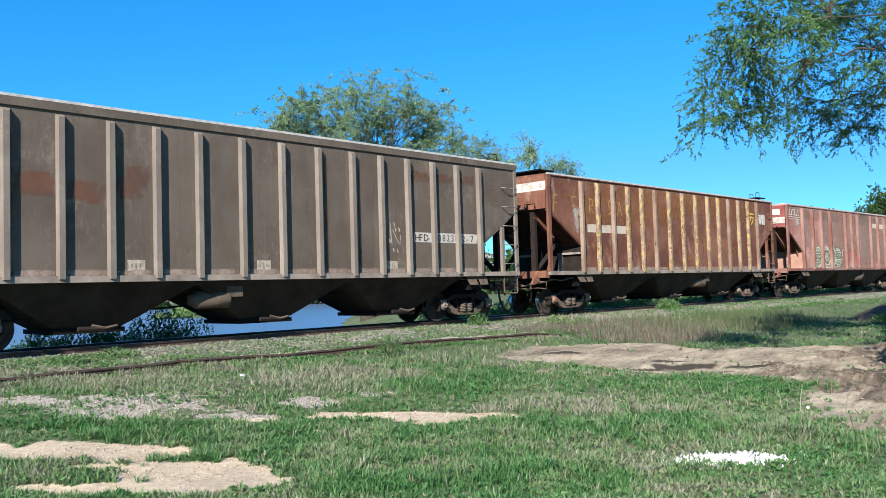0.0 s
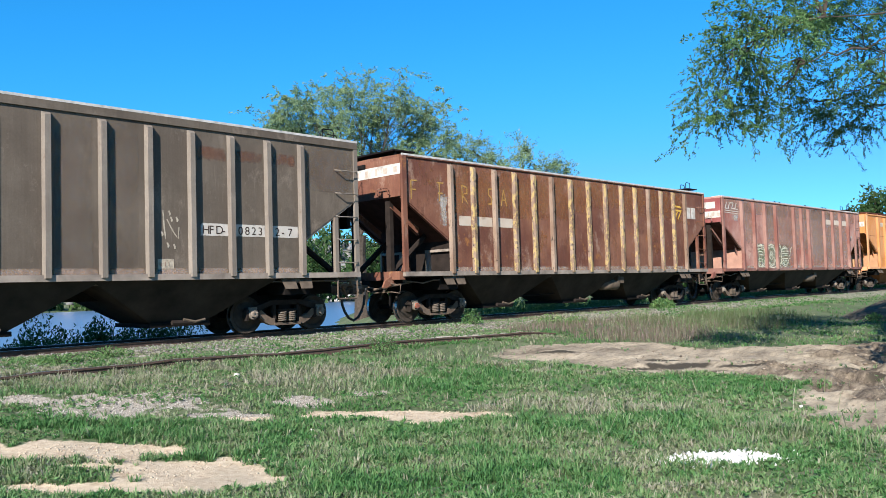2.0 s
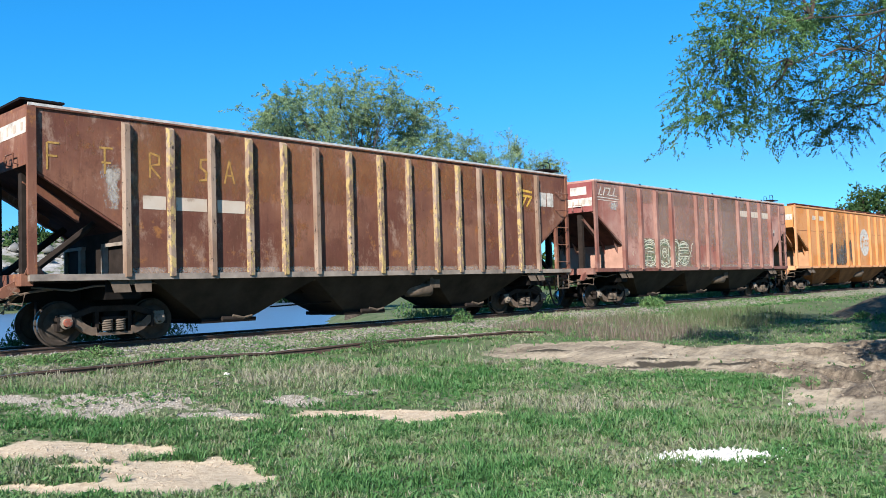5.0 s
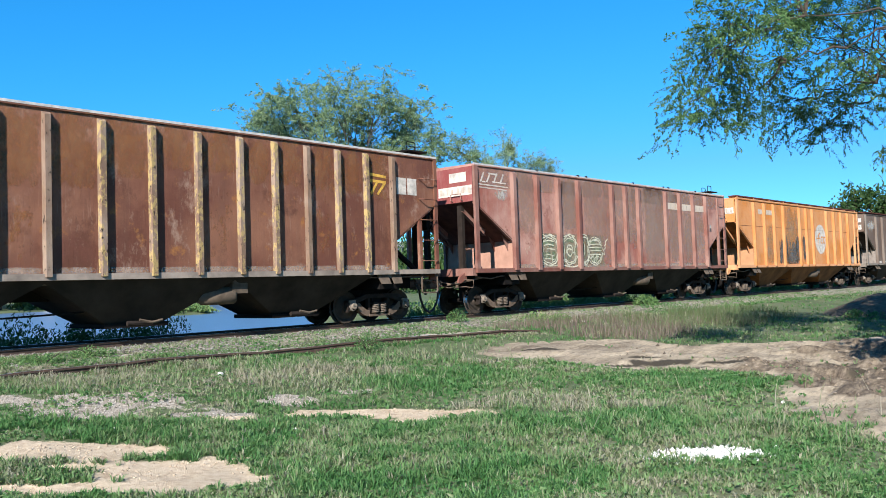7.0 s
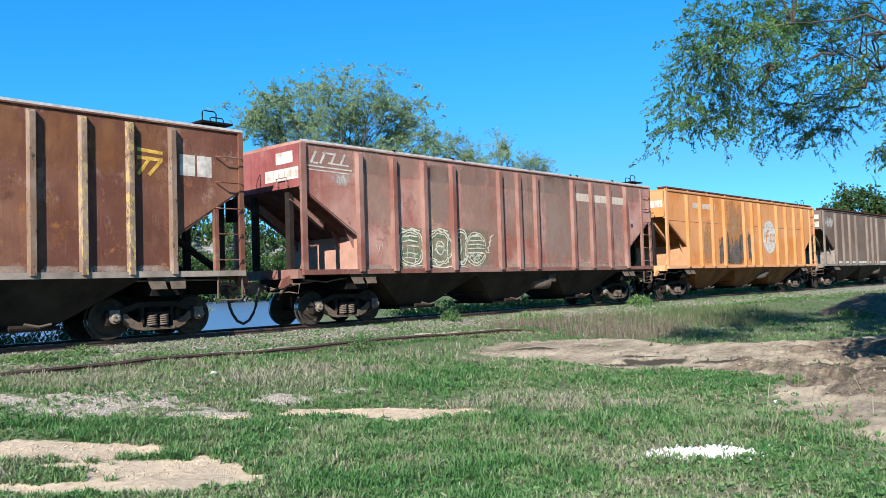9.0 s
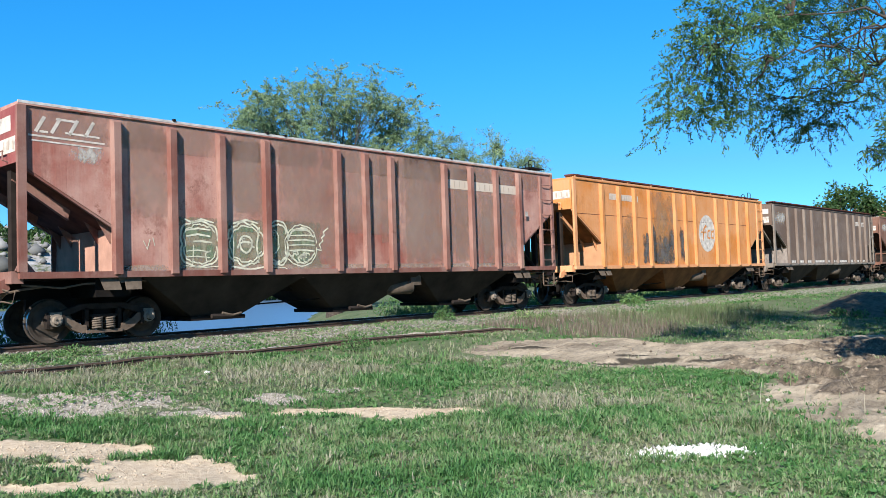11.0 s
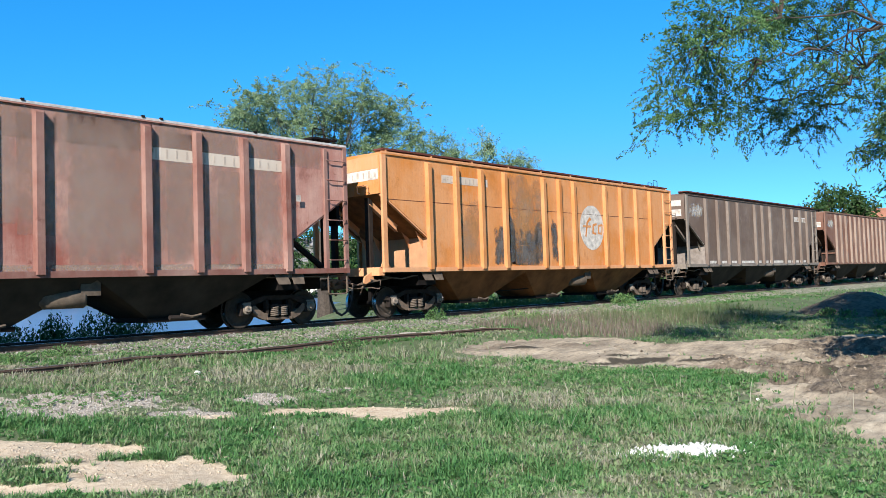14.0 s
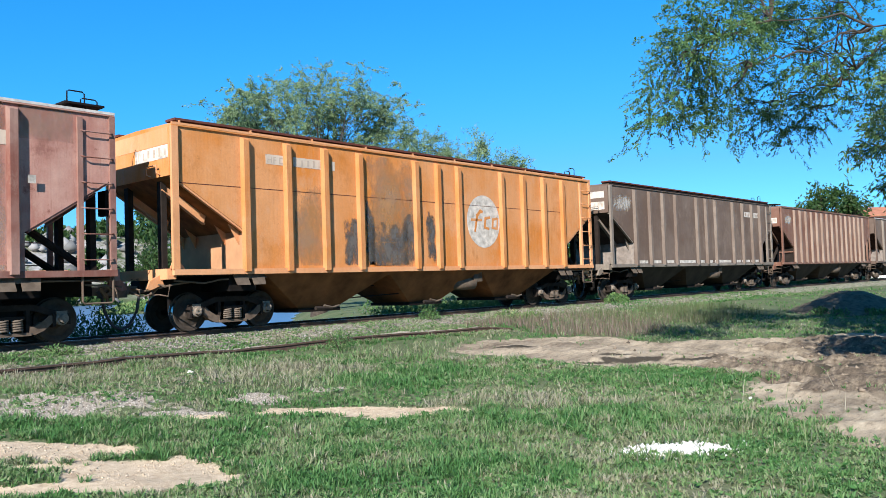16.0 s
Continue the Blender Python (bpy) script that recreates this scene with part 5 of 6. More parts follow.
    stone = ramp(t, grit, [(0.35, (0.17, 0.14, 0.11)), (0.5, (0.33, 0.285, 0.23)), (0.68, (0.50, 0.45, 0.385))])
    col = mix(t, frayed(sep.outputs[2], 2.4), turf, stone)
    col = mix(t, frayed(sep.outputs[1]), col, dirt)
    col = mix(t, frayed(sep.outputs[0], 1.0), col, sand)
    col = mix(t, sep2.outputs[0], col, cliff)
    col = mix(t, part_of(t, frayed(a.outputs["Alpha"], 1.8), 0.8), col, (0.66, 0.64, 0.60))
    t.links.new(col, p.inputs["Base Color"])
    p.inputs["Roughness"].default_value = 0.95
    p.inputs["Specular IOR Level"].default_value = 0.15
    ad = t.nodes.new("ShaderNodeMath")
    ad.operation = "MULTIPLY_ADD"
    ad.inputs[1].default_value = 0.4
    t.links.new(grit, ad.inputs[0])
    t.links.new(fine, ad.inputs[2])
    bump(t, p, ad.outputs[0], 0.6, 0.035)
    return m


me.materials.append(ground_material())
tagged(new("ground", me), "patchy green grass over pale sandy soil", "ground", kind="structure")

bm = bmesh.new()
box(bm, -170, 170, 18.2, 140, -1.5, -0.95)
wm, t, p = shader("pond_water")
p.inputs["Base Color"].default_value = (0.09, 0.15, 0.24, 1)
p.inputs["Roughness"].default_value = 0.28
p.inputs["IOR"].default_value = 1.33
bump(t, p, noise_node(t, 1.6, 4, 0.55, stretch=(1, 1.4, 1)), 0.5, 0.06)
tagged(new("water", to_mesh(bm, "water", wm)), "still pond reflecting the blue sky", "water", kind="structure")


def rail_mesh(name, line):
    """A flat-bottomed rail swept along points (x, y, z of the head)."""
    prof = [(-0.032, 0.0), (0.032, 0.0), (0.032, -0.03), (0.008, -0.045), (0.008, -0.115), (0.06, -0.13), (0.06, -0.14), (-0.06, -0.14), (-0.06, -0.13), (-0.008, -0.115), (-0.008, -0.045), (-0.032, -0.03)]
    vs, fs = [], []
    for i, p in enumerate(line):
        a, b = line[max(i - 1, 0)], line[min(i + 1, len(line) - 1)]
        d = math.atan2(b[1] - a[1], b[0] - a[0])
        for q, h in prof:
            vs.append((p[0] - math.sin(d) * q, p[1] + math.cos(d) * q, p[2] + h))
    n = len(prof)
    for i in range(len(line) - 1):
        for k in range(n):
            fs.append((i * n + k, i * n + (k + 1) % n, (i + 1) * n + (k + 1) % n, (i + 1) * n + k))
    me = bpy.data.meshes.new(name)
    me.from_pydata(vs, [], fs)
    me.materials.append(M_RAIL)
    me.materials.append(M_RAILHEAD)
    for k, p in enumerate(me.polygons):
        p.material_index = 1 if k % n == 0 else 0
    return me


track = tagged(new("railway_track"), "rusty metre-gauge track sunk in gravel and weeds", "railway track", kind="structure")
for s in (-0.53, 0.53):
    share("rail", rail_mesh("rail", [(x, track_y(x) + s, 0.0) for x in np.arange(-40, 200, 2.0)]), track)
bm = bmesh.new()
box(bm, -0.1, 0.1, -0.95, 0.95, -0.27, -0.135)
bmesh.ops.bevel(bm, geom=bm.edges[:], offset=0.012, segments=1)
M_SLEEPER = plain("grey_old_timber", (0.13, 0.105, 0.085), 0.9, 0, 0.4, 4)
sleeper_me = to_mesh(bm, "sleeper", M_SLEEPER)
rng = np.random.default_rng(4)
for k in range(110):
    x = -6 + k * 0.62
    share("sleeper", sleeper_me, track, pose(x, track_y(x), rng.uniform(-0.02, 0.0), 0, 0, math.degrees(math.atan(2 * BEND * x)) + rng.normal(0, 1.2)))

siding = tagged(new("siding_rail"), "half-buried rusty rail of a disused siding", "railway track", kind="structure")
line = []
for x in np.arange(-12, 15.9, 0.5):
    y = float(siding_y(x)) - 0.05
    line.append((x, y, float(ground_z(x, y - 0.12)) + 0.125 + 0.012 * math.sin(1.3 * x) - 0.10 * max(0, (x - 14) / 1.9) ** 2))
share("rail", rail_mesh("rail", line), siding)


# ---- grass and stones ----
def leaf_material(name, stops, translucent=0.35, rough=0.55):
    """Leaf green by the tone stored with each blade, mixed with the light that shines through."""
    m, t, p = shader(name)
    a = t.nodes.new("ShaderNodeAttribute")
    a.attribute_name = "tone"
    g = t.nodes.new("ShaderNodeNewGeometry")
    s = t.nodes.new("ShaderNodeMath")
    s.operation = "MULTIPLY_ADD"
    s.inputs[1].default_value, s.inputs[2].default_value = 0.3, -0.15
    t.links.new(g.outputs["Random Per Island"], s.inputs[0])
    u = t.nodes.new("ShaderNodeMath")
    u.operation = "ADD"
    t.links.new(s.outputs[0], u.inputs[0])
    t.links.new(a.outputs["Fac"], u.inputs[1])
    col = ramp(t, u.outputs[0], stops)
    t.links.new(col, p.inputs["Base Color"])
    p.inputs["Roughness"].default_value = rough
    p.inputs["Specular IOR Level"].default_value = 0.25
    tr = t.nodes.new("ShaderNodeBsdfTranslucent")
    t.links.new(col, tr.inputs["Color"])
    mx = t.nodes.new("ShaderNodeMixShader")
    mx.inputs[0].default_value = translucent
    t.links.new(p.outputs[0], mx.inputs[1])
    t.links.new(tr.outputs[0], mx.inputs[2])
    t.links.new(mx.outputs[0], t.nodes["Material Output"].inputs[0])
    return m


M_GRASS = leaf_material("grass_blades", [(0.0, (0.058, 0.16, 0.044)), (0.35, (0.155, 0.26, 0.095)), (0.65, (0.225, 0.245, 0.135)), (1.0, (0.35, 0.315, 0.235))])


def blades(name, pos, length, width, tone, label, rng, lean=1.0, material=None, head=None):
    """One object of grass blades, each a bent tapering strip."""
    n = len(pos)
    head = rng.uniform(0, 2 * np.pi, n) if head is None else head
    bend = rng.uniform(0.1, 1.0, n) * lean
    face = head + np.pi / 2 + rng.normal(0, 0.5, n)
    fwd = np.stack([np.cos(head), np.sin(head), np.zeros(n)], 1)
    side = np.stack([np.cos(face), np.sin(face), np.zeros(n)], 1) * (width / 2)[:, None]
    up = np.array([0, 0, 1.0])
    mid = pos + (fwd * (0.45 * bend)[:, None] + up * 0.55) * length[:, None]
    tip = pos + (fwd * (1.1 * bend)[:, None] + up * (1 - 0.45 * bend)[:, None]) * length[:, None]
    v = np.stack([pos - side, pos + side, mid + side * 0.75, mid - side * 0.75, tip], 1).reshape(-1, 3)
    k = np.arange(n)[:, None] * 5
    index = (k + np.array([0, 1, 2, 3, 3, 2, 4])[None, :]).ravel()
    me = raw_mesh(name, v, np.tile([4, 3], n), index)
    me.attributes.new("tone", "FLOAT", "POINT").data.foreach_set("value", np.repeat(tone, 5).astype(np.float32))
    me.materials.append(material or M_GRASS)
    return tagged(new(name, me), label, "grass", kind="stuff")


def scatter(rng, n, r0, r1, d0, d1):
    """Random places in a slanting stretch of the field that widens away from the viewer's side."""
    d = np.sqrt(rng.uniform(d0 * d0, d1 * d1, n))
    r = rng.uniform(r0, r1, n) * d
    return r * CA + d * SA, -r * SA + d * CA


def field_grass():
    """Tufts of blades that fan out from their roots, thick in the lush spots, thin and strawy in the dry ones."""
    rng = np.random.default_rng(11)
    xs, ys, ks = [], [], []
    for n, d0, d1, k in ((24000, 5.2, 9.0, 8), (21000, 9.0, 14.5, 6), (12000, 14.5, 24.0, 5), (6500, 24, 45, 4)):
        x, y = scatter(rng, n, -0.72, 0.75, d0, d1)
        xs.append(x), ys.append(y), ks.append(np.full(n, k))
    x = rng.uniform(-2, 42, 8000)
    xs.append(x), ys.append(TRACK + BEND * x * x - rng.uniform(0.85, 3.8, 8000)), ks.append(np.full(8000, 5))
    x = rng.uniform(-2, 15.8, 3000)
    xs.append(x), ys.append(siding_y(x) + rng.choice([-1, -1, 1], 3000) * rng.uniform(0.06, 0.32, 3000) - 0.05), ks.append(np.full(3000, 5))
    m = rng.normal(0, 0.30, (2600, 2)) * np.array([1.0, 0.9]) + np.array([4.05, 12.2])
    xs.append(m[:, 0] * CA + m[:, 1] * SA), ys.append(-m[:, 0] * SA + m[:, 1] * CA), ks.append(np.full(2600, 5))
    x, y, k = np.concatenate(xs), np.concatenate(ys), np.concatenate(ks)
    d = y - (TRACK + BEND * x * x)
    moss = blobs(x, y, MOSS, 3, 0.3)
    sand, rd, lime = blobs(x, y, SAND, 1, 0.42), road(x, y), blobs(x, y, LIME, 4, 0.35)
    grav, lush, dry = blobs(x, y, GRAVEL, 2), blobs(x, y, LUSH, 6), blobs(x, y, DRY, 7)
    bal = np.maximum(ballast(x, y), siding_bank(x, y) * 0.8)
    clump = rough_field(x, y, 1.6, 21, 3)
    keep = (1 - sand) ** 1.2 * (1 - 0.985 * rd * (1 - moss)) * (1 - 0.93 * lime) * (1 - 0.9 * grav) * (1 - 0.25 * bal) * (1 - 0.2 * dry) * (0.5 + 1.2 * smoothstep(0.36, 0.58, clump))
    ok = (rng.uniform(0, 1, len(x)) < keep) & (np.abs(d) > 0.8) & (d < 0)
    x, y, k, d, lush, dry, bal, clump, moss = (q[ok] for q in (x, y, k, d, lush, dry, bal, clump, moss))
    n = len(x)
    far = oblique(x, y)[1]
    size = rng.uniform(0.034, 0.080, n) * (1 + 0.35 * lush + 0.6 * dry) * (0.45 + 1.1 * clump) * (1 - 0.35 * bal) * (1 + 0.022 * np.clip(far - 8, 0, 30)) * (1 - 0.55 * moss)
    tone = 0.32 + 1.15 * (rough_field(x, y, 0.8, 41, 3) - 0.45) + 0.9 * (rough_field(x, y, 2.6, 43, 2) - 0.5) + 0.30 * dry - 0.20 * lush + 0.10 * bal - 0.012 * np.clip(far - 12, 0, 15) + rng.normal(0, 0.15, n)
    tone = np.where(rng.uniform(0, 1, n) < 0.03 + 0.16 * dry, rng.uniform(0.65, 1, n), tone) * (1 - moss) - 0.1 * moss
    own = np.repeat(np.arange(n), k)
    head = rng.uniform(0, 2 * np.pi, len(own))
    off = rng.uniform(0.0, 0.45, len(own)) * size[own]
    bx, by = x[own] + np.cos(head) * off, y[own] + np.sin(head) * off
    length = size[own] * rng.uniform(0.55, 1.25, len(own))
    width = rng.uniform(0.007, 0.0145, len(own)) * (1 + 0.06 * np.clip(far[own] - 5, 0, 30)) * (1 - 0.3 * dry[own])
    pos = np.stack([bx, by, ground_z(bx, by) - 0.004], 1)
    blades("grass", pos, length, width, np.clip(tone[own] + rng.normal(0, 0.12, len(own)), 0, 1), "patchy green grass in tufts with dry straw blades", rng, 1.15, None, head)


field_grass()


def stones(name, spots, rng, material, label):
    """Loose pebbles, each a squashed eight-faced lump; one object."""
    x, y, r = spots
    n = len(x)
    base = np.array([(1, 0, 0), (-1, 0, 0), (0, 1, 0), (0, -1, 0), (0, 0, 0.8), (0, 0, -0.6)], float)
    tri = np.array([(0, 2, 4), (2, 1, 4), (1, 3, 4), (3, 0, 4), (2, 0, 5), (1, 2, 5), (3, 1, 5), (0, 3, 5)])
    v = base[None] * rng.uniform(0.6, 1.3, (n, 6, 1)) * r[:, None, None]
    a = rng.uniform(0, 6.28, n)
    ca, sa = np.cos(a)[:, None], np.sin(a)[:, None]
    vx, vy = v[:, :, 0] * ca - v[:, :, 1] * sa, v[:, :, 0] * sa + v[:, :, 1] * ca
    v = np.stack([vx, vy, v[:, :, 2]], 2) + np.stack([x, y, ground_z(x, y) + r * 0.25], 1)[:, None, :]
    me = raw_mesh(name, v.reshape(-1, 3), np.full(8 * n, 3), (np.arange(n)[:, None, None] * 6 + tri[None]).ravel())
    me.materials.append(material)
    return tagged(new(name, me), label, "stones", kind="stuff")


def pebble_material(name, stops):
    m, t, p = shader(name)
    g = t.nodes.new("ShaderNodeNewGeometry")
    t.links.new(ramp(t, g.outputs["Random Per Island"], stops), p.inputs["Base Color"])
    p.inputs["Roughness"].default_value = 0.9
    bump(t, p, noise_node(t, 60, 4), 0.4, 0.005)
    return m


M_BALLAST = pebble_material("track_stones", [(0.0, (0.08, 0.068, 0.056)), (0.5, (0.17, 0.15, 0.13)), (0.9, (0.26, 0.24, 0.21)), (1.0, (0.34, 0.315, 0.285))])
M_CHALK = pebble_material("chalky_rubble", [(0.0, (0.40, 0.37, 0.33)), (0.6, (0.62, 0.60, 0.57)), (1.0, (0.80, 0.79, 0.77))])
rng = np.random.default_rng(15)
n = 30000
x = rng.uniform(-1, 42, n) * np.sqrt(rng.uniform(0.1, 1, n))
y = TRACK + BEND * x * x + rng.uniform(-3.9, 1.7, n)
shelf = np.maximum(ballast(x, y), siding_bank(x, y) * (0.55 + 0.9 * smoothstep(0.4, 0.1, y - siding_y(x))))
ok = rng.uniform(0, 1, n) < shelf * 1.1 * smoothstep(0.30, 0.62, rough_field(x, y, 0.9, 71))
x, y = x[ok], y[ok]
stones("ballast", (x, y, rng.uniform(0.010, 0.034, len(x))), rng, M_BALLAST, "grey gravel among the weeds by the rails")
# chalky rubble patches in the grass
xs, ys = [], []
for spots, n in ((LIME, 2000),):
    for a, b, ha, hb in spots:
        k = int(n * ha * hb / sum(q[2] * q[3] for q in spots))
        r, d = a + rng.normal(0, 0.47, k) * ha, b + rng.normal(0, 0.42, k) * hb
        xs.append(r * CA + d * SA), ys.append(-r * SA + d * CA)
x, y = np.concatenate(xs), np.concatenate(ys)
stones("chalk_rubble", (x, y, rng.uniform(0.008, 0.03, len(x)) * rng.choice([1, 1, 1.5], len(x))), rng, M_CHALK, "broken white chalky rubble scattered in grass")
x, y = scatter(rng, 40000, -0.72, 0.1, 8, 12)
ok = rng.uniform(0, 1, 40000) < blobs(x, y, GRAVEL, 2) * 0.5
x, y = x[ok], y[ok]
M_GRIT = pebble_material("pale_grit", [(0.0, (0.16, 0.13, 0.10)), (0.6, (0.32, 0.285, 0.23)), (1.0, (0.47, 0.43, 0.37))])
stones("grit", (x, y, rng.uniform(0.004, 0.018, len(x))), rng, M_GRIT, "pale grit and rubble worn into the grass")
# clods on the bare sand and the cart track
x, y = scatter(rng, 9000, -0.72, 0.75, 5.2, 20)
ok = rng.uniform(0, 1, 9000) < np.maximum(0.0, road(x, y) * (0.05 + 0.8 * blobs(x, y, BROWN, 8, 0.5)))
x, y = x[ok], y[ok]
sx, sy = scatter(rng, 16000, -0.72, 0.1, 5.2, 10.2)
ok = rng.uniform(0, 1, 16000) < blobs(sx, sy, SAND, 1, 0.42) * smoothstep(0.42, 0.60, rough_field(sx, sy, 1.4, 33, 3)) * 0.5
M_LUMP = pebble_material("sand_lumps", [(0.0, (0.30, 0.23, 0.155)), (0.6, (0.42, 0.33, 0.235)), (1.0, (0.52, 0.43, 0.32))])
stones("sand_lumps", (sx[ok], sy[ok], rng.uniform(0.003, 0.016, int(ok.sum()))), rng, M_LUMP, "small crumbs of dry sandy soil")
M_CLOD = pebble_material("soil_clods", [(0.0, (0.07, 0.052, 0.038)), (0.6, (0.16, 0.12, 0.085)), (1.0, (0.27, 0.21, 0.15))])
stones("soil_clods", (x, y, rng.uniform(0.004, 0.03, len(x)) * rng.choice([0.7, 1, 1.6], len(x))), rng, M_CLOD, "small clods on bare sandy ground")


def lone_stone(x, y, r, seed):
    """A single pale stone with chipped faces."""
    rg = random.Random(seed)
    bm = bmesh.new()
    bmesh.ops.create_icosphere(bm, subdivisions=2, radius=r)
    for v in bm.verts:
        v.co *= rg.uniform(0.82, 1.12)
        v.co.z *= 0.75
    me = to_mesh(bm, "stone", M_STONE)
    ob = tagged(new("stone", me), "small pale stone lying in the grass", "stone", "pale stones in the grass")
    ob.location = (x, y, float(ground_z(x, y)) + r * 0.6)


for k, (x, y, r) in enumerate(((5.31, 6.4, 0.035), (4.79, 6.47, 0.022), (5.3, 7.11, 0.024), (6.62, 10.7, 0.05), (6.09, 5.37, 0.018), (5.55, 6.75, 0.018), (5.9, 6.9, 0.015), (3.9, 8.4, 0.03), (8.5, 8.9, 0.04), (19.1, 12.7, 0.06), (19.4, 12.5, 0.05), (9.9, 3.6, 0.024), (13.4, 4.6, 0.03))):
    lone_stone(x, y, r, k)


def rank_weeds():
    """Tall dry stems and rank grass between the cart track and the line."""
    rng = np.random.default_rng(23)
    n = 15000
    x, y = rng.uniform(15.5, 28, n), rng.uniform(8.6, 13.2, n)
    f = rough_field(x, y, 0.7, 101, 3)
    ok = (road(x, y) < 0.3) & (rng.uniform(0, 1, n) < smoothstep(0.36, 0.55, f))
    x, y, f = x[ok], y[ok], f[ok]
    pos = np.stack([x, y, ground_z(x, y) - 0.005], 1)
    brown = smoothstep(22.5, 18.5, x + rng.normal(0, 1.2, len(x)))
    M_STEM = leaf_material("dry_stems", [(0.0, (0.07, 0.115, 0.04)), (0.45, (0.12, 0.125, 0.065)), (0.75, (0.13, 0.095, 0.08)), (1.0, (0.22, 0.16, 0.135))], 0.2)
    blades("rank_grass", pos, rng.uniform(0.10, 0.34, len(x)), rng.uniform(0.006, 0.014, len(x)), np.clip(0.20 + 0.52 * brown + rng.normal(0, 0.15, len(x)), 0, 1), "rank grass and brown dry stems", rng, 0.5, M_STEM)
    n = 46
    x, y = scatter(rng, n, 0.18, 0.72, 5.6, 11)
    pos = np.stack([x, y, ground_z(x, y)], 1)
    blades("grass_stalks", pos, rng.uniform(0.2, 0.5, n), rng.uniform(0.006, 0.01, n), rng.uniform(0.5, 1.0, n), "tall pale seed stalks in the grass", rng, 0.9)


def broad_weeds():
    """Low rosettes of broad leaves among the grass."""
    rng = np.random.default_rng(19)
    x, y = scatter(rng, 6500, -0.72, 0.75, 5.2, 14.5)
    keep = (1 - blobs(x, y, SAND, 1, 0.42)) ** 2 * (1 - road(x, y)) ** 2 * (1 - blobs(x, y, LIME, 4, 0.35)) * smoothstep(0.42, 0.62, rough_field(x, y, 1.1, 91, 3))
    d = y - (TRACK + BEND * x * x)
    ok = (rng.uniform(0, 1, len(x)) < keep) & (d < -1.2)
    x, y = x[ok], y[ok]
    n, k = len(x), 13
    a, q = rng.uniform(0, 6.28, (n, k)), rng.uniform(0.1, 1.0, (n, k))
    size = rng.uniform(0.014, 0.036, n)[:, None]
    px, py = x[:, None] + np.cos(a) * q * size * 1.6, y[:, None] + np.sin(a) * q * size * 1.6
    pz = ground_z(x, y)[:, None] + size * (1.1 - 0.7 * q) + 0.01
    centres = np.stack([px, py, pz], 2).reshape(-1, 3)
    axes = np.stack([np.cos(a), np.sin(a), 0.55 * np.ones_like(a)], 2).reshape(-1, 3)
    tone = np.clip(np.repeat(0.22 + rng.normal(0, 0.16, n), k) + rng.normal(0, 0.08, n * k), 0, 1)
    me = leaf_mesh("weeds", centres, axes, np.repeat(size[:, 0], k) * rng.uniform(0.5, 0.9, n * k), 0.42, tone, M_GRASS, rng)
    tagged(new("weeds", me), "low broad-leaved weeds among the grass", "weeds", kind="stuff")



# ---- trees and bushes ----
M_BARK = plain("grey_brown_bark", (0.06, 0.047, 0.037), 0.9, 0, 0.4, 9)
M_LEAF = leaf_material("feathery_leaves", [(0.0, (0.03, 0.085, 0.025)), (0.4, (0.085, 0.165, 0.05)), (0.75, (0.175, 0.26, 0.09)), (1.0, (0.32, 0.32, 0.14))], 0.22)
M_LEAF_PALE = leaf_material("pale_feathery_leaves", [(0.0, (0.08, 0.14, 0.07)), (0.4, (0.18, 0.265, 0.13)), (0.75, (0.27, 0.36, 0.18)), (1.0, (0.38, 0.41, 0.22))], 0.42, 0.75)
M_LEAF_FAR = leaf_material("dense_leaves", [(0.0, (0.012, 0.038, 0.01)), (0.5, (0.032, 0.07, 0.016)), (1.0, (0.075, 0.115, 0.03))], 0.25)


def bow(a, b, sag, rng, n=6, wob=0.06):
    """A bent line from a to b."""
    a, b = Vector(a), Vector(b)
    length = (b - a).length
    pts = []
    for i in range(n):
        q = i / (n - 1)
        p = a.lerp(b, q) + Vector((0, 0, sag * length * math.sin(math.pi * q)))
        if 0 < i < n - 1:
            p += Vector(rng.normal(0, wob * length / 2, 3))
        pts.append(p)
    return pts


def leaf_mesh(name, centres, axes, size, aspect, tone, material, rng):
    """Rhombic leaflets at the centres, pointing roughly along the axes."""
    n = len(centres)
    a = axes + rng.normal(0, 0.6, (n, 3))
    a /= np.linalg.norm(a, axis=1, keepdims=True)
    b = np.cross(a, rng.normal(0, 1, (n, 3)))
    b /= np.linalg.norm(b, axis=1, keepdims=True)
    a, b = a * size[:, None], b * (size * aspect)[:, None]
    v = np.stack([centres - a, centres + b - a * 0.1, centres + a, centres - b - a * 0.1], 1).reshape(-1, 3)
    me = raw_mesh(name, v, np.full(n, 4), np.arange(4 * n))
    me.attributes.new("tone", "FLOAT", "POINT").data.foreach_set("value", np.repeat(tone, 4).astype(np.float32))
    me.materials.append(material)
    return me


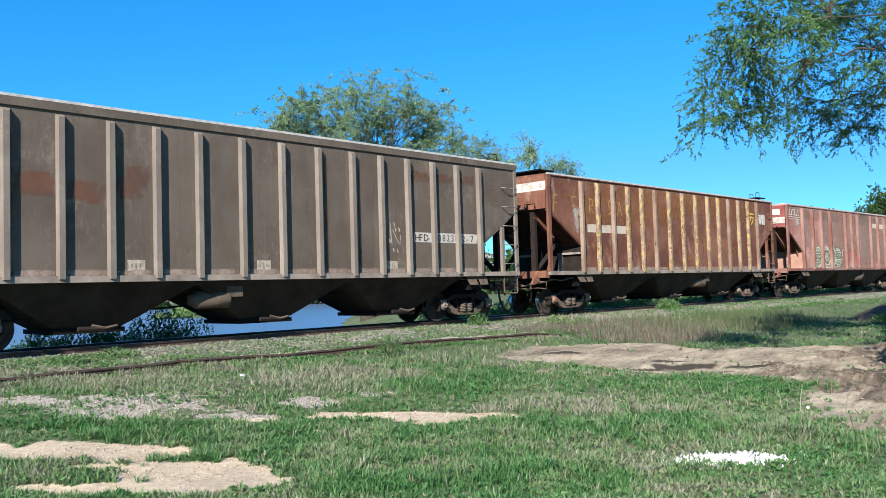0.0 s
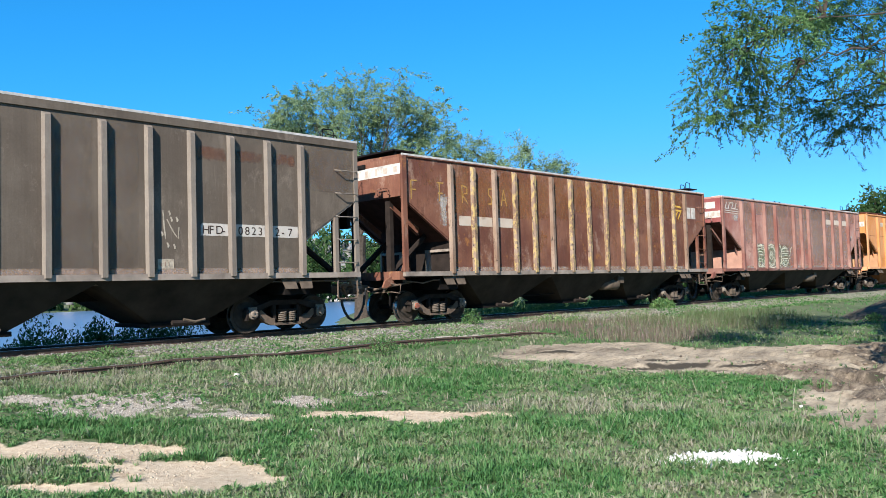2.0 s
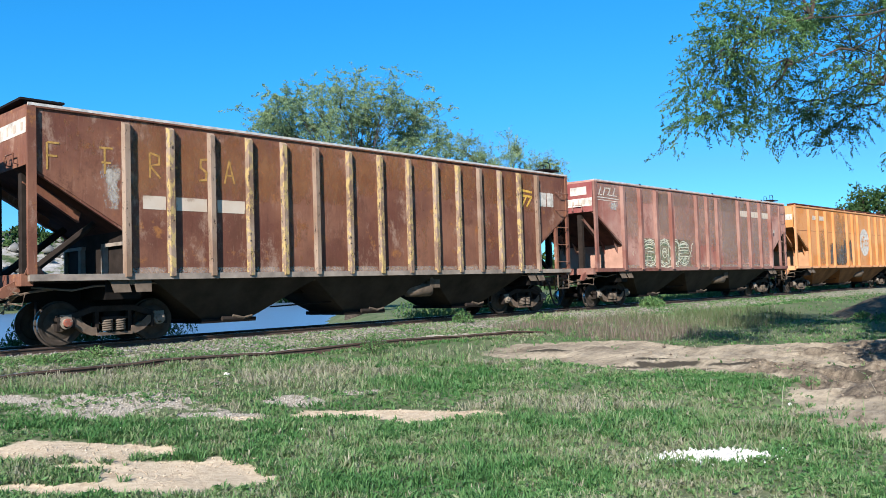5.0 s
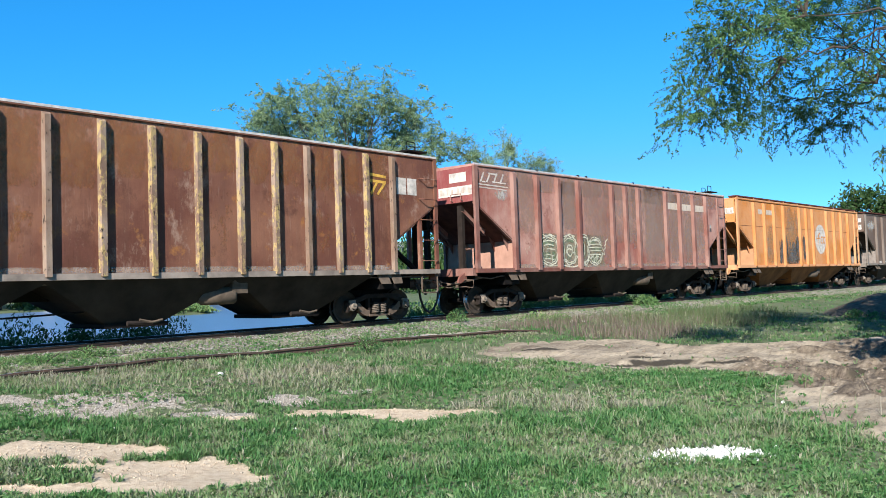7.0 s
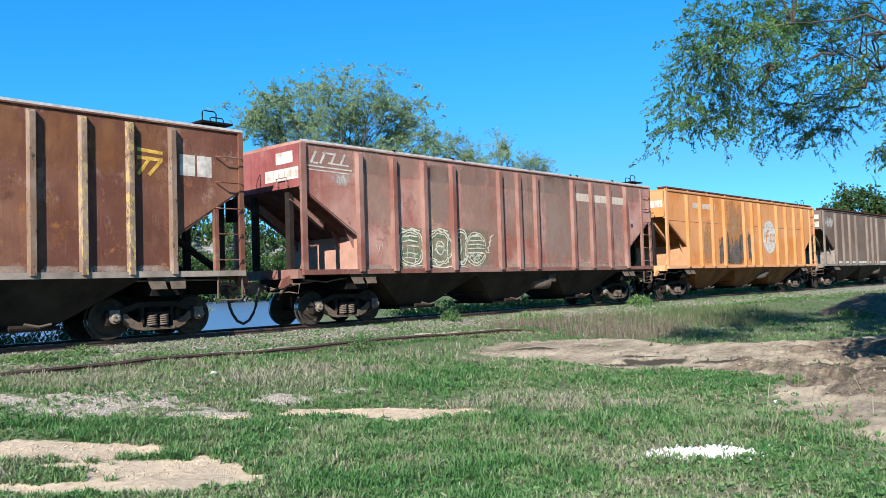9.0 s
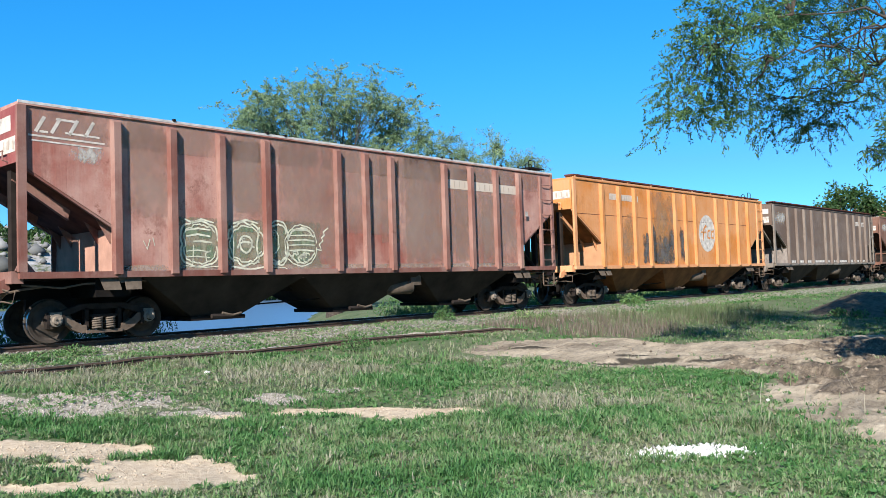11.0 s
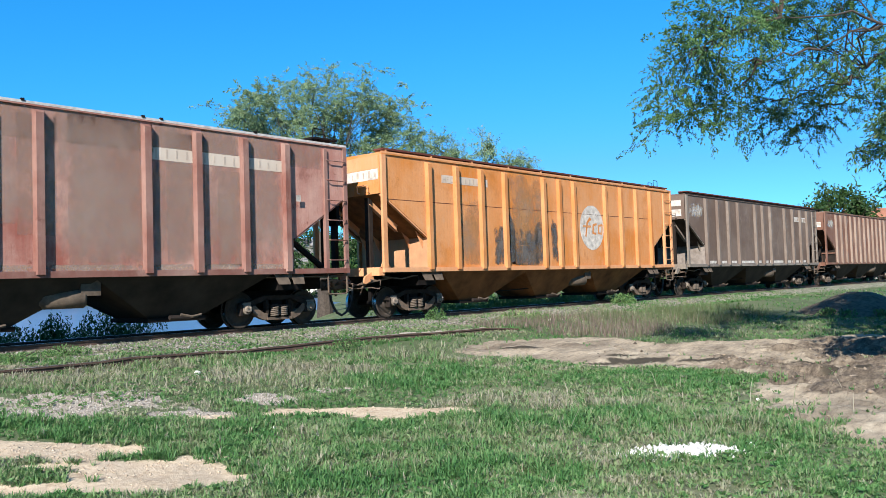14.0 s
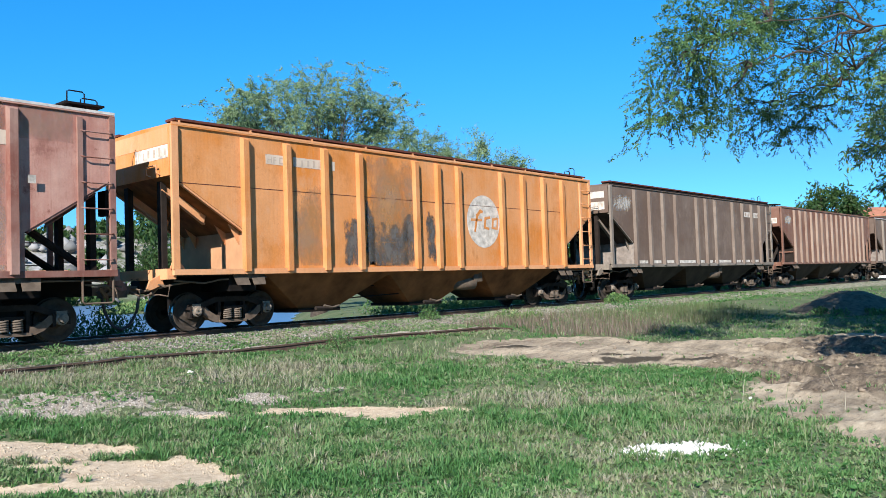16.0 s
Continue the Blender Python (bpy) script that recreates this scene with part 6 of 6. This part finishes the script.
def make_tree(label, base, fork, targets, rng, sub=8, twigs=8, reach=1.0, twig=0.7, per_twig=60, leaf=0.05, aspect=0.3, trunk_r=0.22,
              material=None, droop=0.25, flat=0.55, tone0=0.4, spread=0.10, name="tree", limb_r=0.45, drift=0.0, hubs=()):
    """A tapered trunk, limbs to the targets, branches round each target, twigs set with leaflets."""
    material = material or M_LEAF
    tree = new(name)
    tree.location = base
    tagged(tree, label, "tree")
    o = Vector(base)
    bm = bmesh.new()
    fork = Vector(fork)
    tube(bm, [p - o for p in bow(base, fork, 0.02, rng, 5, 0.04)], [trunk_r * q for q in (1.25, 1.0, 0.92, 0.85, 0.8)], 10)
    part("trunk", bm, M_BARK, tree)
    tips, ways = [], []
    for hx, hy, hz, parent in hubs:
        root = fork if parent < 0 else Vector(hubs[parent][:3])
        r1 = trunk_r * (0.13 if parent < 0 else 0.08)
        bm = bmesh.new()
        tube(bm, [p - o for p in bow(root, (hx, hy, hz), 0.08, rng, 7, 0.07)], [r1 * (1 - 0.11 * i) for i in range(7)], 8)
        part("limb", bm, M_BARK, tree)
    for tg in targets:
        bm = bmesh.new()
        root = min((Vector(h[:3]) for h in hubs), key=lambda p: (p - Vector(tg)).length) if hubs else fork
        limb = bow(root, tg, 0.10, rng, 7, 0.09 if hubs else 0.05)
        r0 = trunk_r * limb_r * (0.6 if hubs else 1.0)
        tube(bm, [p - o for p in limb], [r0 * (1 - 0.82 * i / 6) for i in range(7)], 7)
        for k in range(sub):
            start = limb[rng.integers(3, 7)]
            v = Vector(rng.normal(0, 1, 3))
            v.z *= flat
            v = (v.normalized() + (Vector(tg) - limb[3]).normalized() * drift) * reach * rng.uniform(0.45, 1.15)
            end = Vector(tg) + v
            br = bow(start, end, 0.06, rng, 5, 0.08)
            tube(bm, [p - o for p in br], [r0 * 0.24 * (1 - 0.8 * i / 4) for i in range(5)], 5)
            for j in range(twigs):
                s = br[rng.integers(2, 5)]
                w = Vector(rng.normal(0, 1, 3))
                w.z = w.z * flat - droop
                w = (w.normalized() + (br[4] - br[1]).normalized() * drift).normalized() * twig * rng.uniform(0.5, 1.2)
                e = s + w
                tube(bm, [s - o, s.lerp(e, 0.5) - o + Vector((0, 0, 0.06 * twig)), e - o], [r0 * 0.055, r0 * 0.045, r0 * 0.02], 3)
                q = rng.uniform(0.1, 1.05, per_twig)
                c = np.array(s)[None] + q[:, None] * np.array(w)[None]
                c[:, 2] += 0.24 * twig * q * (1 - q)
                tips.append(c + rng.normal(0, spread * twig, c.shape) - np.array([0, 0, 0.05 * twig]))
                ways.append(np.tile(np.array(w.normalized()) + np.array([0, 0, -0.3]), (per_twig, 1)))
        part("limb", bm, M_BARK, tree)
    c, a = np.concatenate(tips) - np.array(base), np.concatenate(ways)
    n = len(c)
    tone = np.clip(tone0 + rng.normal(0, 0.16, n) + 0.35 * (rough_field(c[:, 0] + base[0], c[:, 1] + c[:, 2], 0.9, 61, 2) - 0.5), 0, 1)
    me = leaf_mesh("crown", c, a, rng.uniform(0.6, 1.25, n) * leaf, aspect, tone, material, rng)
    share("crown", me, tree)
    return tree


# the low spreading tree whose branches hang into the view, its trunk beside the cart track
NEAR_LIMBS = [(11.71, 5.34, 3.78), (11.91, 5.37, 3.59), (12.01, 5.15, 4.32), (11.62, 4.75, 4.62), (11.39, 4.4, 4.73), (12.51, 5.0, 4.49), (12.31, 4.88, 3.92),
              (11.91, 4.33, 4.48), (13.48, 4.84, 4.36), (12.63, 4.91, 3.59), (13.03, 4.37, 5.19), (15.62, 5.07, 5.39), (17.0, 5.86, 4.48), (17.64, 5.89, 4.22),
              (16.8, 5.23, 4.89), (18.5, 5.61, 4.48), (18.36, 5.37, 4.05), (16.75, 4.67, 5.37), (17.17, 4.83, 4.53), (18.45, 4.94, 4.27), (17.09, 4.2, 4.72),
              (17.13, 4.21, 5.68), (15.46, 4.56, 5.66), (14.66, 3.79, 5.47), (18.64, 4.1, 4.38), (17.21, 3.69, 5.07), (13.65, 4.45, 5.17), (17.41, 3.11, 5.51),
              (14.63, 3.79, 4.5), (16.15, 3.64, 5.63)]
# the rest of its crown, past the edge of the field
NEAR_LIMBS += [(16.6 + 2.2 * math.cos(2.4 * k) * (0.3 + 0.055 * k), 0.9 + 2.1 * math.sin(2.4 * k) * (0.3 + 0.055 * k), 5.6 + 0.5 * math.sin(1.7 * k)) for k in range(13)]
NEAR_LIMBS += [(11.6 + 1.25 * i, 2.4 + 0.9 * j + 0.15 * i, 7.3 + 0.25 * math.sin(2.1 * i + j)) for i in range(5) for j in range(3)]
HUBS = [(14.01, 2.86, 4.75, -1), (13.3, 3.59, 4.36, 0), (12.71, 4.27, 4.19, 1), (16.0, 3.85, 4.31, 0), (12.72, 3.99, 4.84, 0), (12.13, 4.62, 4.61, 4), (16.4, 1.0, 5.2, -1), (14.6, 2.8, 6.8, -1), (17.08, 5.23, 4.42, 3), (17.96, 4.75, 4.4, 3), (16.96, 3.78, 4.78, 3)]  # forks of the main limbs, and the one each springs from
near_tree = make_tree("low spreading tree with feathery green leaves", (15.6, -1.2, -0.65), (15.3, -0.5, 4.4), NEAR_LIMBS, np.random.default_rng(5),
          sub=8, twigs=7, reach=0.54, twig=0.48, per_twig=40, leaf=0.026, aspect=0.40, trunk_r=0.27, droop=0.24, flat=0.7, spread=0.035, limb_r=0.13, tone0=0.24, drift=0.55, hubs=HUBS)
# an unseen close neighbour, added only to shade the cart track
make_tree("unseen leafy tree added to shade the cart track", (14.6, -2.6, -0.65), (14.6, -2.2, 2.6),
          [(9.5 + 1.35 * i + 0.4 * (j % 2), -1.5 + 0.85 * j + 0.10 * i, 3.9 + 0.18 * i + 0.3 * math.sin(2.3 * i + j)) for i in range(8) for j in range(5 if i > 3 else 4)], np.random.default_rng(9),
          sub=6, twigs=6, reach=0.75, twig=0.6, per_twig=22, leaf=0.085, aspect=0.45, trunk_r=0.22, droop=0.3, limb_r=0.3)
# a second one farther along the cart track
ring = [(24 + 4.6 * math.cos(a) * q, -0.4 + 3.6 * math.sin(a) * q, 3.6 + 2.6 * (1 - q * q) + 0.4 * math.sin(5 * a)) for a, q in
        [(0.3 + 0.698 * k, 0.55 + 0.4 * ((k * 5) % 9) / 9) for k in range(14)]]
make_tree("spreading roadside tree in full leaf", (24.2, 0.0, -0.65), (24.0, 0.1, 2.4), ring + [(22.6, 4.3, 3.9), (22.7, 4.0, 3.2), (23.2, 3.9, 4.5)] + [(18.6 + 0.75 * k, 2.2 + 0.9 * (k % 3) * 0.6, 4.6 + 0.3 * (k % 4)) for k in range(9)], np.random.default_rng(6),
          sub=10, twigs=7, reach=1.1, twig=0.85, per_twig=34, leaf=0.075, trunk_r=0.3, droop=0.4)
# the big umbrella-shaped tree behind the train and its lower neighbour
BIG = [(22.0, 32.03, 8.99), (21.83, 30.5, 9.19), (23.97, 31.95, 10.02), (25.56, 32.15, 10.57), (24.38, 28.94, 10.08), (26.41, 29.6, 10.63),
       (26.26, 27.8, 10.15), (28.41, 28.59, 10.1), (29.03, 28.11, 9.23), (22.25, 31.11, 8.49), (25.38, 32.05, 9.3), (26.19, 30.34, 9.35),
       (27.32, 29.47, 9.41), (28.76, 29.13, 8.83), (28.58, 26.97, 8.02), (26.36, 31.02, 8.56), (24.65, 33.12, 8.39), (23.91, 29.39, 7.55),
       (27.6, 30.61, 8.04), (27.49, 28.01, 7.38), (29.15, 26.89, 7.22)]
make_tree("large umbrella-shaped tree with feathery leaves", (25.8, 30.2, -0.6), (25.8, 30.2, 3.6), BIG, np.random.default_rng(7),
          sub=13, twigs=7, reach=1.2, twig=0.75, per_twig=34, leaf=0.064, aspect=0.36, trunk_r=0.35, material=M_LEAF_PALE, flat=0.6, droop=0.1, tone0=0.50, spread=0.06, limb_r=0.14, drift=0.3)
make_tree("small airy tree with thin upright shoots", (30.6, 23.6, -0.5), (30.4, 23.8, 3.4), [(29.2, 25.6, 7.5), (30.2, 23.2, 7.4), (30.8, 22.3, 6.4), (31.6, 22.0, 5.9), (29.7, 24.6, 6.9)], np.random.default_rng(8),
          sub=8, twigs=7, reach=0.75, twig=0.75, per_twig=40, leaf=0.06, trunk_r=0.14, material=M_LEAF_PALE, droop=-0.3, flat=1.0, tone0=0.5, spread=0.10)


def round_tree(label, x, y, height, width, seed, name="tree"):
    rng = np.random.default_rng(seed)
    z = float(ground_z(x, y))
    z = max(z, -0.9)
    t = []
    for k in range(13):
        a, q = 2.4 * k, math.sqrt((k + 0.5) / 13)
        t.append((x + 0.40 * width * q * math.cos(a), y + 0.40 * width * q * math.sin(a), z + height * (0.86 - 0.42 * q * q + 0.07 * math.sin(3 * k))))
    return make_tree(label, (x, y, z - 0.1), (x, y, z + 0.32 * height), t, rng, sub=6, twigs=5, reach=0.17 * width, twig=0.12 * width, per_twig=14 if y > 60 else 26, leaf=0.015 * width + 0.05, aspect=0.5,
                     trunk_r=0.028 * height, material=M_LEAF_FAR, flat=0.8, tone0=0.45, spread=0.22, name=name)


round_tree("dense dark green tree beyond the train", 87.5, 22.6, 9.9, 9.5, 21)
for k, (az, dist, h, w) in enumerate([(12, 128, 6, 8), (18.5, 126, 4.5, 8), (23, 127, 4, 7), (29.5, 122, 8, 9), (33, 126, 8, 11), (37, 128, 8, 11), (6, 130, 11, 12), (42, 132, 10, 12)]):
    round_tree("leafy tree on the bank of the pond", dist * math.sin(radians(az)), dist * math.cos(radians(az)), h, w, 30 + k)


def bush_patch(label, spots, rng, leaf=0.05, tone0=0.4, material=None, name="bushes", most=1500):
    """One object of low leafy growth round many spots (x, y, radius, height)."""
    cs, hs = [], []
    for x, y, r, h in spots:
        n = int(min(most, 420 * r * (0.4 + h)))
        v = rng.normal(0, 0.45, (n, 3)) * np.array([r, r, 0])
        z = rng.uniform(0, 1, n) ** 0.8 * h * np.exp(-(v[:, 0] ** 2 + v[:, 1] ** 2) / (1.2 * r * r))
        c = v + np.array([x, y, max(float(ground_z(x, y)), -0.95)])
        c[:, 2] += z
        cs.append(c)
        hs.append(np.full(n, rng.uniform(-0.15, 0.15)))
    c = np.concatenate(cs)
    n = len(c)
    tone = np.clip(tone0 + np.concatenate(hs) + rng.normal(0, 0.14, n), 0, 1)
    me = leaf_mesh(name, c, np.tile([0, 0, 0.8], (n, 1)), rng.uniform(0.6, 1.4, n) * leaf, 0.35, tone, material or M_LEAF, rng)
    return tagged(new(name, me), label, "bushes", kind="stuff")


rng = np.random.default_rng(77)
spots = []
for k in range(260):
    x = rng.uniform(20.5, 75)
    spots.append((x, track_y(x) + rng.uniform(2.0, 6.5), rng.uniform(0.4, 1.0), rng.uniform(0.25, 0.8)))
bush_patch("rank green weeds along the far side of the track", spots, rng, 0.06, 0.45)
spots = []
for k in range(110):
    x = rng.uniform(6.4, 10.8)
    spots.append((x, track_y(x) + rng.uniform(2.2, 4.4), rng.uniform(0.25, 0.5), rng.uniform(0.6, 1.35)))
for k in range(30):
    x = rng.uniform(-4, 18)
    spots.append((x, track_y(x) + rng.uniform(1.9, 2.8), rng.uniform(0.1, 0.25), rng.uniform(0.1, 0.28)))
bush_patch("sparse weeds on the pond side of the embankment", spots, rng, 0.045, 0.12)
spots = []
for k in range(520):
    a = radians(rng.uniform(-12, 80))
    d = rng.uniform(124, 200)
    bare = 0.12 < a < 0.50
    tall = rng.uniform(0.8, 2.6) if bare else rng.uniform(3.0, 9.0) if a < 0.75 else rng.uniform(5, 11)
    spots.append((d * math.sin(a), max(d * math.cos(a), 24 + 0.1 * d), rng.uniform(1.2, 2.4) if bare else rng.uniform(2.5, 4.5), tall))
bush_patch("distant line of trees and scrub across the pond", spots, rng, 0.62, 0.45, M_LEAF_FAR, "far_trees", 120)
spots = [(36.5 + rng.normal(0, 1.9), 65.5 + rng.normal(0, 0.9), 0.8, 0.5) for k in range(34)]
bush_patch("reeds on a low islet in the pond", spots, rng, 0.12, 0.6)


# boulders of the bare hillside
n = 700
a, d = np.radians(rng.uniform(4, 44, n)), rng.uniform(134, 196, n)
M_BOULDER = pebble_material("grey_boulders", [(0.0, (0.07, 0.07, 0.065)), (0.5, (0.15, 0.145, 0.138)), (1.0, (0.26, 0.25, 0.24))])
stones("boulders", (d * np.sin(a), d * np.cos(a), rng.uniform(0.4, 1.5, n) * rng.choice([0.6, 1, 1.4], n)), rng, M_BOULDER, "grey boulders on a bare hillside across the pond")


# ---- soil heap ----
def earth_mound(x, y, rx, ry, h, seed):
    """A heap of dug earth, steep on one side, with clods."""
    rg = np.random.default_rng(seed)
    n, k = 64, 26
    vs, fs = [], []
    for j in range(k + 1):
        q = j / k
        for i in range(n):
            a = 2 * math.pi * i / n
            px, py = x + rx * q * math.cos(a), y + ry * q * math.sin(a)
            z = h * (1 - q * q) ** 1.3 * (0.75 + 0.5 * float(rough_field(px, py, 0.8, seed))) + 0.10 * (float(rough_field(px, py, 3.0, seed + 3, 3)) - 0.5)
            vs.append((px, py, float(ground_z(px, py)) - 0.06 * q * q + z))
    for j in range(k):
        for i in range(n):
            fs.append((j * n + i, (j + 1) * n + i, (j + 1) * n + (i + 1) % n, j * n + (i + 1) % n))
    me = bpy.data.meshes.new("earth_mound")
    me.from_pydata(vs, [], fs)
    me.materials.append(plain("dug_earth", (0.10, 0.085, 0.06), 0.95, 0, 0.45, 7))
    return tagged(new("earth_mound", smooth(me)), "heap of dark dug earth by the cart track", "earth heap")


earth_mound(29.8, 7.2, 3.2, 2.0, 0.66, 5)
spots = [(29.8 + 3.0 * math.cos(a) * q, 7.2 + 1.9 * math.sin(a) * q, 0.3, 0.28) for a, q in [(rng.uniform(2.6, 6.0), rng.uniform(0.75, 1.1)) for k in range(40)]]
bush_patch("green weeds at the foot of the earth heap", spots, rng, 0.05, 0.4)
broad_weeds()
rank_weeds()


def shrub(x, y, r, h, label, leaf, tone0, seed):
    """A small bush: a few stems under a loose dome of leaves."""
    rg = np.random.default_rng(seed)
    z = float(ground_z(x, y))
    bush = new("bush")
    bush.location = (x, y, z)
    tagged(bush, label, "bush")
    for k in range(7):
        bm = bmesh.new()
        a = rg.uniform(0, 6.28)
        tube(bm, [(0, 0, -0.03), (0.4 * r * math.cos(a), 0.4 * r * math.sin(a), 0.5 * h), (0.8 * r * math.cos(a), 0.8 * r * math.sin(a), 0.85 * h)], [0.008, 0.006, 0.003], 4)
        part("stem", bm, M_BARK, bush)
    n = 700
    q, a = np.sqrt(rg.uniform(0, 1, n)), rg.uniform(0, 6.28, n)
    c = np.stack([r * q * np.cos(a), r * q * np.sin(a), h * rg.uniform(0.08, 1, n) * (1 - 0.6 * q * q)], 1)
    share("foliage", leaf_mesh("foliage", c, c * 1.0 + np.array([0, 0, 0.2]), rg.uniform(0.6, 1.3, n) * leaf, 0.35, np.clip(tone0 + rg.normal(0, 0.15, n), 0, 1), M_LEAF, rg), bush)


shrub(10.15, 11.3, 0.28, 0.42, "blue-green bush beside the buried rail", 0.025, 0.2, 1)
shrub(18.3, 13.3, 0.5, 0.4, "bright green leafy bush at the rail's end", 0.04, 0.55, 2)
shrub(19.0, 13.0, 0.35, 0.3, "bright green leafy bush at the rail's end", 0.04, 0.5, 3)
shrub(16.4, 14.6, 0.3, 0.38, "low green bush by the ballast", 0.03, 0.3, 4)
shrub(27.5, 14.9, 0.5, 0.4, "leafy green bush close to the track", 0.05, 0.4, 5)
shrub(6.1, 13.9, 0.4, 0.2, "low green bush by the ballast", 0.025, 0.35, 6)
shrub(5.2, 13.7, 0.35, 0.18, "low green bush by the ballast", 0.025, 0.35, 7)


# ---- far houses ----
M_WALL = plain("whitewashed_wall", (0.58, 0.56, 0.52), 0.85, 0, 0.1, 1.5)
M_TILE = plain("clay_roof", (0.30, 0.13, 0.08), 0.85, 0, 0.3, 2)
M_PANE = plain("dark_pane", (0.03, 0.035, 0.04), 0.2, 0, 0.2, 2)


def far_house(x, y, w, d, h, turn, seed):
    house = new("house")
    tagged(house, "small white house with a clay tile roof", "house", "houses across the pond")
    house.matrix_basis = pose(x, y, max(float(ground_z(x, y)), -0.6), 0, 0, turn)
    one_box("wall", M_WALL, house, -w / 2, w / 2, -d / 2, d / 2, -0.4, h)
    bm = bmesh.new()
    prism(bm, [(-d / 2 - 0.4, h - 0.05), (0, h + 0.22 * d), (d / 2 + 0.4, h - 0.05), (d / 2 + 0.4, h - 0.2), (0, h + 0.22 * d - 0.15), (-d / 2 - 0.4, h - 0.2)], -w / 2 - 0.4, w / 2 + 0.4, "x")
    part("roof", bm, M_TILE, house)
    n = max(2, int(w / 3))
    for k in range(n):
        cx = -w / 2 + (k + 0.5) * w / n
        one_box("window", M_PANE, house, cx - 0.5, cx + 0.5, -d / 2 - 0.03, -d / 2 + 0.02, 0.9, 2.1)
    return house


for k, (az, dist, w, h) in enumerate(((16, 150, 7, 2.8), (22.5, 140, 8, 2.6), (34, 150, 12, 3.0), (39, 146, 10, 3.2))):
    far_house(dist * math.sin(radians(az)), dist * math.cos(radians(az)), w, 7, h, -az + 8 * (k % 3 - 1), k)
far_house(99.5, 20.6, 9, 4.5, 6.9, -60, 9)
# ---- what moves ----
def rolled(t):
    return float(np.interp(t, [r[0] for r in VIEW], [r[4] for r in VIEW]))


# how far the near tree leans in the breeze: seconds, degrees
BREEZE = [(0, 0), (1, 0.42), (1.5, 0.42), (2, 0.05), (3, -0.36), (4, -0.7), (5.2, 0.1), (6.3, 0.75), (7, 0.05), (7.5, -0.8), (8.2, -1.1), (9, -0.75), (10.2, 0.3), (11.5, 0.2),
          (12.5, -0.4), (13, -0.45), (14, 0), (14.5, 0.42), (15, 0.42), (16, -0.36)]


def motions():
    at = near_tree.location.copy()
    walk(near_tree, [(t, Matrix.Translation(at) @ pose(0, 0, 0, a, 0.35 * a, 0)) for t, a in BREEZE])
    for u, wagon in TRAIN:
        rows = []
        for t, _, _, _, s in VIEW:
            x = u + HALF - s
            rows.append((t, pose(x, track_y(x), 0, 0, 0, math.degrees(math.atan(2 * BEND * x)))))
        walk(wagon, rows)
    for ax, x in ROLLING:
        rows = []
        for k in range(81):
            t = k * 0.2
            rows.append((t, pose(x, 0, WHEEL_R, 0, -math.degrees(rolled(t) / WHEEL_R), 0)))
        walk(ax, rows)


motions()
